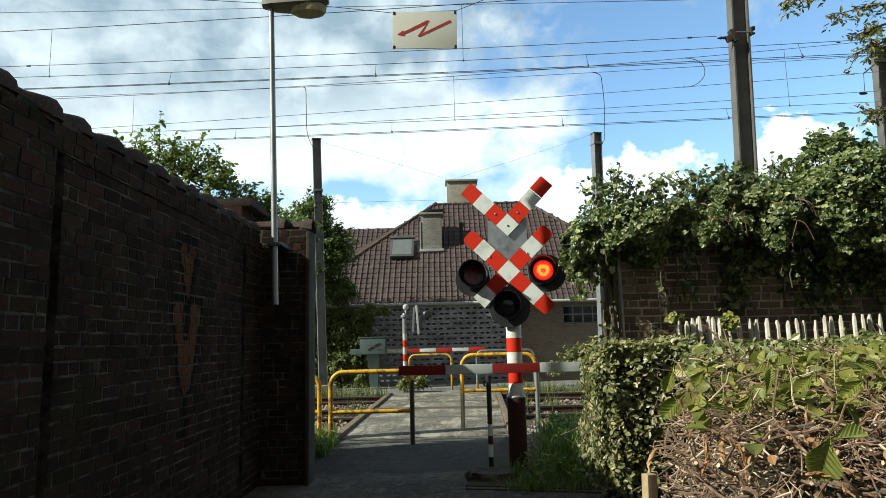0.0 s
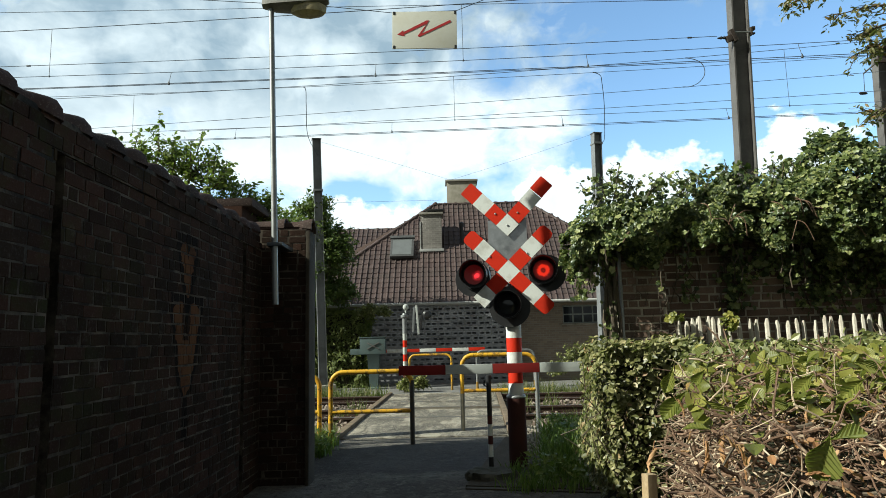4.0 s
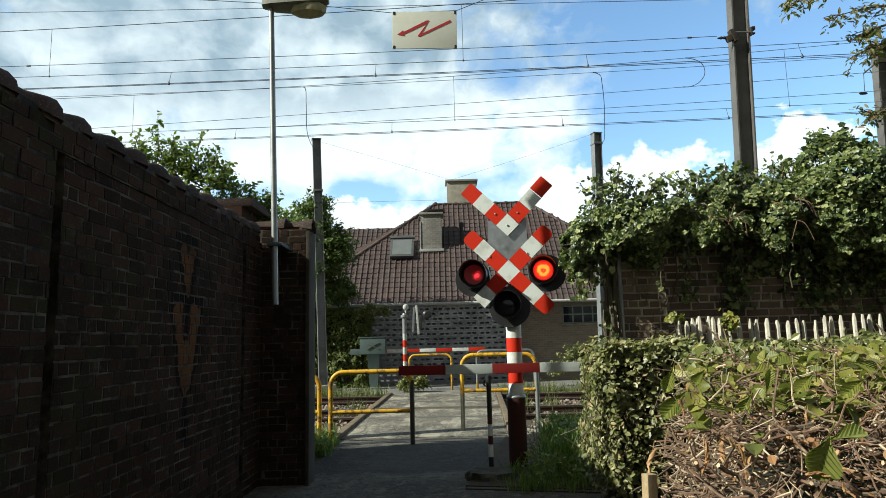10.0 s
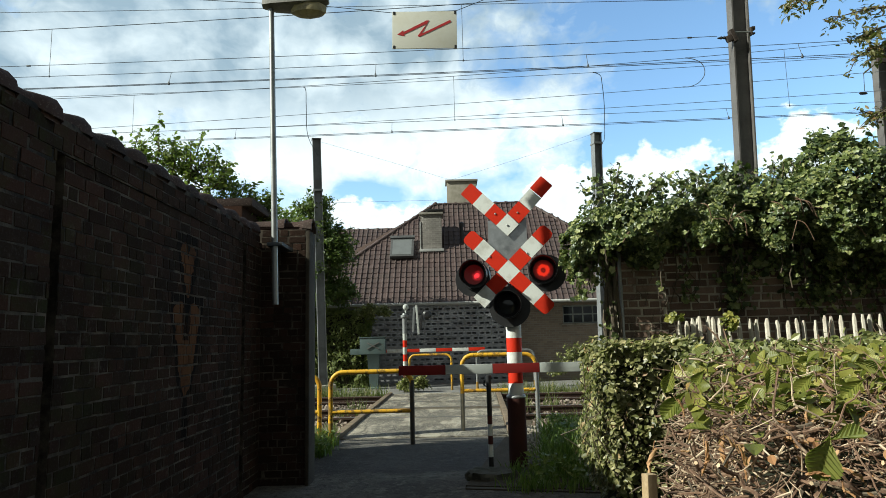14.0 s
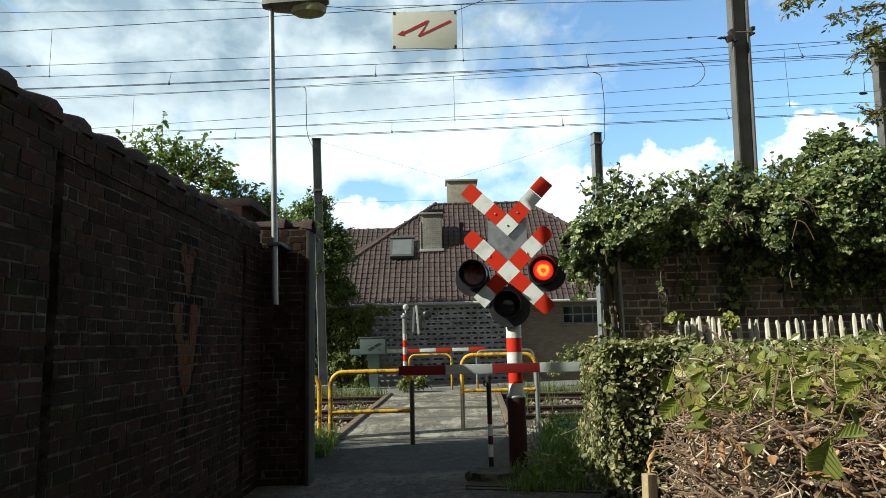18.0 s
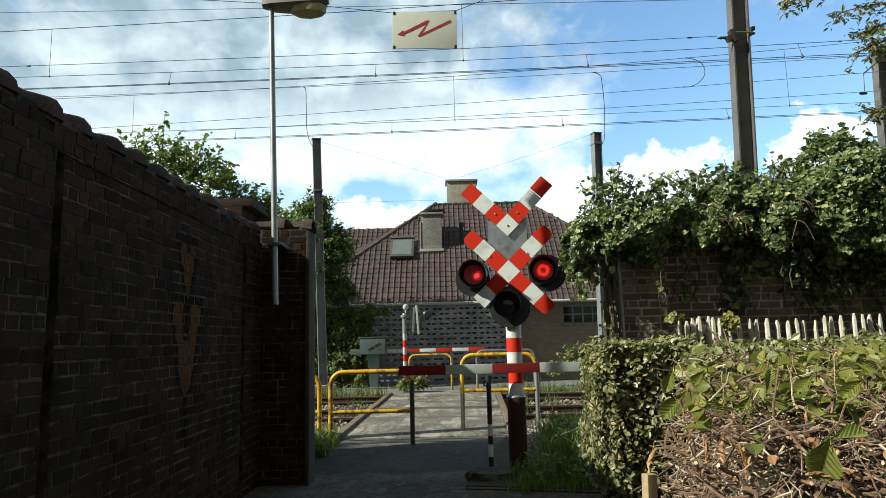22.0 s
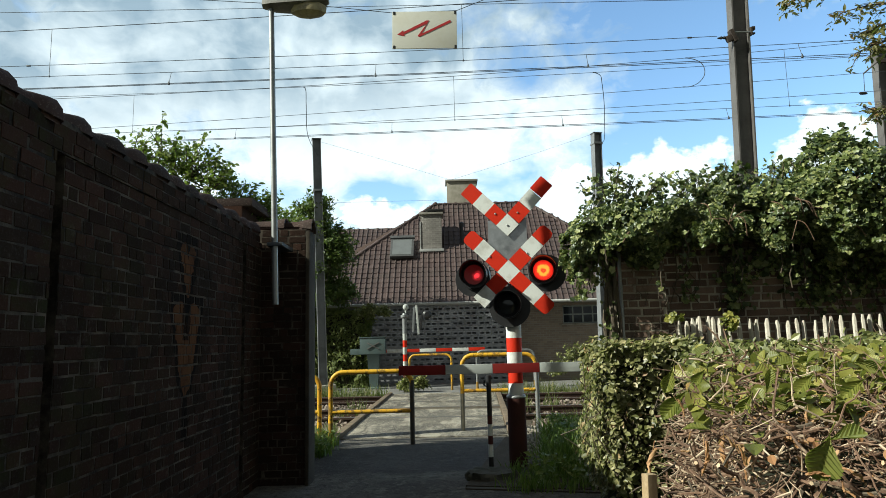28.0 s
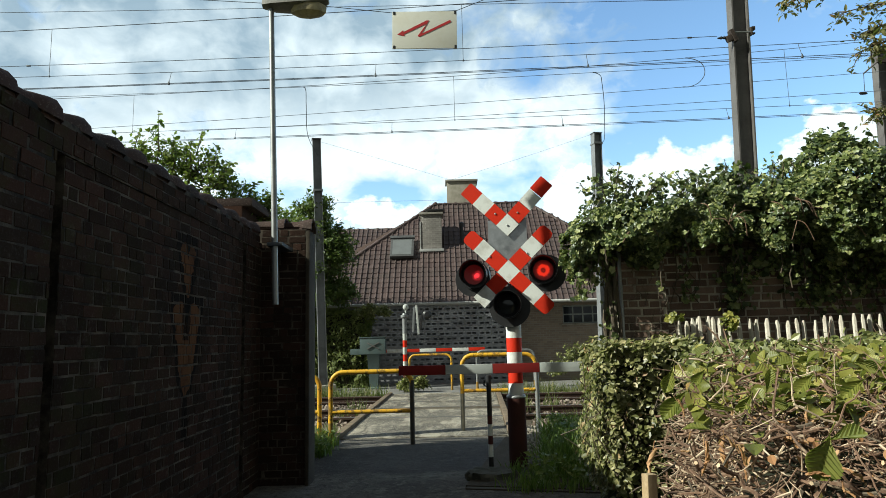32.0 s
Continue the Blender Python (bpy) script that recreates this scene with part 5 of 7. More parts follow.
def pantile():
    """A flat clay tile with one narrow roll along its side."""
    prof = [(0.0, 0.012), (0.03, 0.008), (0.12, 0.008), (0.142, 0.014), (0.155, 0.040), (0.172, 0.044), (0.186, 0.016), (TW, 0.012)]
    n = len(prof)
    v, f = [], []
    for run, lift in ((-TL / 2, 0.018), (TL / 2 + 0.03, 0.0)):
        v += [(x - TW / 2, run, p + lift) for x, p in prof]
    v += [(x - TW / 2, -TL / 2, p - 0.004) for x, p in prof]
    for i in range(n - 1):
        f += [(i, i + 1, i + n + 1, i + n), (i + 2 * n, i + 2 * n + 1, i + 1, i)]
    return np.array(v), np.array(f)


PV, PF = pantile()
SLOPE = math.atan2(6.87 - 2.62, 4.3)
LEFT0, LEFT1 = (-3.74, 1.40), (-0.28, 4.31)        # the hip: x and the run up from the eave
RISE = pose(0, 0, 0, math.degrees(SLOPE), 0, 0)


def tile_field(keep, x_from, x_to, rows, base, parts, seed):
    r = random.Random(seed)
    me = raw("roof_tile", PV, PF, TILE)
    at = []
    for j in range(rows):
        s = TL * (j + 0.5)
        run = s * math.cos(SLOPE)
        i = 0
        x = x_from
        while x < x_to:
            if keep(x, run):
                at.append(Matrix.Translation(base) @ RISE @ Matrix.Translation((x, s, 0.012)) @ pose(0, 0, 0, r.gauss(0, 0.5), r.gauss(0, 0.8), r.gauss(0, 0.5)))
            x += TW - 0.008
    near = sorted(range(len(at)), key=lambda k: (at[k].translation - Vector((-0.2, 22.5, 3.6))).length)[:parts]
    chosen = set(near)
    vs, fs, b = [], [], 0
    for k, m in enumerate(at):
        if k in chosen:
            part("roof_tile", me, None, roof).matrix_basis = m
        else:
            mm = np.array(m)
            vs.append(PV @ mm[:3, :3].T + mm[:3, 3])
            fs.append(PF + b)
            b += len(PV)
    k = part("tiling", raw("tiling", np.concatenate(vs), np.concatenate(fs), TILE), None, roof)
    k["kind"] = "stuff"


def front_keep(x, run):
    left = -6.2 + (run / 4.3) * 5.92 if run < 0.0 else LEFT0[0] + (run - LEFT0[1]) * (LEFT1[0] - LEFT0[0]) / (LEFT1[1] - LEFT0[1])
    right = 8.6 - (run / 4.3) * 5.19
    return left < x < right and run < 4.28


RIDGE = to_mesh("ridge_tile", ridge_tile(0.42, 1.1), TILE)


def ridge_row(a, b, name="ridge_tile"):
    a, b = Vector(a), Vector(b)
    n = max(1, round((b - a).length / 0.42))
    turn = (b - a).to_track_quat("Y", "Z").to_matrix().to_4x4()
    for i in range(n):
        part(name, RIDGE, None, roof).matrix_basis = Matrix.Translation(a.lerp(b, i / n)) @ turn


ridge_row((3.41, 26.0, 6.90), (-0.28, 26.0, 6.90))
ridge_row((-5.5, 21.62, 2.62), (-0.28, 26.0, 6.93))
ridge_row((8.4, 21.8, 2.75), (3.41, 26.0, 6.93))

# lower wing behind on the west
wing = thing("rear_wing", pose(0, 0, 0), "lower rear wing with a brown tiled roof", "house")
part("wall", slab(-9.5, -1.0, 25.2, 31, -0.1, 3.6), FACADE, wing)
bm = bmesh.new()
rp = [bm.verts.new(p) for p in ((-9.6, 24.6, 3.4), (-0.9, 24.6, 3.4), (-0.9, 27.6, 6.18), (-9.6, 27.6, 6.18), (-0.9, 31.4, 3.4), (-9.6, 31.4, 3.4))]
for q in ((0, 1, 2, 3), (2, 4, 5, 3), (0, 3, 5), (1, 4, 2)):
    bm.faces.new([rp[i] for i in q])
bmesh.ops.recalc_face_normals(bm, faces=bm.faces[:])
wing_roof = part("roof", bm, ROOF_UNDER, wing)
WS = math.atan2(2.78, 3.0)
vs, fs, b = [], [], 0
for j in range(15):
    for i in range(42):
        mm = np.array(Matrix.Translation((0, 24.6, 3.41)) @ pose(0, 0, 0, math.degrees(WS)) @ Matrix.Translation((-9.5 + i * (TW - 0.003), TL * (j + 0.5), 0.012)))
        vs.append(PV @ mm[:3, :3].T + mm[:3, 3])
        fs.append(PF + b)
        b += len(PV)
part("tiling", raw("tiling", np.concatenate(vs), np.concatenate(fs), TILE), None, wing_roof)["kind"] = "stuff"
for i in range(20):
    part("ridge_tile", RIDGE, None, wing_roof).matrix_basis = pose(-9.5 + 0.42 * i, 27.6, 6.20, 0, 0, -90)

# chimneys, skylight, vent
LEAD = surface("lead_flashing", (0.5, 0.5, 0.49), (0.3, 0.3, 0.3), (0.65, 0.65, 0.63), 30, 6, 0.5, 0.3, 0.1)
ch = part("chimney", slab(-0.80, -0.03, 23.72, 24.6, 4.3, 6.02, 0.01), CH_BRICK, house, "grey brick chimney stack")
part("cap", slab(-0.86, 0.03, 23.66, 24.66, 6.02, 6.10, 0.012), CONCRETE, ch)
part("cowl", slab(-0.62, 0.1, 23.7, 24.3, 6.16, 6.22, 0.01), BLACK, ch)
for sx in (-0.55, 0.0):
    part("cowl_leg", slab(sx, sx + 0.04, 23.9, 23.94, 6.10, 6.162), BLACK, ch)
part("flashing", slab(-0.86, 0.04, 23.60, 23.71, 4.62, 4.72, 0.01), LEAD, ch)
for sx in (-0.84,):
    part("flashing", slab(sx, sx + 0.04, 23.7, 24.62, 4.7, 5.75, 0.01), LEAD, ch)
ch = part("chimney", slab(0.22, 1.45, 26.4, 27.2, 5.9, 7.92, 0.01), PALE_STONE, house, "broad pale rendered chimney")
part("cap", slab(0.16, 1.51, 26.34, 27.26, 7.92, 8.0, 0.012), CONCRETE, ch)
FRAME_GREY = surface("roof_window_frame", (0.075, 0.077, 0.08), (0.05, 0.05, 0.052), (0.11, 0.112, 0.115), 30, 4, 0.6)
sl = part("skylight", slab(-0.43, 0.43, -0.56, 0.56, 0.05, 0.17, 0.015), FRAME_GREY, house, "grey-framed roof window with pale blind")
sl.matrix_basis = Matrix.Translation((-1.50, 23.76, 4.70)) @ RISE
part("blind", slab(-0.35, 0.35, -0.47, 0.44, 0.171, 0.178), surface("grey_blind", (0.15, 0.16, 0.165), (0.12, 0.128, 0.132), (0.19, 0.2, 0.205), 30, 4, 0.5), sl, "pale grey blind")
part("hood", slab(-0.46, 0.46, 0.50, 0.64, 0.15, 0.23, 0.01), FRAME_GREY, sl)
vent = part("vent_pipe", sweep(bmesh.new(), [(0.72, 24.06, 4.9), (0.72, 24.06, 5.62)], 0.06, 10), BLACK, house)
part("vent_cap", lathe(bmesh.new(), [(0.09, 5.6), (0.09, 5.72), (0.03, 5.78)], 10, pose(0.72, 24.06, 0)), BLACK, vent)

# pierced block screen under the eave
screen = part("screen", slab(-2.62, 2.30, 21.71, 21.85, 2.502, 2.555), BLOCK_DARK, house, "dark grey pierced block screen")
# hollow blocks with two slots each, laid in half bond with pale joints
BW, BH = 0.445, 0.165
bm = bmesh.new()
for x0, x1, z0, z1, mt in ((-0.2185, 0.2185, -0.0785, -0.03, 0), (-0.2185, 0.2185, 0.03, 0.0785, 0), (-0.2185, -0.152, -0.03, 0.03, 0), (-0.025, 0.025, -0.03, 0.03, 0), (0.152, 0.2185, -0.03, 0.03, 0), (-0.2265, -0.2185, -0.0785, 0.0785, 1)):
    box(bm, x0, x1, -0.05 + 0.006 * mt, 0.05, z0, z1, 0.0, None, mt)
blk = to_mesh("screen_block", bm, [BLOCK_DARK, CONCRETE])
joint_strip = to_mesh("mortar_course", slab(-2.46, 2.46, -0.044, 0.05, -0.004, 0.004), CONCRETE)
for j in range(15):
    z = 0.109 + BH * j
    part("mortar_course", joint_strip, None, screen).matrix_basis = pose(-0.16, 21.78, z + BH / 2)
    for i in range(12):
        x = -2.457 + BW * i + (BW / 2 if j % 2 else 0)
        if x < 2.2:
            part("screen_block", blk, None, screen).matrix_basis = pose(x, 21.78, z)
part("screen_base", slab(-2.62, 2.30, 21.735, 21.825, -0.08, 0.029), BLOCK_DARK, screen)
part("screen_end", slab(2.305, 2.425, 21.7, 22.4, -0.1, 2.555), FACADE, house)


# ---- plants ----
def stems(bm, base, tips, r0, bend, rnd, seg=5):
    for tip in tips:
        b, t = Vector(base), Vector(tip)
        mid = b.lerp(t, 0.5) + Vector((rnd.gauss(0, bend), rnd.gauss(0, bend), rnd.gauss(0, bend * 0.5)))
        sweep(bm, [b, b.lerp(mid, 0.5).lerp(b.lerp(t, 0.25), 0.3), mid, t], [r0, r0 * 0.8, r0 * 0.6, r0 * 0.2], seg)
    return bm


def hedge(name, x0, x1, y0, y1, z0, z1, count, size, material, label, wave=0.05, shape="round", faces=("front", "left", "top", "right"), core=BARK, tilt=0.6):
    """A clipped hedge: twigs and leaves over a core coloured as inner shade."""
    t = thing(name, pose((x0 + x1) / 2, (y0 + y1) / 2, 0), label, "hedge")
    o = np.array([(x0 + x1) / 2, (y0 + y1) / 2, 0])
    area = {"front": (x1 - x0) * (z1 - z0), "left": (y1 - y0) * (z1 - z0), "top": (x1 - x0) * (y1 - y0), "right": (y1 - y0) * (z1 - z0)}
    tot = sum(area[f] for f in faces)
    P, N = [], []
    for f in faces:
        n = int(count * area[f] / tot)
        u, v = rng.random(n), rng.random(n)
        dp = rng.exponential(0.035, n) - 0.03
        a = {"front": (x0 + u * (x1 - x0), y0 + dp, z0 + v * (z1 - z0)), "left": (x0 + dp, y0 + u * (y1 - y0), z0 + v * (z1 - z0)),
             "right": (x1 - dp, y0 + u * (y1 - y0), z0 + v * (z1 - z0)), "top": (x0 + u * (x1 - x0), y0 + v * (y1 - y0), z1 - dp)}[f]
        p = np.stack(a, 1)
        d = np.array({"front": (0, -1, 0.35), "left": (-1, 0, 0.35), "right": (1, 0, 0.35), "top": (0, -0.1, 1)}[f], float)
        lean = np.array((-0.6, 0.0, 0.25))
        w = np.array([lump(q, 2.6, 3.1) for q in p])[:, None] * wave * 2
        keep = np.array([lump(q, 7.0, 5.3) for q in p]) > -0.4
        P.append((p + d * w)[keep])
        N.append(np.tile(d + lean, (n, 1))[keep])
    leafage("foliage", np.concatenate(P) - o, np.concatenate(N), size, material, t, shape, tilt)
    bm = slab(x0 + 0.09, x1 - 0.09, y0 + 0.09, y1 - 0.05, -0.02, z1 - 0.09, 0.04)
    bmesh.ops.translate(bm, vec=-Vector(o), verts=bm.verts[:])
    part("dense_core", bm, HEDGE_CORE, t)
    rnd = random.Random(len(name))
    bm = bmesh.new()
    for i in range(60):
        x, y = rnd.uniform(x0 + 0.05, x1 - 0.05), y0 + 0.07 + rnd.uniform(-0.05, 0.04)
        if rnd.random() < 0.4:
            x, y = x0 + 0.06, rnd.uniform(y0, y1)
        a = Vector((x, y, rnd.uniform(z0, z1 * 0.6))) - Vector(o)
        sweep(bm, [a, a + Vector((rnd.gauss(0, 0.08), rnd.gauss(0, 0.03), 0.2)), a + Vector((rnd.gauss(0, 0.15), rnd.gauss(-0.03, 0.04), 0.42))], [0.008, 0.006, 0.003], 5)
    part("twig_tangle", bm, BARK, t)["kind"] = "stuff"
    return t


# near-black colour gives the solid cores the shade between leaves
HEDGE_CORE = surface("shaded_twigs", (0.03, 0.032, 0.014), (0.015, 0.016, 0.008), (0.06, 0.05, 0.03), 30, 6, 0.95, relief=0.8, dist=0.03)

hedge("hedge", 1.19, 1.98, 5.0, 5.75, 0.16, 1.29, 9200, 0.041, LEAF_HEDGE, "clipped green hedge with small speckled leaves beside the footpath", 0.05, tilt=0.55)
hedge("hedge", 1.95, 5.6, 4.45, 4.9, 0.3, 1.25, 9000, 0.050, LEAF_LOW, "low clipped green hedge in front of the paling fence", 0.035, faces=("front", "top"), tilt=0.8)
hedge("conifer_hedge", -4.7, -2.45, 20.35, 21.3, 0.0, 2.35, 11000, 0.10, LEAF_CONIFER, "tall clipped conifer hedge beyond the tracks", 0.1, "slim", tilt=0.45)

# ---- paling fence ----
fence = thing("paling_fence", pose(1.95, 5.4, 0), "rustic fence of pale split pointed stakes", "fence")
rnd = random.Random(11)
x = 0.0
lean = [-3, 6, -1, 4, -6, 3]
i = 0
while x < 3.6:
    w, h = rnd.uniform(0.016, 0.021), 1.474 + 0.02 * math.sin(x * 5.2) + rnd.uniform(-0.014, 0.014)
    bm = bmesh.new()
    sweep(bm, [(0, 0, 0.02), (0.003, 0, 0.8), (0, 0.002, h - rnd.uniform(0.03, 0.08)), (rnd.uniform(-0.006, 0.006), 0, h)], [w, w, w * 1.0, w * 0.5], 6)
    k = part("stake", bm, WOOD_PALE, fence)
    k.matrix_basis = pose(x, rnd.uniform(-0.012, 0.012), 0, rnd.gauss(0, 0.4), rnd.gauss(0, 0.25) + (lean[i] if i < 6 else 0) * 0.2, rnd.uniform(0, 60))
    x += rnd.uniform(0.035, 0.052) if i < 7 else rnd.uniform(0.068, 0.086)
    i += 1
for zz in (0.45, 1.27):
    part("fence_wire", sweep(bmesh.new(), [(-0.05 + 0.2 * q, 0.02 * (-1) ** q, zz + 0.01 * math.sin(q)) for q in range(19)], 0.004, 5), WIRE, fence)

# ---- the cut hedge: a tangle of pruned branches with a few big leaves ----
pile = thing("cut_hedge", pose(2.0, 3.2, 0), "heavily pruned hedge, a tangle of cut brown branches", "hedge")
PO = Vector((2.0, 3.2, 0))


def pile_top(x, y):
    """Height of the tangle: low in front, higher towards the back."""
    edge = 0.29 * y
    k = min(1.0, max(0.0, (x - edge) / 0.25))
    return 0.35 + (0.55 * k ** 0.6) + 0.13 * max(0.0, y - 2.0) + 0.05 * noise.noise(Vector((x * 2.3, y * 2.3, 1.7))) + 0.02 * (x - 1.0)


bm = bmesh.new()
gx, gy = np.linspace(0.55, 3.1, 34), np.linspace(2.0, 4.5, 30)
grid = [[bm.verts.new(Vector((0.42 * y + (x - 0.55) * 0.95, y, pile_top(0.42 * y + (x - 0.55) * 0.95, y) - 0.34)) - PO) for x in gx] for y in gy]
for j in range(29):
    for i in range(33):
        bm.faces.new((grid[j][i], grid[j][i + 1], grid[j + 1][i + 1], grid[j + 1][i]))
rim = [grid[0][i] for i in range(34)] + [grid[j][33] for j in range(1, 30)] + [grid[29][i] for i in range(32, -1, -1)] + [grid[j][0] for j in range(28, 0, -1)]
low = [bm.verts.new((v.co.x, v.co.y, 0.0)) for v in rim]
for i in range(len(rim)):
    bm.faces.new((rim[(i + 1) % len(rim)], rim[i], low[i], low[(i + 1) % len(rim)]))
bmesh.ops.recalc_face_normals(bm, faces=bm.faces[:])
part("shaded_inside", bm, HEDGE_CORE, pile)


def twig(bm, a, d, ln, r, rnd, seg=5, kinks=6):
    pts, dd = [Vector(a)], Vector(d).normalized()
    for i in range(kinks):
        dd = (dd + Vector((rnd.gauss(0, 0.33), rnd.gauss(0, 0.33), rnd.gauss(0, 0.27)))).normalized()
        pts.append(pts[-1] + dd * ln / kinks)
    sweep(bm, pts, [r * (1 - 0.4 * i / kinks) for i in range(kinks + 1)], seg, end=1)
    return pts


rnd = random.Random(21)
for group, (mt, cnt, rad, lng) in enumerate(((TWIG, 3300, (0.0018, 0.009), (0.08, 0.32)), (TWIG_PALE, 1260, (0.0016, 0.006), (0.05, 0.28)), (BARK, 380, (0.004, 0.010), (0.06, 0.26)))):
    for chunk in range(6):
        bm = bmesh.new()
        for i in range(cnt // 6):
            y = rnd.uniform(1.75, 4.4)
            x = rnd.uniform(0.34 * y, 0.40 * y + 1.25 + 0.2 * y) if rnd.random() < 0.8 else rnd.uniform(0.33 * y, 0.42 * y)
            z = pile_top(x, y) - rnd.expovariate(9) + 0.015
            if noise.noise(Vector((x * 6.0, y * 6.0, 4.2))) < -0.22 and rnd.random() < 0.8:
                z -= 0.12
            if y > 2.9 and i % 3 == 0:
                z += 0.06
            if 0.98 < x < 1.36 and y < 2.35:
                z -= 0.10
            if x < 0.40 * y:
                z = rnd.uniform(0.25, max(0.3, z))
            ang = rnd.uniform(0, 6.28) if rnd.random() < 0.45 else rnd.gauss(2.7, 0.6)
            d = (math.cos(ang), math.sin(ang) * 0.8, rnd.gauss(0.05, 0.38))
            ln = rnd.uniform(*lng)
            twig(bm, Vector((x, y, z)) - PO - Vector(d) * ln * 0.5, d, ln, rad[0] + (rad[1] - rad[0]) * rnd.random() ** 2.2, rnd)
        k = part(("brushwood", "dry_brushwood", "stout_brushwood")[group], bm, [mt, CUT_END], pile)
        k["kind"] = "stuff"

# big ribbed leaves, each a mesh of its own


def big_leaf(ln=0.11, wd=0.075, ribs=8, rib=0.0009, slant=0.2, fold=0.35):
    bm = bmesh.new()
    rows = []
    for i in range(2 * ribs + 1):
        t = i / (2 * ribs)
        half = wd / 2 * math.sin(math.pi * min(1, t * 0.96 + 0.04)) ** 0.75 * (1.12 - 0.3 * t) * (1.0 + 0.025 * (-1) ** i)
        lift = rib * (-1) ** i * (ln / 0.11)
        x = t * ln
        droop = -0.16 * ln * t * t
        rows.append([bm.verts.new((x + slant * ln * abs(q) * (1 - t * t), q * half, droop + fold * half * abs(q) + lift * (abs(q) > 0.1))) for q in (-1, -0.5, 0, 0.5, 1)])
    for a, b in zip(rows, rows[1:]):
        for q in range(4):
            bm.faces.new((a[q], a[q + 1], b[q + 1], b[q]))
    sweep(bm, [(-0.25 * ln, 0, 0.01), (0, 0, 0)], 0.0012, 4)
    return bm


leaf_meshes = [to_mesh("broad_leaf", big_leaf(l, w), LEAF_BIG) for l, w in ((0.11, 0.075), (0.09, 0.062), (0.13, 0.092))]
bold_leaf = to_mesh("broad_leaf", big_leaf(0.11, 0.075, 9, 0.0024, 0.36, 0.3), LEAF_BOLD)


def curled_leaf(ln=0.09, r0=0.013, seed=1):
    """A withered leaf rolled up along its length."""
    bm = bmesh.new()
    rows = []
    for i in range(17):
        t = i / 16
        rad = r0 * (0.35 + 0.9 * math.sin(math.pi * min(1, 0.12 + t * 0.85)) ** 0.8)
        ring = []
        for q in range(9):
            a = radians(-125 + 250 * q / 8)
            k = rad * (1 + 0.9 * noise.noise(Vector((t * 9 + seed, q * 0.8, seed))) + 0.7 * noise.noise(Vector((t * 21 + seed, q * 1.7, seed))))
            a += 1.6 * math.sin(t * 4 + seed)
            ring.append(bm.verts.new((t * ln, k * math.sin(a) + 0.007 * math.sin(t * (2.5 + 0.6 * seed) + seed), k * math.cos(a) + 0.006 * math.sin(t * 7 + seed))))
        rows.append(ring)
    for a, b in zip(rows, rows[1:]):
        for q in range(8):
            bm.faces.new((a[q], a[q + 1], b[q + 1], b[q]))
    sweep(bm, [(-0.2 * ln, 0, 0.012), (0.02, 0, 0.004)], 0.0012, 4)
    return bm


curl_meshes = [to_mesh("curled_leaf", curled_leaf(0.09, w, k), LEAF_DRY) for k, w in ((1, 0.0042), (4, 0.0058), (8, 0.005))]


def lay_leaf(x, y, dz, heading, nod, roll, k=0, size=1.0, meshes=None, name="leaf"):
    z = pile_top(x, y) + dz
    part(name, (meshes or leaf_meshes)[k % len(meshes or leaf_meshes)], None, pile).matrix_basis = Matrix.Translation(Vector((x, y, z)) - PO) @ pose(0, 0, 0, roll, nod, heading) @ Matrix.Scale(size, 4)


rnd = random.Random(31)
count = 0
while count < 270:
    y = rnd.uniform(2.75, 3.85) if count % 8 else rnd.uniform(2.3, 3.0)
    x = rnd.uniform(0.37 * y, 0.37 * y + 1.75)
    if noise.noise(Vector((x * 2.6, y * 2.6, 9.1))) > -0.08:
        lay_leaf(x, y, rnd.uniform(0.0, 0.08), rnd.gauss(-100, 60), rnd.gauss(18, 24), rnd.gauss(-15, 26), count, rnd.uniform(0.45, 1.0))
        count += 1
for i in range(26):
    y = rnd.uniform(2.0, 3.2)
    x = rnd.uniform(0.32 * y + 0.1, 0.3 * y + 1.2)
    lay_leaf(x, y, rnd.uniform(0.0, 0.05), rnd.uniform(0, 360), rnd.gauss(25, 30), rnd.gauss(0, 30), i, rnd.uniform(0.45, 0.9), curl_meshes, "dry_leaf")
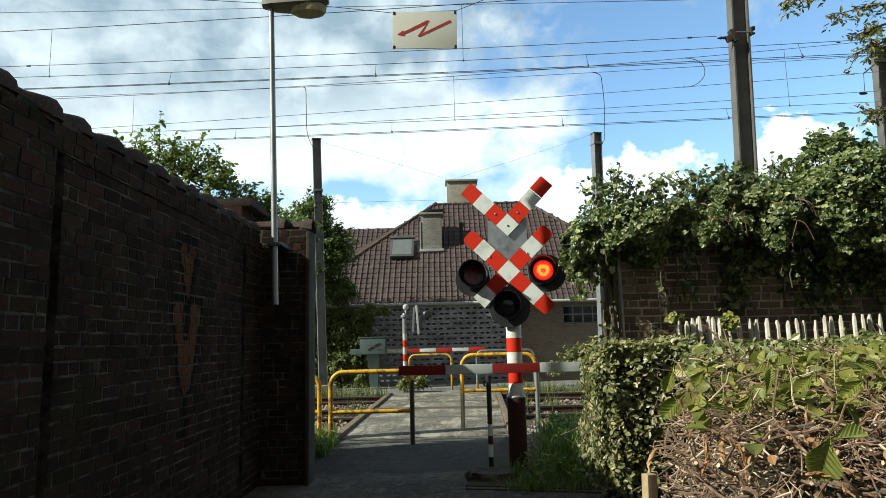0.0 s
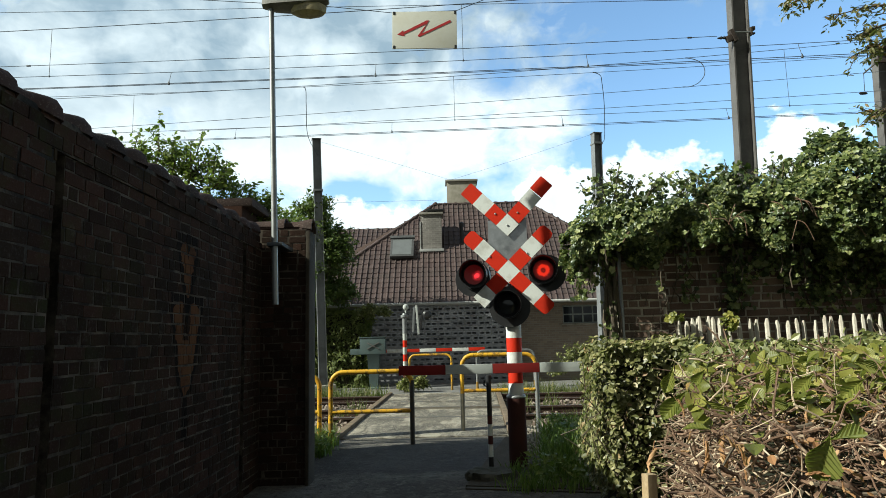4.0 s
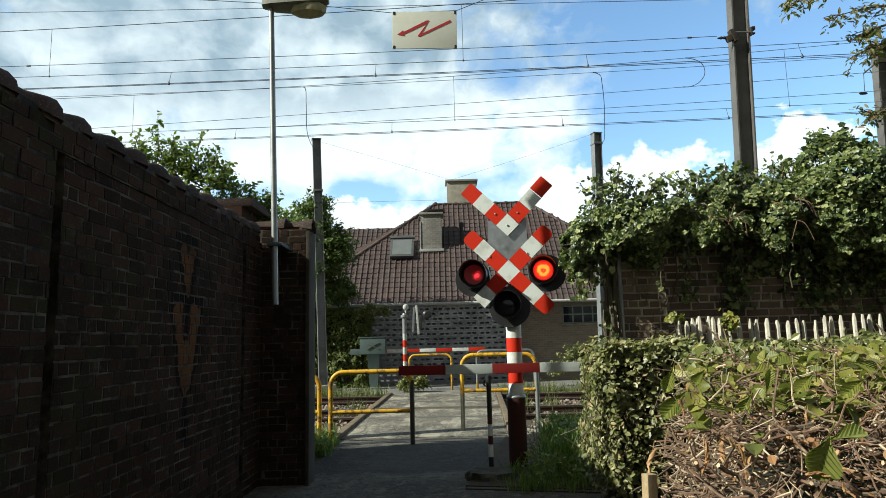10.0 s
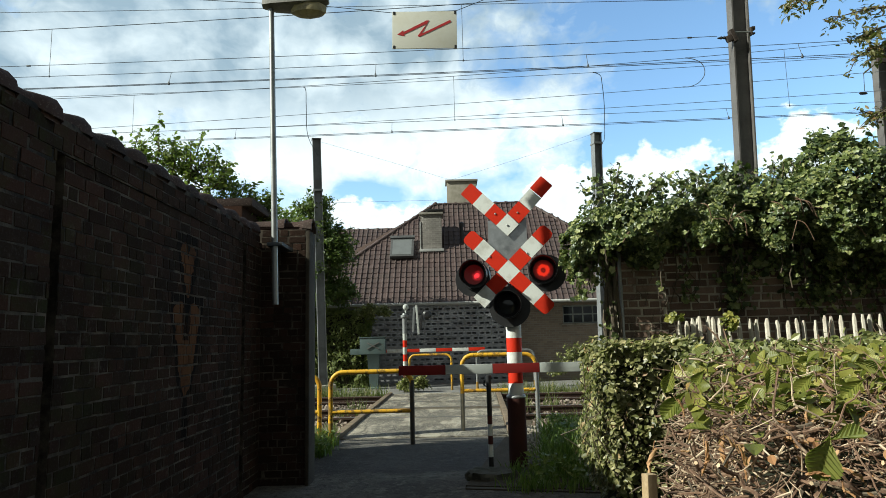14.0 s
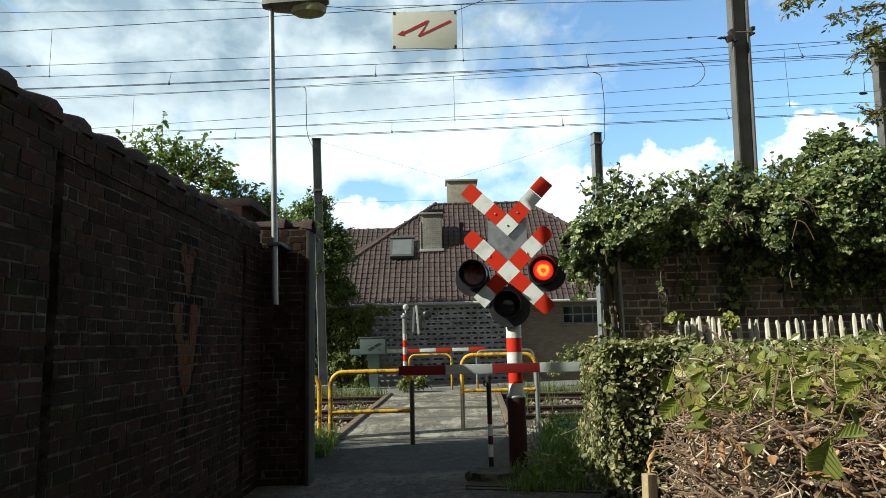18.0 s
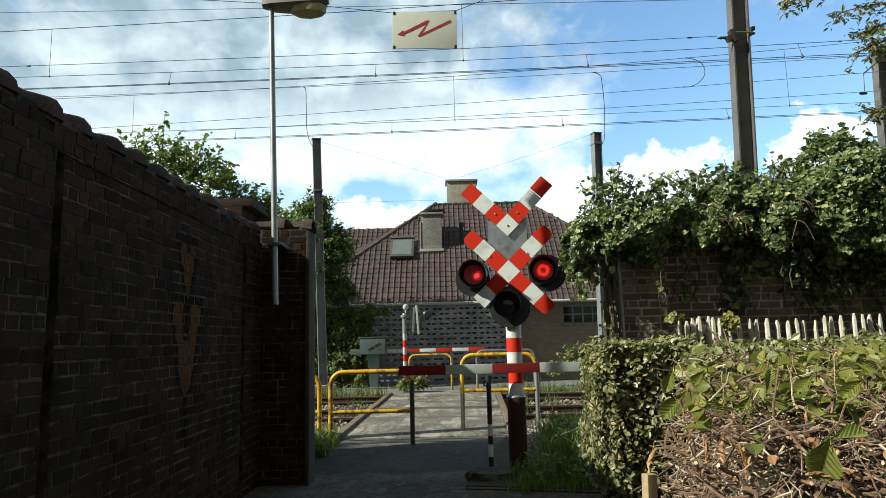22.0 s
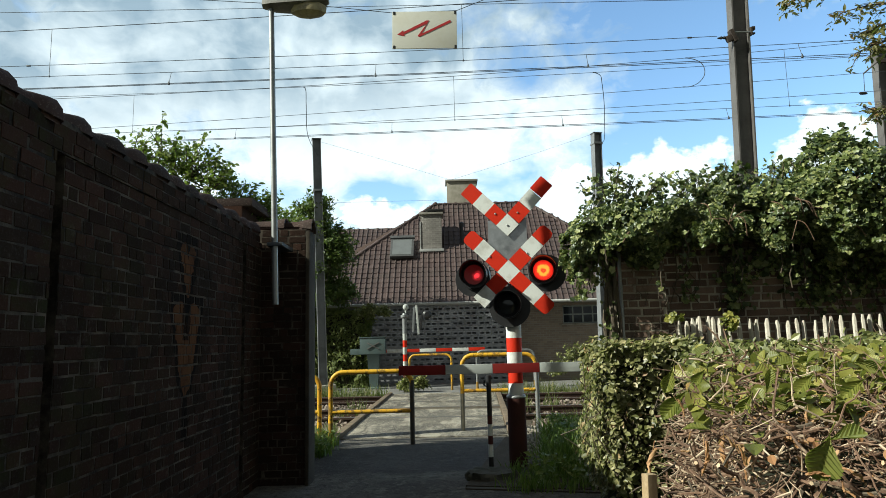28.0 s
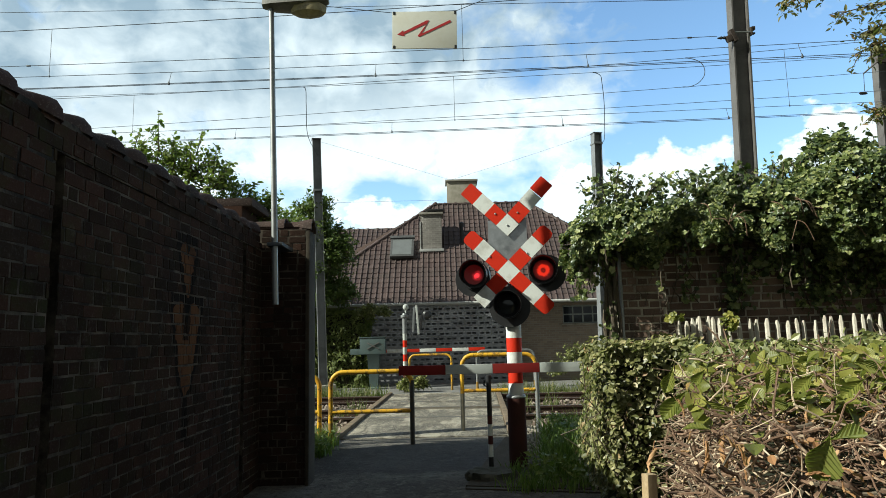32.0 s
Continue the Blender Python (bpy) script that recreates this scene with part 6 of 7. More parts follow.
# single big leaves that stand out of the tangle: base, tip, width
for n, (base, tip, wide) in enumerate((((1.18, 2.07, 1.04), (1.10, 2.02, 0.905), 1.6), ((1.155, 2.05, 1.02), (1.275, 2.02, 1.06), 1.05), ((0.98, 2.7, 1.13), (0.85, 2.67, 1.02), 0.9), ((1.0, 2.9, 1.22), (0.94, 2.87, 1.10), 0.95),
                                       ((1.24, 2.7, 1.11), (1.16, 2.67, 1.01), 1.0), ((1.32, 2.75, 1.10), (1.34, 2.72, 1.21), 0.8), ((1.05, 2.75, 1.09), (1.15, 2.72, 1.02), 0.8), ((1.77, 2.9, 1.22), (1.89, 2.87, 1.18), 1.0),
                                       ((1.56, 2.8, 1.18), (1.45, 2.77, 1.10), 1.0), ((1.71, 2.7, 1.16), (1.58, 2.67, 1.09), 0.9), ((1.18, 3.0, 1.20), (1.10, 2.97, 1.12), 0.9), ((1.28, 2.7, 1.09), (1.38, 2.67, 1.05), 0.8))):
    b, t = Vector(base), Vector(tip)
    x = (t - b).normalized()
    face = Vector((-0.5 + rnd.gauss(0, 0.35), -0.7 + rnd.gauss(0, 0.3), 0.6 + rnd.gauss(0, 0.25)))
    if n < 2:
        face = (Vector((0.12, -0.9, 0.3)), Vector((-0.35, -0.55, 0.75)))[n]
    z = (face - x * x.dot(face)).normalized()
    m = Matrix((x, z.cross(x), z)).transposed().to_4x4()
    sc = (t - b).length / 0.12
    part("leaf", bold_leaf, None, pile).matrix_basis = Matrix.Translation(b - PO) @ m @ Matrix.Diagonal((sc, sc * wide * 0.72, sc, 1))
    w = new("stalk", to_mesh("stalk", sweep(bmesh.new(), [b - PO, b - PO - x * 0.02 + Vector((0, 0.015, -0.015)), b - PO - x * 0.03 + Vector((0.01, 0.05, -0.06))], [0.0016, 0.002, 0.0025], 5), TWIG))
    w.parent = pile
for base, tip in (((0.90, 2.35, 0.98), (0.88, 2.32, 0.87)), ((0.97, 2.35, 0.99), (0.94, 2.32, 0.88)), ((0.99, 2.3, 0.97), (1.01, 2.27, 0.86)), ((0.80, 2.6, 0.92), (0.75, 2.57, 0.81)), ((0.9, 2.6, 1.10), (0.92, 2.57, 1.04))):
    b, t = Vector(base), Vector(tip)
    x = (t - b).normalized()
    z = (Vector((-0.7, -0.7, 0.2)) - x * x.dot(Vector((-0.7, -0.7, 0.2)))).normalized()
    sc = (t - b).length / 0.09
    part("dry_leaf", curl_meshes[int(base[0] * 100) % 3], None, pile).matrix_basis = Matrix.Translation(b - PO) @ Matrix((x, z.cross(x), z)).transposed().to_4x4() @ Matrix.Scale(sc, 4)
# the leafier back of the cut hedge
bm = big_leaf()
bm.verts.index_update()
tv, tf = [tuple(v.co / 0.11) for v in bm.verts], [tuple(v.index for v in f.verts) for f in bm.faces if len(f.verts) == 4]
bm.free()
P = []
for i in range(620):
    y = 4.0 - abs(rng.normal(0, 0.5))
    if i % 3 == 0:
        y = rng.uniform(2.8, 3.8)
    x = rng.uniform(0.36 * y, 0.36 * y + 2.4)
    P.append((x - PO.x, y - PO.y, pile_top(x, y) + rng.normal(0.025, 0.03)))
v, f = many(tv, tf, np.array(P), turned(np.tile([[-0.45, -0.45, 0.75]], (len(P), 1)), tilt=0.55), 0.09 * np.clip(rng.normal(0.85, 0.3, (len(P), 1)), 0.4, 1.3))
part("broad_foliage", raw("broad_foliage", v, f, LEAF_BIG), None, pile)["kind"] = "stuff"
P = []
for i in range(2600):
    y = 4.5 - abs(rng.normal(0, 0.45))
    x = rng.uniform(0.36 * y, 0.36 * y + 2.6)
    P.append((x - PO.x, y - PO.y, pile_top(x, y) + rng.normal(0.0, 0.03)))
leafage("leaf_cover", np.array(P), np.tile([[-0.5, -0.35, 0.8]], (len(P), 1)), 0.044, LEAF_LOW, pile, "round", 0.7)["kind"] = "stuff"
# leaf litter caught among the twigs
P = []
for i in range(450):
    y = rng.uniform(1.9, 4.2)
    x = rng.uniform(0.40 * y, 0.40 * y + 1.8)
    P.append((x - PO.x, y - PO.y, pile_top(x, y) - abs(rng.normal(0.0, 0.05))))
leafage("leaf_litter", np.array(P), np.tile([[-0.3, -0.3, 0.8]], (len(P), 1)), 0.035, LEAF_DRY, pile, "round", 0.9)["kind"] = "stuff"
stake = tagged(part("wooden_stake", slab(-0.019, 0.019, -0.018, 0.018, 0.0, 0.945, 0.004), STAKE_WOOD), "pale square wooden stake at the cut hedge", "stake")
stake.matrix_world = pose(0.655, 2.3, -0.06, 0, 2, 20)


# ---- ivy over the east wall ----
ivy = thing("ivy", pose(3.0, EY, 0), "dense dark green ivy spilling over the brick wall", "ivy")
IO = np.array([3.0, EY, 0.0])


def ivy_shape(x):
    """Centre height, half height and half depth of the ivy's roll along the wall."""
    top = 2.69 + 0.08 * math.sin(2.2 * x) + 0.06 * math.sin(5.1 * x + 1)
    if x > 3.36:
        top += 0.25 * min(1, (x - 3.36) / 0.22) - 0.16 * min(1, max(0, (x - 3.75) / 0.3))
    low = 2.16 + 0.08 * math.sin(3.1 * x + 0.5)
    if x < 1.6:
        k = (1.6 - x) / 0.45
        top -= 0.5 * k ** 1.3
        low = 2.0 + 0.05 * math.sin(9 * x)
    if x > 3.0:
        low += 0.06 - 0.28 * min(1, max(0, (x - 3.3) / 0.25))
    return (top + low) / 2, (top - low) / 2, 0.44 + 0.16 * min(1, max(0, (x - 2.6) / 0.8)) + 0.22 * min(1, max(0, (x - 3.25) / 0.5))


P, N = [], []
while len(P) < 66000:
    x = rng.uniform(1.17, 5.6)
    c, hz, hy = ivy_shape(x)
    a = rng.uniform(0, 2 * math.pi)
    dv = np.array([0, math.cos(a), math.sin(a)])
    if dv[1] > 0.4 and rng.random() < 0.75:
        continue
    q = 1.0 - rng.exponential(0.09)
    fy, fz = math.copysign(abs(dv[1]) ** 0.45, dv[1]), math.copysign(abs(dv[2]) ** 0.8, dv[2])
    p = np.array([x, EY + 0.02 + fy * hy * q, c + fz * hz * q])
    w = lump(p, 1.9, 7.0) * 0.26 + lump(p, 5.5, 2.0) * 0.09
    if lump(p, 3.3, 11.0) < 0.0 and rng.random() < 0.88:
        continue
    P.append(p + dv * w)
    N.append(dv + np.array([-0.7, -0.5, 0.45]))
P, N = np.array(P), np.array(N)
leafage("foliage", P - IO, N, 0.039, LEAF_IVY, ivy, "lobed", 0.75, 0.3)
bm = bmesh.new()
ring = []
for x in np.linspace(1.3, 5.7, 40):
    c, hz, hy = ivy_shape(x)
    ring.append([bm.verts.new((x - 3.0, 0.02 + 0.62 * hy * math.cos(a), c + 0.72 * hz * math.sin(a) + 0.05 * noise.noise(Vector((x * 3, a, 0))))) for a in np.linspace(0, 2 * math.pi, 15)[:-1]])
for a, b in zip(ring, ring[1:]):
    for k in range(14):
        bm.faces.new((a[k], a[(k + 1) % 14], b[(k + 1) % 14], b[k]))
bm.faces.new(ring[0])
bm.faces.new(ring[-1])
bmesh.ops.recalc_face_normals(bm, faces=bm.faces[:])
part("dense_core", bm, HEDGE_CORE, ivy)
# upright shoots above it and hanging strands below
rnd = random.Random(41)
bm, P, N = bmesh.new(), [], []
for i in range(120):
    x = rnd.uniform(1.35, 5.4)
    c, hz, hy = ivy_shape(x)
    a = Vector((x, EY + rnd.uniform(-0.3, 0.1), c + hz * 0.85))
    pts = [a]
    d = Vector((rnd.gauss(0, 0.35), rnd.gauss(0, 0.25), 1))
    for k in range(5):
        d = (d + Vector((rnd.gauss(0, 0.25), rnd.gauss(0, 0.2), 0))).normalized()
        pts.append(pts[-1] + d * rnd.uniform(0.035, 0.085))
        for e in range(4):
            P.append(np.array(pts[-1]) + rng.normal(0, 0.022, 3))
            N.append((rnd.gauss(0, 0.5), -0.6, 0.7))
    sweep(bm, [p - Vector(IO) for p in pts], 0.004, 5)
for i in range(60):
    x = rnd.choice((rnd.uniform(1.2, 1.5), rnd.uniform(1.7, 5.2), rnd.uniform(1.7, 5.2)))
    c, hz, hy = ivy_shape(x)
    a = Vector((x, EY - rnd.uniform(0.12, 0.4), c - hz * rnd.uniform(0.6, 0.95)))
    ln = rnd.uniform(0.12, 0.5) if x > 1.75 else rnd.uniform(0.1, 0.35)
    pts = [a + Vector((rnd.gauss(0, 0.02), 0, -ln * k / 4)) for k in range(5)]
    for k in range(int(ln * 30)):
        P.append(np.array(a) + np.array([rng.normal(0, 0.03), rng.normal(0, 0.03), -ln * rng.random()]))
        N.append((rnd.gauss(0, 0.4), -1, 0.2))
    sweep(bm, [p - Vector(IO) for p in pts], 0.005, 5)
part("stem_tangle", bm, BARK, ivy)["kind"] = "stuff"
# bare pale runners on its face
bm = bmesh.new()
for i in range(20):
    x = rnd.uniform(1.7, 4.6) if i % 2 else rnd.uniform(2.9, 3.8)
    c, hz, hy = ivy_shape(x)
    y, z = -0.02 - hy * 0.98, c + hz * rnd.uniform(-0.5, 0.5)
    dx, dz = rnd.choice((-1, 1, 1)) * rnd.uniform(0.05, 0.22), -rnd.uniform(0.05, 0.22)
    sweep(bm, soft_line([(x - 3.0, y, z), (x - 3.0 + 0.5 * dx, y - 0.06, z + 0.02 + 0.35 * dz), (x - 3.0 + dx, y - 0.03, z + dz)], 5), 0.0042, 5)
part("bare_runners", bm, TWIG, ivy)["kind"] = "stuff"
leafage("shoot_foliage", np.array(P) - IO, np.array(N), 0.045, LEAF_IVY, ivy, "lobed", 0.5)
# the climbing trunk at the wall's end
bm, P, N = bmesh.new(), [], []
for i in range(7):
    x = 1.55 + rnd.uniform(-0.05, 0.05)
    sweep(bm, [(x - 3.0 + rnd.gauss(0, 0.02), -0.13 + rnd.uniform(-0.05, 0.05), z) for z in (0, 0.5, 1.0, 1.5, 2.1)], [0.025, 0.022, 0.02, 0.018, 0.012], 6)
for i in range(130):
    P.append((1.53 + rng.normal(0, 0.04), EY - 0.13 + rng.normal(0, 0.05), rng.uniform(0.9, 2.2)))
    N.append((rnd.gauss(0, 0.6), -1, 0.3))
for i in range(420):
    q = rng.normal(0, 1, 2)
    P.append((2.55 + 2.6 * rng.random() + 0.1 * q[0], EY - 0.05, 2.15 - abs(q[1]) * 0.2))
    N.append((rnd.gauss(0, 0.3), -1, 0.2))
for cx, cz, rx, rz, cnt in ((2.78, 1.85, 0.14, 0.16, 80), (3.5, 1.75, 0.22, 0.2, 190), (2.27, 1.77, 0.07, 0.12, 30), (2.72, 1.62, 0.09, 0.07, 36), (3.85, 1.85, 0.15, 0.2, 90), (3.05, 2.0, 0.2, 0.1, 60), (3.35, 2.0, 0.2, 0.12, 80), (4.3, 1.75, 0.3, 0.3, 300)):
    for i in range(cnt):
        P.append((cx + rng.normal(0, rx * 0.6), EY - 0.05 - abs(rng.normal(0, 0.03)), cz + rng.normal(0, rz * 0.6)))
        N.append((rnd.gauss(-0.2, 0.3), -1, 0.3))
    for i in range(5):
        x, z = cx + rnd.gauss(0, rx * 0.6), cz - rz
        sweep(bm, soft_line([(x - 3.0 + rnd.gauss(0, 0.05), -0.02, z + (2.3 - z) * q / 4) for q in range(5)], 3), rnd.uniform(0.003, 0.007), 5)
for i in range(26):
    x, z = rnd.uniform(1.68, 2.05), rnd.uniform(1.2, 2.1)
    sweep(bm, soft_line([(x - 3.0, -0.125, z), (x - 3.0 + rnd.gauss(0, 0.04), -0.135, z + rnd.gauss(0, 0.05)), (x - 3.0 + rnd.gauss(0, 0.07), -0.125, z + rnd.gauss(0.03, 0.08))], 4), 0.0025, 4)
part("climbing_trunk", bm, BARK, ivy)
leafage("wall_foliage", np.array(P) - IO, np.array(N), 0.045, LEAF_IVY, ivy, "lobed", 0.5)


# leafy sprigs that climb through the fence
for cx, cz, rx, rz, cnt in ((1.87, 1.50, 0.05, 0.035, 36), (2.31, 1.45, 0.045, 0.06, 70)):
    t = thing("ivy_sprig", pose(cx, 5.33, 0), "fresh green ivy sprig climbing through the paling fence", "ivy", "ivy sprigs")
    part("sprig_stem", sweep(bmesh.new(), [(0.05, 0, 1.0), (0.02, 0, 1.3), (0, -0.01, cz + 0.02)], [0.006, 0.005, 0.003], 5), BARK, t)
    q = rng.normal(0, 0.6, (cnt, 3)) * np.array([rx, 0.04, rz]) + np.array([0, -0.02, cz])
    leafage("sprig_foliage", q, np.tile([[-0.6, -0.5, 0.5]], (cnt, 1)), 0.036, LEAF_BIG, t, "lobed", 0.5)


# ---- shrubs and trees ----
def crown(t, blobs, count, size, material, origin, sticks=True, seed=1, shape="small", name="crown", tilt=0.8):
    """Leaves in clumps about blob centres, with limbs out to them."""
    P, N, rnd = [], [], random.Random(seed)
    per = count // len(blobs)
    bm = bmesh.new()
    for (x, y, z, r) in blobs:
        c = np.array((x, y, z))
        for s in range(max(5, per // 40)):
            d = rng.normal(size=3)
            d[2] = abs(d[2]) * 0.9 - 0.1
            d /= np.linalg.norm(d)
            tip = c + d * r * rng.uniform(0.75, 1.25)
            root = c + d * r * 0.2
            n = 40
            u = rng.random(n) ** 0.7
            P.append(root + (tip - root) * u[:, None] + rng.normal(0, 0.055 * r + 0.02, (n, 3)))
            N.append(np.tile(d * 0.6 + np.array([0, 0, 0.6]), (n, 1)))
            if sticks:
                sweep(bm, [Vector(root - origin), Vector((root + tip) / 2 - origin) + Vector((0, 0, 0.03)), Vector(tip - origin)], [0.012 * r + 0.004, 0.008 * r + 0.003, 0.002], 4)
    k = leafage(name, np.concatenate(P) - origin, np.concatenate(N), size, material, t, shape, tilt)
    if sticks:
        part("limb_work", bm, BARK, t)["kind"] = "stuff"
    return k


shrub_o = np.array([-3.2, 7.0, 2.0])
shrub = thing("shrub", Matrix.Translation(shrub_o), "leafy green shrub rising behind the brick wall", "shrub")
crown(shrub, [(-3.35, 7.3, 3.2, 0.45), (-2.9, 7.2, 3.2, 0.45), (-2.6, 7.2, 3.1, 0.4), (-3.8, 7.4, 3.35, 0.45), (-3.55, 7.2, 3.4, 0.35), (-3.15, 7.2, 3.45, 0.33), (-2.75, 7.2, 3.3, 0.33), (-2.4, 7.4, 2.98, 0.34), (-2.15, 7.6, 2.9, 0.31), (-3.75, 7.0, 3.35, 0.35), (-3.1, 7.4, 2.6, 0.6), (-2.3, 7.6, 2.78, 0.35), (-2.55, 7.5, 2.72, 0.47), (-2.1, 8.0, 2.8, 0.31), (-1.95, 8.4, 2.76, 0.3), (-2.7, 8.4, 2.6, 0.5)], 9000, 0.046, LEAF_TREE, shrub_o, seed=3)
part("trunk", sweep(bmesh.new(), [(0, 0.3, -2.05), (0.05, 0.3, -1.0), (0.1, 0.25, 0.4)], [0.06, 0.05, 0.03], 8), BARK, shrub)
# its long free shoots, which the wind moves
sprays = []
rnd = random.Random(51)
for base, tip in (((-3.2, 6.95, 3.0), (-3.14, 6.95, 3.95)), ((-2.95, 6.95, 3.0), (-2.62, 6.95, 3.72)), ((-3.45, 6.95, 2.95), (-3.62, 6.95, 3.72)), ((-2.7, 6.95, 2.9), (-2.3, 6.95, 3.35)), ((-3.3, 6.95, 3.0), (-3.35, 6.95, 3.72)), ((-2.85, 7.0, 2.9), (-2.8, 7.0, 3.62)), ((-2.55, 7.1, 2.8), (-2.42, 7.1, 3.42)), ((-2.4, 7.2, 2.75), (-2.12, 7.2, 3.2)), ((-3.6, 7.0, 3.0), (-3.82, 7.0, 3.6)), ((-3.05, 7.0, 3.0), (-2.98, 7.0, 3.7)), ((-2.2, 7.5, 2.7), (-1.98, 7.5, 3.1)), ((-2.65, 7.0, 2.9), (-2.5, 7.0, 3.55))):
    b, t = Vector(base), Vector(tip)
    sp = new("shoot")
    sp.parent, sp.matrix_basis = shrub, Matrix.Translation(b - Vector(shrub_o))
    bm = bmesh.new()
    pts = [Vector(), (t - b) * 0.5 + Vector((0.05, 0, 0.0)), t - b]
    sweep(bm, pts, [0.008, 0.006, 0.002], 5)
    part("shoot_stem", bm, BARK, sp)
    n = 64
    u = np.linspace(0.05, 1.0, n)
    c = np.array([np.array(pts[0]) * (1 - k) ** 2 + 2 * np.array(pts[1]) * k * (1 - k) + np.array(pts[2]) * k * k for k in u])
    side = rng.choice([-1, 1], n)
    leafage("shoot_foliage", c + rng.normal(0, 0.014, (n, 3)), np.stack([side * 0.5, -0.4 + 0 * side, 0.7 + 0 * side], 1), 0.056, LEAF_TREE, sp, "round", 0.5)
    sprays.append(sp)

tree_o = np.array([-4.4, 18.6, 0.0])
round_tree = thing("tree", Matrix.Translation(tree_o), "dense rounded green tree by the tracks", "tree")
part("trunk", sweep(bmesh.new(), [(0, 2.0, -0.05), (0.05, 2.0, 1.5), (-0.05, 2.0, 3.2)], [0.13, 0.1, 0.06], 10), BARK, round_tree)
crown(round_tree, [(-4.08, 20.0, 4.85, 0.8), (-3.52, 20.05, 4.4, 0.75), (-4.76, 20.1, 4.55, 0.75), (-3.74, 20.19, 3.45, 0.91), (-4.54, 20.3, 3.56, 0.91), (-3.63, 20.3, 2.65, 0.79), (-4.88, 20.41, 2.54, 0.91), (-5.56, 20.53, 3.9, 1.02), (-3.29, 20.41, 2.88, 0.57), (-3.97, 19.95, 5.45, 0.58), (-3.4, 20.07, 3.9, 0.68)], 34000, 0.085, LEAF_SHADE, tree_o, seed=4)

for px, py, blobs, lab in ((3.6, 19.2, [(3.55, 19.2, 0.55, 0.5), (3.95, 19.1, 0.6, 0.52), (3.25, 19.3, 0.35, 0.34), (4.4, 19.1, 0.5, 0.5), (3.75, 19.1, 0.85, 0.36), (4.9, 19.2, 0.4, 0.45)], "round green bush beside the street"),
                           (-2.2, 20.4, [(-2.2, 20.4, 2.3, 0.32), (-2.45, 20.4, 2.2, 0.35), (-1.9, 20.4, 2.25, 0.22)], "wispy green bush spilling over the conifer hedge"),
                           (-1.5, 18.0, [(-0.75, 18.1, 0.15, 0.25), (-1.1, 18.2, 0.12, 0.2)], "low tuft of weeds beside the tracks")):
    o = np.array([px, py, 0.0])
    t = thing("bush", Matrix.Translation(o), lab, "bush")
    crown(t, blobs, 2600, 0.07, LEAF_LOW, o, seed=6)

# the tree whose branches hang in from the east, near the camera
over_o = np.array([5.2, 4.6, 0.0])
over = thing("tree", Matrix.Translation(over_o), "broad-leaved tree with branches hanging over the path", "tree")
part("trunk", sweep(bmesh.new(), [(0, 0, -0.05), (0.03, 0, 1.6), (-0.05, 0, 3.1), (-0.3, 0, 4.2)], [0.11, 0.09, 0.07, 0.04], 10), BARK, over)
# crown out of view, added to hold sky light off the west wall
crown(over, [(5.4, 3.6, 4.6, 1.0), (6.0, 4.6, 4.4, 1.1), (5.3, 2.2, 4.8, 1.1), (6.3, 3.0, 5.2, 1.2), (5.8, 1.0, 4.6, 1.1), (6.4, 1.8, 3.6, 1.0), (6.6, 4.0, 5.8, 1.1), (5.6, -0.4, 4.4, 1.1), (6.3, 0.2, 5.6, 1.2), (6.6, -1.4, 4.6, 1.2)], 9000, 0.15, LEAF_TREE, over_o, seed=12)
boughs = []
for base, line, cnt in (((4.9, 4.6, 4.3), ((3.6, 4.55, 3.9), (3.11, 4.5, 3.80), (2.94, 4.5, 3.75), (2.77, 4.5, 3.70), (2.62, 4.5, 3.61)), 230),
                        ((4.9, 4.6, 3.85), ((3.6, 4.55, 3.63), (3.29, 4.5, 3.58), (3.13, 4.5, 3.56), (3.0, 4.5, 3.53), (2.83, 4.5, 3.47)), 260),
                        ((4.9, 4.6, 3.6), ((3.7, 4.55, 3.42), (3.29, 4.5, 3.44), (3.17, 4.5, 3.42), (3.10, 4.5, 3.38), (3.05, 4.5, 3.35)), 190),
                        ((4.9, 4.6, 3.5), ((3.6, 4.55, 3.38), (3.26, 4.5, 3.30), (3.15, 4.5, 3.25), (3.08, 4.5, 3.22), (2.99, 4.5, 3.17)), 190),
                        ((4.9, 4.6, 3.0), ((3.6, 4.55, 2.88), (3.3, 4.5, 2.83), (3.2, 4.5, 2.80), (3.12, 4.5, 2.78), (3.06, 4.5, 2.76)), 160)):
    b = Vector(base)
    bo = new("bough")
    bo.parent, bo.matrix_basis = over, Matrix.Translation(b - Vector(over_o))
    bm = bmesh.new()
    pts = soft_line([Vector()] + [Vector(p) - b for p in line], 5)
    sweep(bm, pts, [0.014 * (1 - k / len(pts)) + 0.002 for k in range(len(pts))], 6)
    P, N = [], []
    tips = []
    for i in range(26):
        k = rnd.randrange(5, len(pts))
        q = pts[k] + Vector((rnd.gauss(-0.05, 0.05), rnd.gauss(0, 0.06), rnd.gauss(-0.03, 0.04)))
        sweep(bm, [pts[k], (pts[k] + q) / 2 + Vector((0, 0, 0.01)), q], [0.004, 0.003, 0.0012], 4)
        tips.append((pts[k], q))
    for i in range(cnt):
        a, e = rnd.choice(tips)
        c = a.lerp(e, rnd.uniform(0.2, 1.1))
        P.append(np.array(c) + rng.normal(0, 0.016, 3) - np.array([0, 0, 0.012]))
        N.append((rnd.gauss(-0.35, 0.5), rnd.gauss(-0.6, 0.3), 0.55))
    part("bough_wood", bm, BARK, bo)
    leafage("bough_foliage", np.array(P), np.array(N), 0.042, LEAF_BOUGH, bo, "slim", 0.7)
    boughs.append(bo)


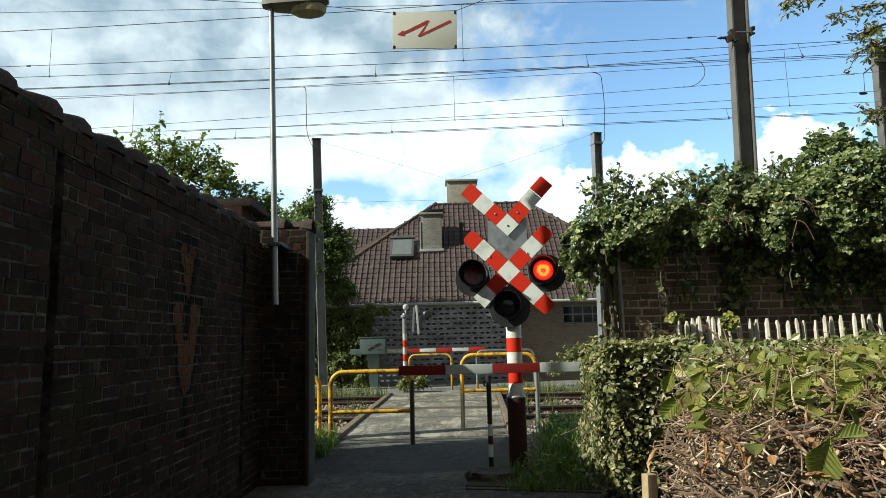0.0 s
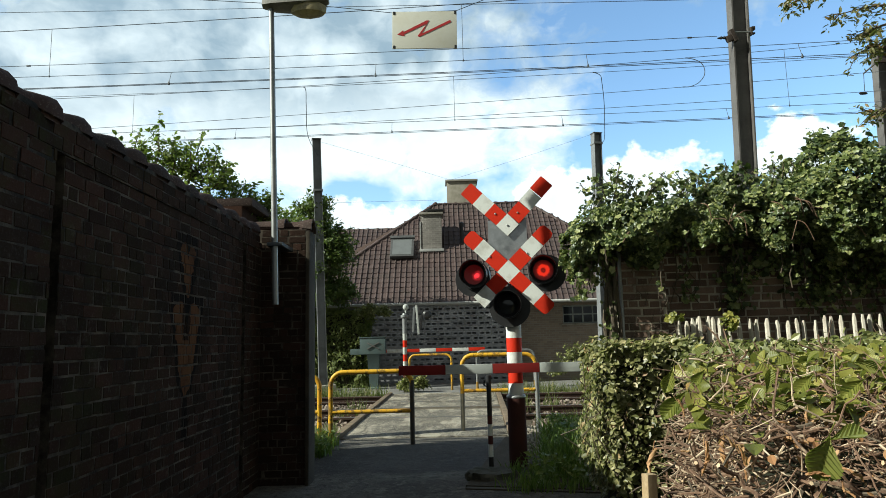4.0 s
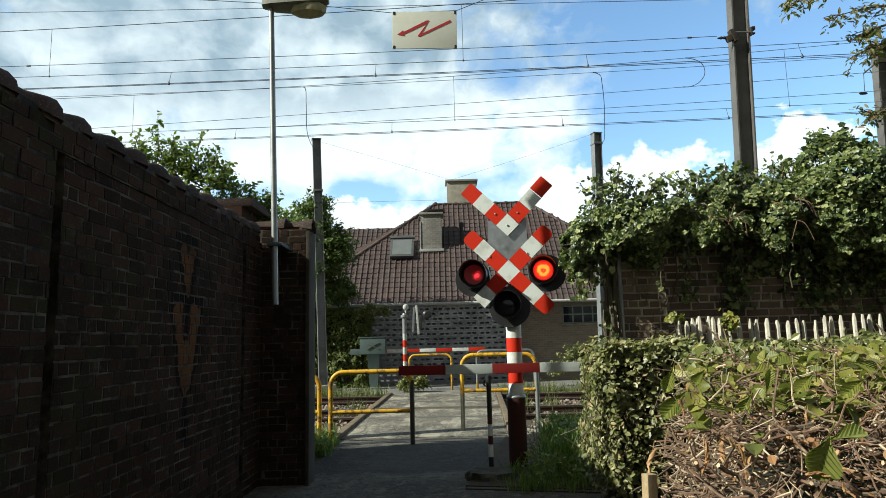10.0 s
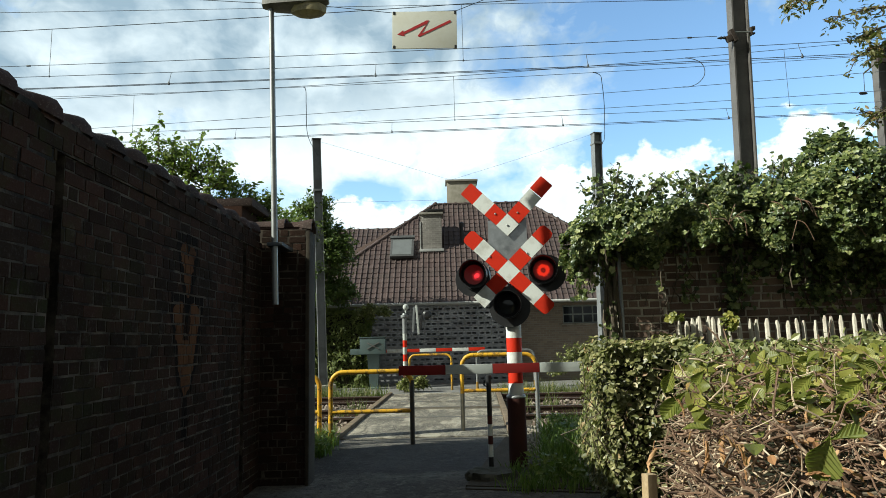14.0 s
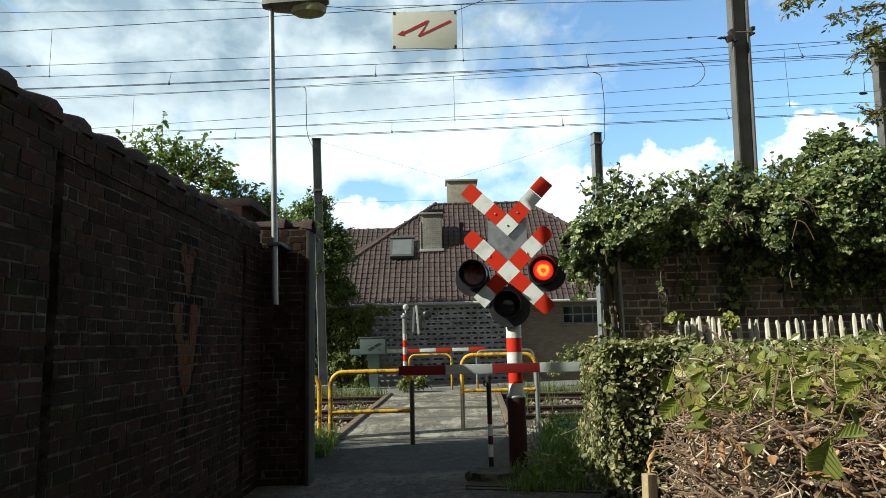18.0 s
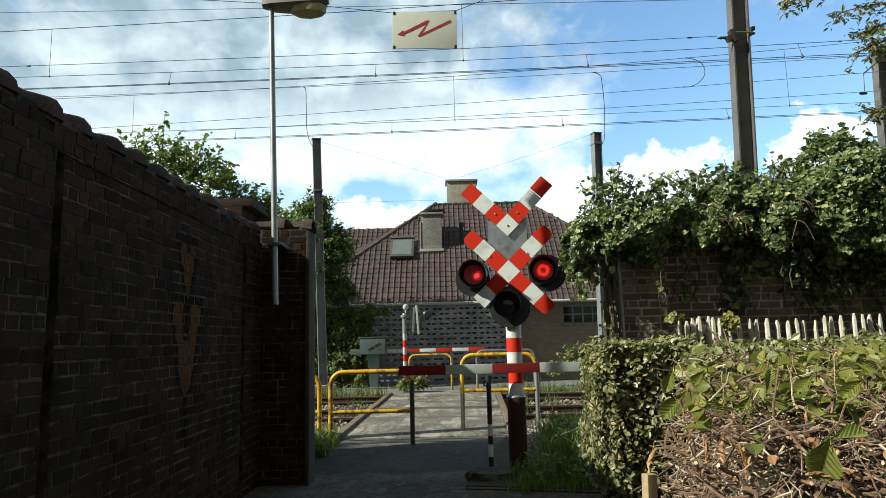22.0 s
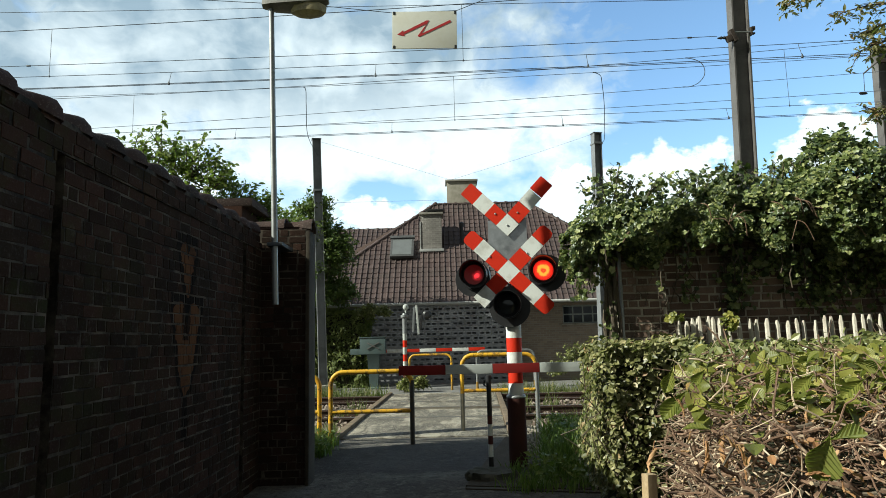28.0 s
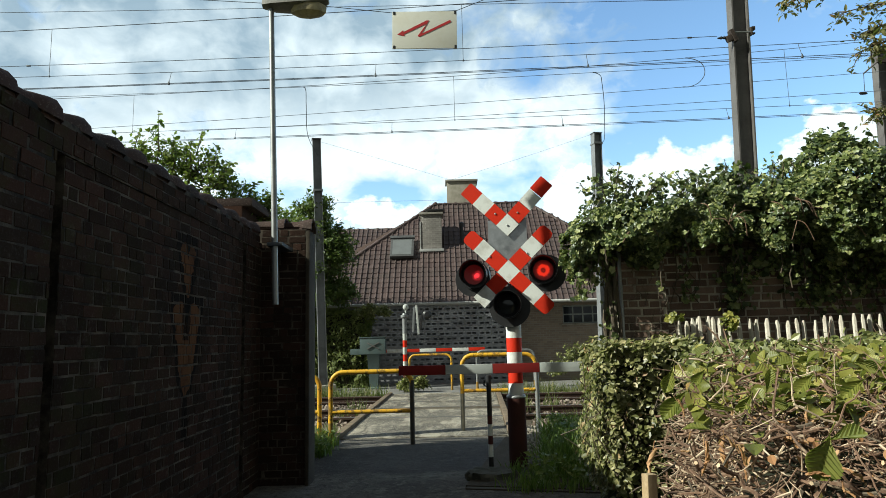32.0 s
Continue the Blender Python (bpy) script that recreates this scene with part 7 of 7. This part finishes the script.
# ---- grass and weeds ----
def blades(name, centres, per, height, material, label, spread=0.06, width=0.006, ground=0.0):
    P, F, b = [], [], 0
    for (cx, cy, s) in centres:
        for i in range(per):
            x, y = cx + rng.normal(0, spread), cy + rng.normal(0, spread)
            h = height * s * rng.uniform(0.45, 1.25)
            a = rng.uniform(0, 2 * math.pi)
            lx, ly = rng.normal(0, 0.35) * h, rng.normal(0, 0.35) * h
            wx, wy = width * math.cos(a), width * math.sin(a)
            P += [(x - wx, y - wy, ground), (x + wx, y + wy, ground), (x + lx * 0.4 - wx * 0.8, y + ly * 0.4 - wy * 0.8, ground + h * 0.6), (x + lx * 0.4 + wx * 0.8, y + ly * 0.4 + wy * 0.8, ground + h * 0.6), (x + lx, y + ly, ground + h)]
            F += [(b, b + 1, b + 3, b + 2), (b + 2, b + 3, b + 4)]
            b += 5
    return tagged(part(name, raw(name, P, F, material), None), label, "grass", "", "stuff")


blades("grass", [(0.97 + 0.17 * (y - 6.6) + 1.05 * rng.random(), y, rng.uniform(0.5, 1.25)) for y in rng.uniform(6.6, 9.3, 200)], 26, 0.29, GRASS, "tall rough green grass beside the crossing signal", 0.08, 0.007)
blades("grass", [(rng.uniform(0.6, 1.75), rng.uniform(6.0, 6.9), rng.uniform(0.4, 1.0)) for i in range(70)], 18, 0.16, GRASS, "short weedy grass on the soil bed", 0.07, 0.006)
blades("grass", [(rng.uniform(-1.95, -1.52), rng.uniform(8.0, 9.1), rng.uniform(0.5, 1.2)) for i in range(60)], 20, 0.22, GRASS, "bright green weeds beside the railing", 0.06, 0.008)
blades("dry_weeds", [(rng.choice([rng.uniform(-6, -1.6), rng.uniform(1.3, 5)]), rng.uniform(12.9, 14.4), rng.uniform(0.4, 1.1)) for i in range(60)]
       + [(rng.choice([rng.uniform(-6, -1.6), rng.uniform(1.4, 5)]), rng.uniform(16.7, 17.6), rng.uniform(0.5, 1.4)) for i in range(260)]
       + [(rng.uniform(-3.5, -1.65), rng.uniform(9.6, 10.6), rng.uniform(0.4, 0.9)) for i in range(40)], 14, 0.3, FLOWERED, "dry pale weeds growing in the ballast", 0.09, 0.007, -0.06)
P, N = [], []
for i in range(420):
    P.append((rng.uniform(0.75, 1.7), rng.uniform(6.1, 6.9), rng.uniform(0.03, 0.2)))
    N.append((0, -0.3, 1))
for i in range(900):
    y = rng.uniform(7.4, 9.3)
    P.append((1.2 + 0.12 * (y - 7.4) + abs(rng.normal(0, 0.35)), y, rng.uniform(0.05, 0.34)))
    N.append((-0.4, -0.4, 0.8))
for i in range(260):
    P.append((rng.uniform(-2.0, -1.5), rng.uniform(8.0, 9.0), rng.uniform(0.03, 0.22)))
    N.append((0, -0.3, 1))
tagged(leafage("ground_leaves", np.array(P), np.array(N), 0.062, LEAF_WEED, None, "small", 0.5), "low broad-leaved weeds on the soil", "weeds", "", "stuff")

# ---- clouds: a far sheet that drifts east ----
AZ0, AZ1, EL0, EL1 = -64.0, 64.0, -4.0, 38.0


def cloud_sheet():
    nx, ny, R = 64, 24, 1500.0
    me = bpy.data.meshes.new("cloud_sheet")
    vs, fs, uv = [], [], []
    for j in range(ny + 1):
        for i in range(nx + 1):
            az, el = radians(AZ0 + (AZ1 - AZ0) * i / nx), radians(EL0 + (EL1 - EL0) * j / ny)
            vs.append((R * math.sin(az) * math.cos(el), R * math.cos(az) * math.cos(el), R * math.sin(el)))
            uv.append((AZ0 + (AZ1 - AZ0) * i / nx, EL0 + (EL1 - EL0) * j / ny))
    for j in range(ny):
        for i in range(nx):
            a = j * (nx + 1) + i
            fs.append((a, a + nx + 1, a + nx + 2, a + 1))
    me.from_pydata(vs, [], fs)
    layer = me.uv_layers.new(name="angles")
    for lp in me.loops:
        layer.data[lp.index].uv = uv[lp.vertex_index]
    me.materials.append(CLOUD)
    me.shade_smooth()
    ob = tagged(new("backdrop", me), "bright white cumulus clouds drifting over a blue sky", "clouds", "", "structure")
    ob.location = (0, 0, 1.35)
    return ob


k = Mat("cloud")
at = k.n.new("ShaderNodeUVMap").outputs[0]
warp = k.n.new("ShaderNodeTexNoise")
warp.inputs["Scale"].default_value, warp.inputs["Detail"].default_value = 0.13, 3
k.l.new(at, warp.inputs["Vector"])
sh = k.n.new("ShaderNodeVectorMath")
sh.operation = "MULTIPLY_ADD"
k.l.new(warp.outputs["Color"], sh.inputs[0])
sh.inputs[1].default_value = (5, 4, 0)
k.l.new(at, sh.inputs[2])
body = k.noise(0.15, 9, 0.58, at=sh.outputs[0], stretch=(0.72, 1.0, 1.0))
sep = k.n.new("ShaderNodeSeparateXYZ")
k.l.new(at, sep.inputs[0])
# more cover low down and towards the west; open blue high in the east
cover = k.math("MULTIPLY_ADD", sep.outputs[0], -0.0042, 0.03)
for az, el, wx, wy, amt in ((-8.0, 12.3, 2.2, 1.6, -0.22), (18.0, 17.2, 6.0, 1.8, -0.12), (20, 14.5, 9, 2.6, -0.10), (31, 19, 10, 6, -0.14), (-9, 13.5, 3, 1.2, -0.10), (-26, 25, 12, 5, 0.10), (0, 18.5, 13, 4.0, 0.18), (-8, 26, 14, 4.5, 0.16), (13, 18.5, 4, 2.5, -0.12), (14, 26, 7, 4, -0.12), (-15, 13, 4, 1.6, -0.12)):
    gx = k.math("DIVIDE", k.math("SUBTRACT", sep.outputs[0], az), wx)
    gy = k.math("DIVIDE", k.math("SUBTRACT", sep.outputs[1], el), wy)
    rr2 = k.math("ADD", k.math("MULTIPLY", gx, gx), k.math("MULTIPLY", gy, gy))
    cover = k.math("ADD", cover, k.math("MULTIPLY", k.math("EXPONENT", k.math("MULTIPLY", rr2, -1.0)), amt))
dens = k.math("ADD", body, cover)
veil = k.mask(dens, 0.445, 0.62)
# heaped cumulus with crisp tops, low over the roofs
heap = k.noise(0.42, 9, 0.56, at=at, stretch=(0.8, 1.0, 1.0))
rise = -0.44
for az, el, wx, wy, amt in ((17.0, 12.8, 6.2, 3.3, 0.72), (8.7, 12.0, 3.4, 3.0, 0.64), (-9.5, 10.8, 4.2, 2.7, 0.58), (29.5, 14.2, 5.0, 3.4, 0.62), (-3.5, 10.4, 2.8, 2.4, 0.54), (5.5, 20.0, 5.0, 1.8, 0.34)):
    gx = k.math("DIVIDE", k.math("SUBTRACT", sep.outputs[0], az), wx)
    gy = k.math("DIVIDE", k.math("SUBTRACT", sep.outputs[1], el), wy)
    rr2 = k.math("ADD", k.math("MULTIPLY", gx, gx), k.math("MULTIPLY", gy, gy))
    rise = k.math("ADD", k.math("MULTIPLY", k.math("EXPONENT", k.math("MULTIPLY", rr2, -1.0)), amt), rise)
crisp = k.mask(k.math("ADD", heap, rise), 0.42, 0.50)
alpha = k.math("MAXIMUM", veil, crisp)
shade = k.noise(0.17, 6, 0.52, at=sh.outputs[0], stretch=(0.7, 1.0, 1.0))
tone = k.mix(k.math("MULTIPLY", k.math("SUBTRACT", 1.0, crisp), k.math("MULTIPLY", k.mask(shade, 0.28, 0.55), k.mask(k.math("MULTIPLY_ADD", sep.outputs[0], -0.10, sep.outputs[1]), 17.5, 24.5))), (1.0, 1.0, 1.0), (0.36, 0.435, 0.51))
tone = k.mix(k.math("MULTIPLY", k.mask(k.noise(0.5, 8, 0.6, at=sh.outputs[0]), 0.35, 0.7), 0.5), tone, k.mix(1.0, tone, (0.76, 0.82, 0.88), "MULTIPLY"))
em = k.n.new("ShaderNodeEmission")
k.l.new(tone, em.inputs[0])
em.inputs[1].default_value = 0.83
tp = k.n.new("ShaderNodeBsdfTransparent")
mx = k.n.new("ShaderNodeMixShader")
k.l.new(alpha, mx.inputs[0])
k.l.new(tp.outputs[0], mx.inputs[1])
k.l.new(em.outputs[0], mx.inputs[2])
k.l.new(mx.outputs[0], k.n["Material Output"].inputs[0])
CLOUD = k.m
CLOUD.cycles.emission_sampling = "NONE"
clouds = cloud_sheet()

# ---- roof tiles and bricks ----
tile_field(front_keep, -6.1, 8.5, 22, (0, EAVE_Y, EAVE_Z), 300, 8)
# west wall: x of the face runs along +y
WM = Matrix.Translation((WX, 3.10, 0)) @ pose(0, 0, 0, 0, 0, 90)
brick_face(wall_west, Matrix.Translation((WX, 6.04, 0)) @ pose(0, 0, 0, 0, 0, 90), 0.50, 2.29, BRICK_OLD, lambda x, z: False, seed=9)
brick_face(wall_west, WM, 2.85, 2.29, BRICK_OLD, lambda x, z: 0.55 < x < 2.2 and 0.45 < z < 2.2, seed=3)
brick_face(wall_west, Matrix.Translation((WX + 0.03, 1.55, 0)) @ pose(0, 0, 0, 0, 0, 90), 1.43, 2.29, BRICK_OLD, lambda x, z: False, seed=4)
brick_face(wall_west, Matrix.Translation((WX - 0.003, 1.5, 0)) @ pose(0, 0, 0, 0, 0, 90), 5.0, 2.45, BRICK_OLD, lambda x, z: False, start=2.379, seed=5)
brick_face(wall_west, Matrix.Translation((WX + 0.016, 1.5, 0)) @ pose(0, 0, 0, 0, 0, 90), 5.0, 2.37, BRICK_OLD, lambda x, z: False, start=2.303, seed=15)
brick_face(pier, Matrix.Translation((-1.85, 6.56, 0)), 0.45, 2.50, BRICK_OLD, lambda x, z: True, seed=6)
brick_face(wall_east, Matrix.Translation((2.07, EY, 0)), 3.9, 2.4, BRICK_GREY, lambda x, z: z > 1.0 and x < 2.3, course=0.072, seed=7, joint=0.013, proud=0.006, stretcher=0.205)
brick_face(wall_east, Matrix.Translation((1.66, EY - 0.11, 0)), 0.40, 2.4, BRICK_GREY, lambda x, z: False, course=0.070, seed=8, joint=0.013, proud=0.006, stretcher=0.205)


def motions():
    """The drifting clouds, the flashing lamps and the wind in the shoots."""
    walk(clouds, [(t, pose(0, 0, 1.35, 0, 0, -0.092 * t)) for t in (0.0, 8.0, 16.0, 24.0, 32.0)])

    def flash(ob, beat, steps):
        """Turns a drum to show its lit (0), fading (90, 270) or dull (180) reflector, again and again."""
        rows = sorted((beat * n + ph, a) for n in range(-1, int(32 / beat) + 2) for ph, a in steps)
        inside = [r for r in rows if 0.0 < r[0] < 32.0]
        before, after = [r for r in rows if r[0] <= 0.0][-1], [r for r in rows if r[0] >= 32.0][0]
        first = before[1] + (inside[0][1] - before[1]) * (0.0 - before[0]) / (inside[0][0] - before[0])
        last = inside[-1][1] + (after[1] - inside[-1][1]) * (32.0 - inside[-1][0]) / (after[0] - inside[-1][0])
        here = ob.matrix_basis.translation.copy()
        walk(ob, [(t, Matrix.Translation(here) @ pose(0, 0, 0, 0, 0, a)) for t, a in [(0.0, first)] + inside + [(32.0, last)]])

    # the right lamp beats every 0.9 s; the left one goes dark at every other beat
    flash(flash_right, 0.9, [(0.0, 0), (0.02, 0), (0.15, 0), (0.31, 0), (0.33, 0), (0.35, 45), (0.37, 90), (0.39, 90), (0.53, 90), (0.55, 90), (0.57, 135), (0.59, 180), (0.61, 180), (0.72, 180),
                             (0.74, 180), (0.76, 225), (0.78, 270), (0.80, 270), (0.83, 270), (0.85, 315), (0.87, 360), (0.89, 360)])
    flash(flash_left, 1.8, [(-0.12, 0), (-0.10, 0), (-0.08, 45), (-0.06, 90), (-0.04, 135), (-0.02, 180), (0.0, 180), (0.17, 180), (0.31, 180), (0.33, 180), (0.35, 120), (0.37, 60), (0.39, 0), (0.42, 0), (0.7, 0), (1.4, 0)])

    gust = [(0, 2), (1, 4), (2, 1.5), (3, 1), (5, 1), (7, 0), (9, 0.2), (11.5, -0.6), (14, 1), (15.5, 3), (16.5, 3.2), (17, 1), (18, 5), (19, 7.5), (19.5, 5), (20.5, 8), (22, 6.5), (22.5, 9), (23.5, 8.5), (24, 4.5), (25.5, 1.5), (26.5, 2.5), (27.5, 3), (28.5, 6), (29, 7), (29.5, 5), (30.5, 7), (31.5, 6), (32, 0.5)]
    for i, sp in enumerate(sprays):
        here, d = sp.matrix_basis.translation.copy(), (1.0, 0.7, 0.9, 0.6, 0.8)[i % 5]
        walk(sp, [(t, Matrix.Translation(here) @ pose(0, 0, 0, 0, a * 0.75 * d, 0)) for t, a in gust])
    sway = [(0, 0), (1, 0.1), (2, -0.3), (3, 0.2), (6, 0.1), (8, 0.5), (10, 0.3), (11, 0.6), (11.5, -0.4), (12.5, 0.6), (13.5, -0.9), (14.5, 0.9), (16, 1.1), (17, 0.2), (18, 0.1), (19, -1.0), (20, -0.6), (21, -1.3), (22, -0.6), (23, -1.4), (24, 0.0), (25, 1.2), (26, 0.4), (27, -0.6), (28, -1.2), (29, -0.8), (30, -1.0), (31, -1.4), (32, -1.8)]
    for i, bo in enumerate(boughs):
        here, d = bo.matrix_basis.translation.copy(), (0.6, 1.0, 0.9, 1.0, 0.8)[i]
        shift = (0.0, 0.15, 0.08, 0.05, 0.05)[i]
        rows = []
        for t, a in sway:
            f = 1 - math.exp(-2 * (1.2 - a))
            rows.append((t, Matrix.Translation(here + Vector((shift * f + 0.02 * (1.2 - a) * (i > 0), 0, 0))) @ pose(0, 0, 0, 0, 5.9 * f * d, 0.3 * a)))
        walk(bo, rows)


motions()
